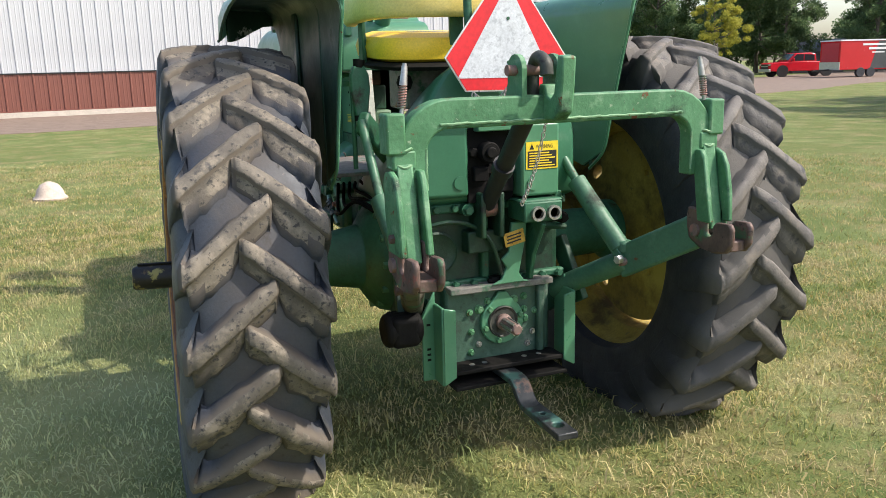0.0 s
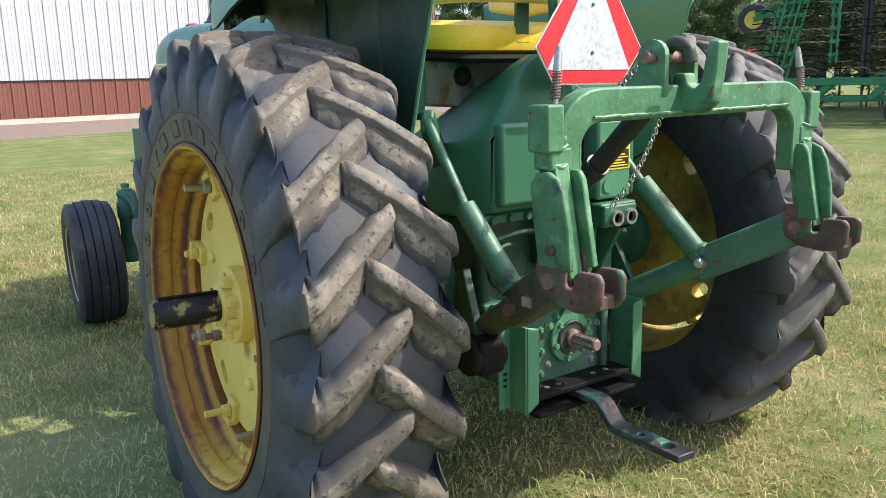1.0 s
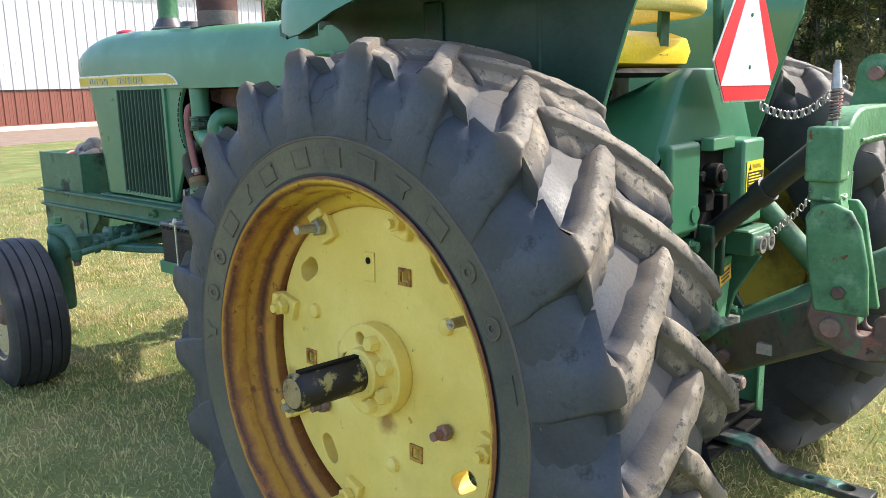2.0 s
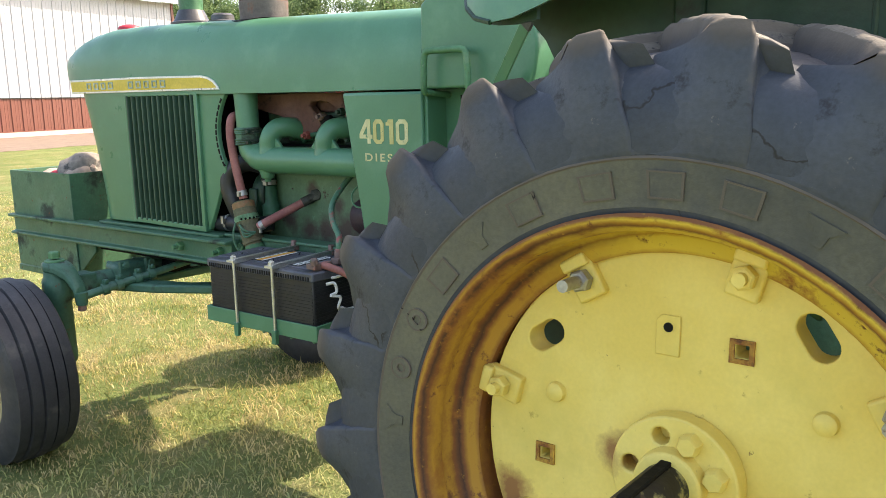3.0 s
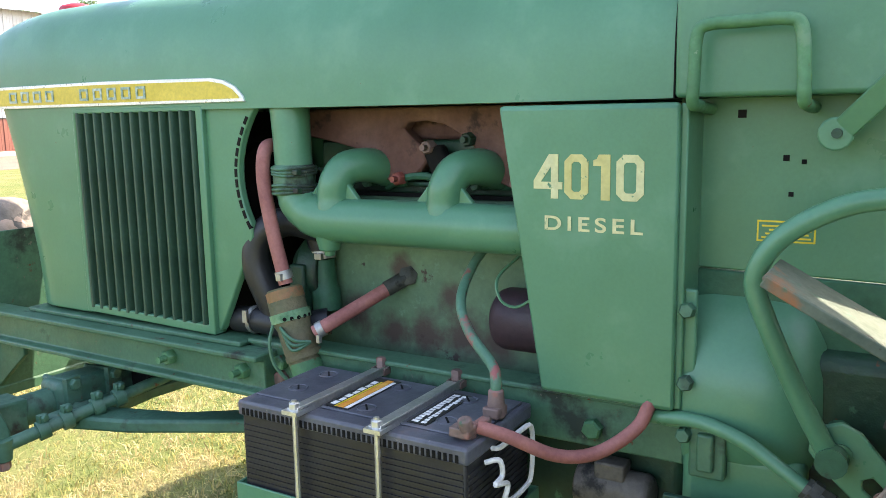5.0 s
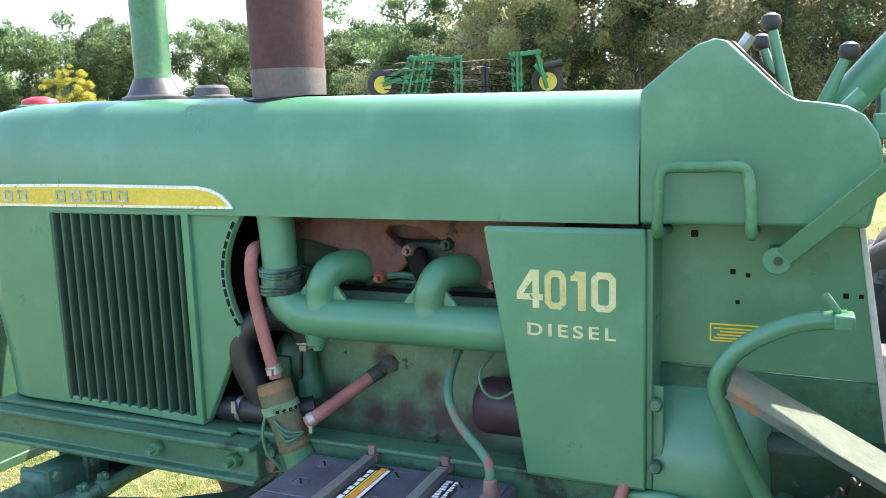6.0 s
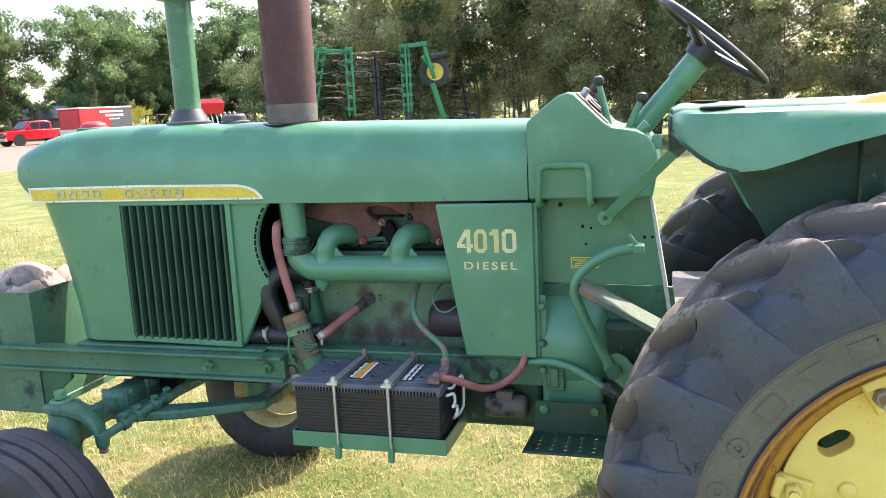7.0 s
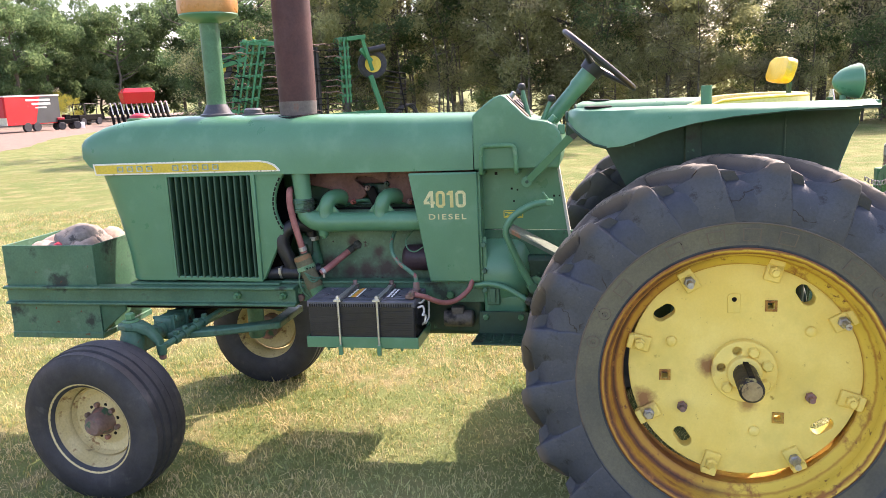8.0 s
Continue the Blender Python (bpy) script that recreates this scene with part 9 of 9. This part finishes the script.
def road_wheel(base, m, x, y, r, w_):
    wh = placed(base, m, "wheel", Shape().lathe([(-w_ / 2, r * 0.6), (-w_ / 2, r * 0.92), (-w_ * 0.35, r), (w_ * 0.35, r), (w_ / 2, r * 0.92), (w_ / 2, r * 0.6)], (x, y, r), 'y', 24), FRONTRUBBER)
    placed(base, m, "rim", Shape().lathe([(-w_ * 0.45, r * 0.62), (-w_ * 0.35, r * 0.2), (w_ * 0.35, r * 0.2), (w_ * 0.45, r * 0.62)], (x, y, r), 'y', 20), SILVER, "", 0, wh)


def pickup():
    base = thing("pickup_truck", (52.4, 50.4, 0), "parked red crew-cab pickup truck on gravel", "pickup")
    m = Matrix.Translation((52.4, 50.4, 0)) @ Matrix.Rotation(radians(163), 4, 'Z')
    lower = [(-2.9, 0.55), (-2.9, 1.20), (1.25, 1.22), (2.75, 1.16), (2.95, 1.02), (2.95, 0.50), (2.5, 0.45), (-2.6, 0.48)]
    placed(base, m, "body", Shape().plate([lower], 'y', -0.99, 0.99), CARRED, "", 0.06)
    cab = [(-1.05, 1.2), (-0.95, 1.82), (-0.5, 1.92), (0.75, 1.90), (1.45, 1.22)]
    placed(base, m, "cab", Shape().plate([cab], 'y', -0.86, 0.86), CARRED, "", 0.08)
    for sd in (-1, 1):
        placed(base, m, "side_window", Shape().plate([[(-0.85, 1.28), (-0.80, 1.74), (0.02, 1.80), (0.02, 1.28)]], 'y', sd * 0.855, sd * 0.872), GLASS)
        placed(base, m, "side_window", Shape().plate([[(0.10, 1.28), (0.10, 1.80), (0.70, 1.80), (1.22, 1.28)]], 'y', sd * 0.855, sd * 0.872), GLASS)
        for x in (-1.85, 1.90):
            road_wheel(base, m, x, sd * 0.86, 0.42, 0.28)
            placed(base, m, "wheel_arch", Shape().lathe([(0, 0.50), (sd * 0.02, 0.50)], (x, sd * 0.985, 0.46), 'y', 24), INK)
        placed(base, m, "headlight", Shape().box((2.90, sd * 0.66, 0.92), (2.975, sd * 0.95, 1.06)), ZINC)
        placed(base, m, "mirror", Shape().box((1.0, sd * 0.95, 1.28), (1.12, sd * 1.18, 1.48)), CARRED, "", 0.03)
    placed(base, m, "windshield", Shape().bar((1.36, 0, 1.34), (0.84, 0, 1.86), 1.5, 0.02), GLASS)
    placed(base, m, "grille", Shape().box((2.93, -0.62, 0.68), (2.98, 0.62, 1.05)), INK)
    placed(base, m, "bumper", Shape().box((2.88, -0.98, 0.42), (3.05, 0.98, 0.66)), ZINC, "", 0.03)
    placed(base, m, "grille_bar", Shape().box((2.97, -0.62, 0.84), (2.99, 0.62, 0.90)), ZINC)


def trailer():
    base = thing("cargo_trailer", (50.3, 44.3, 0), "red and charcoal enclosed cargo trailer", "trailer")
    m = Matrix.Translation((50.6, 44.0, 0)) @ Matrix.Rotation(radians(168), 4, 'Z')
    placed(base, m, "box", Shape().box((-3.4, -1.2, 0.55), (1.4, 1.2, 2.65)), CARRED, "", 0.03)
    placed(base, m, "rear_skin", Shape().plate([[(-3.41, 0.62), (-3.41, 2.6), (-1.7, 2.6), (-1.1, 0.62)]], 'y', 1.195, 1.21), CHARCOAL)
    placed(base, m, "nose_panel", Shape().box((1.39, -1.0, 1.15), (1.42, 1.0, 2.5)), CAPRED)
    placed(base, m, "stone_guard", Shape().box((1.39, -1.2, 0.55), (1.425, 1.2, 1.12)), ZINC)
    placed(base, m, "roof_trim", Shape().box((-3.45, -1.24, 2.62), (1.46, 1.24, 2.72)), PALEPAINT)
    for k, (a, b, z, h) in enumerate(((-0.4, -2.6, 2.28, 0.14), (-0.9, -2.6, 1.98, 0.16), (-1.2, -2.2, 1.74, 0.09))):
        placed(base, m, "text_bar", Shape().box((b, 1.205, z), (a, 1.22, z + h)), PALEPAINT)
    for x in (-1.2, -0.35):
        road_wheel(base, m, x, 1.1, 0.36, 0.24)
    placed(base, m, "tongue", Shape().bar((1.4, 0, 0.55), (2.8, 0, 0.5), 0.12, 0.12), INK)


def planter():
    base = thing("seed_planter", (61, 39.8, 0), "red seed planter with dark row units", "planter")
    m = Matrix.Translation((61, 39.8, 0)) @ Matrix.Rotation(radians(135), 4, 'Z')
    placed(base, m, "hopper", Shape().loft([[(-1.2, -0.7, 1.75), (1.2, -0.7, 1.75), (1.2, 0.7, 1.75), (-1.2, 0.7, 1.75)], [(-1.35, -0.9, 2.7), (1.35, -0.9, 2.7), (1.35, 0.9, 2.7), (-1.35, 0.9, 2.7)], [(-1.05, -0.6, 3.05), (1.05, -0.6, 3.05), (1.05, 0.6, 3.05), (-1.05, 0.6, 3.05)]]), CARRED, "", 0.03)
    placed(base, m, "toolbar", Shape().box((-2.4, -0.2, 0.9), (2.4, 0.2, 1.25)), INK)
    for k in range(12):
        x = -2.3 + 0.42 * k
        placed(base, m, "row_unit", Shape().bar((x, 0.1, 1.5), (x, 0.9, 0.35), 0.16, 0.28).lathe([(-0.05, 0.33), (0.05, 0.33)], (x, 0.9, 0.36), 'x', 16), SOOTSHADE)
        placed(base, m, "seed_tube", Shape().tube(curve([(x, -0.2, 1.8), (x + 0.05, 0.5, 1.85), (x + 0.08, 1.0, 1.45), (x + 0.02, 1.15, 0.9)], 4), 0.05, 6), ZINC)


def small_shed():
    base = thing("small_shed", (67.2, 62.9, 0), "low grey-roofed outbuilding behind the pickup", "outbuilding")
    m = Matrix.Translation((67.2, 62.9, 0)) @ Matrix.Rotation(radians(-40), 4, 'Z')
    placed(base, m, "wall", Shape().box((-2.4, -2, 0), (2.4, 2, 2.1)), BARK)
    placed(base, m, "roof", Shape().loft([[(x, -2.4, 2.0), (x, 0, 3.2), (x, 2.4, 2.0), (x, 2.4, 2.1), (x, 0, 3.35), (x, -2.4, 2.1)] for x in (-2.7, 2.7)]), CHARCOAL)
    placed(base, m, "door", Shape().box((-0.9, -2.03, 0), (0.9, -1.98, 1.9)), CHARCOAL)


def quad_bike(x, y):
    base = thing("utility_cart", (x, y, 0), "small dark utility cart with red parts", "cart")
    m = Matrix.Translation((x, y, 0)) @ Matrix.Rotation(radians(150), 4, 'Z')
    placed(base, m, "body", Shape().box((-0.8, -0.4, 0.45), (0.8, 0.4, 0.8)).box((-0.2, -0.35, 0.8), (0.2, 0.35, 1.15)), SOOTSHADE, "", 0.05)
    placed(base, m, "cover", Shape().box((0.3, -0.42, 0.78), (0.85, 0.42, 0.95)), CAPRED, "", 0.05)
    placed(base, m, "crate", Shape().box((-1.3, -0.3, 0.0), (-0.95, 0.3, 0.5)), PALEPAINT, "", 0.02)
    for a in (-0.6, 0.6):
        for b in (-0.45, 0.45):
            road_wheel(base, m, a, b, 0.3, 0.2)


def buggy():
    base = thing("utility_vehicle", (64, 47, 0), "dark roofed utility vehicle under the trees", "buggy")
    m = Matrix.Translation((64, 47, 0)) @ Matrix.Rotation(radians(170), 4, 'Z')
    placed(base, m, "body", Shape().box((-1.4, -0.7, 0.45), (1.4, 0.7, 0.95)), SOOTSHADE, "", 0.06)
    placed(base, m, "roof", Shape().box((-0.8, -0.7, 1.88), (0.75, 0.7, 1.95)), INK, "", 0.02)
    for a in (-0.75, 0.72):
        for b in (-0.66, 0.66):
            placed(base, m, "post", Shape().box((a - 0.03, b - 0.03, 0.95), (a + 0.03, b + 0.03, 1.9)), INK)
    for a in (-0.95, 0.95):
        for b in (-0.62, 0.62):
            road_wheel(base, m, a, b, 0.33, 0.24)


pickup()
trailer()
planter()
small_shed()
quad_bike(54.2, 42.0)
buggy()
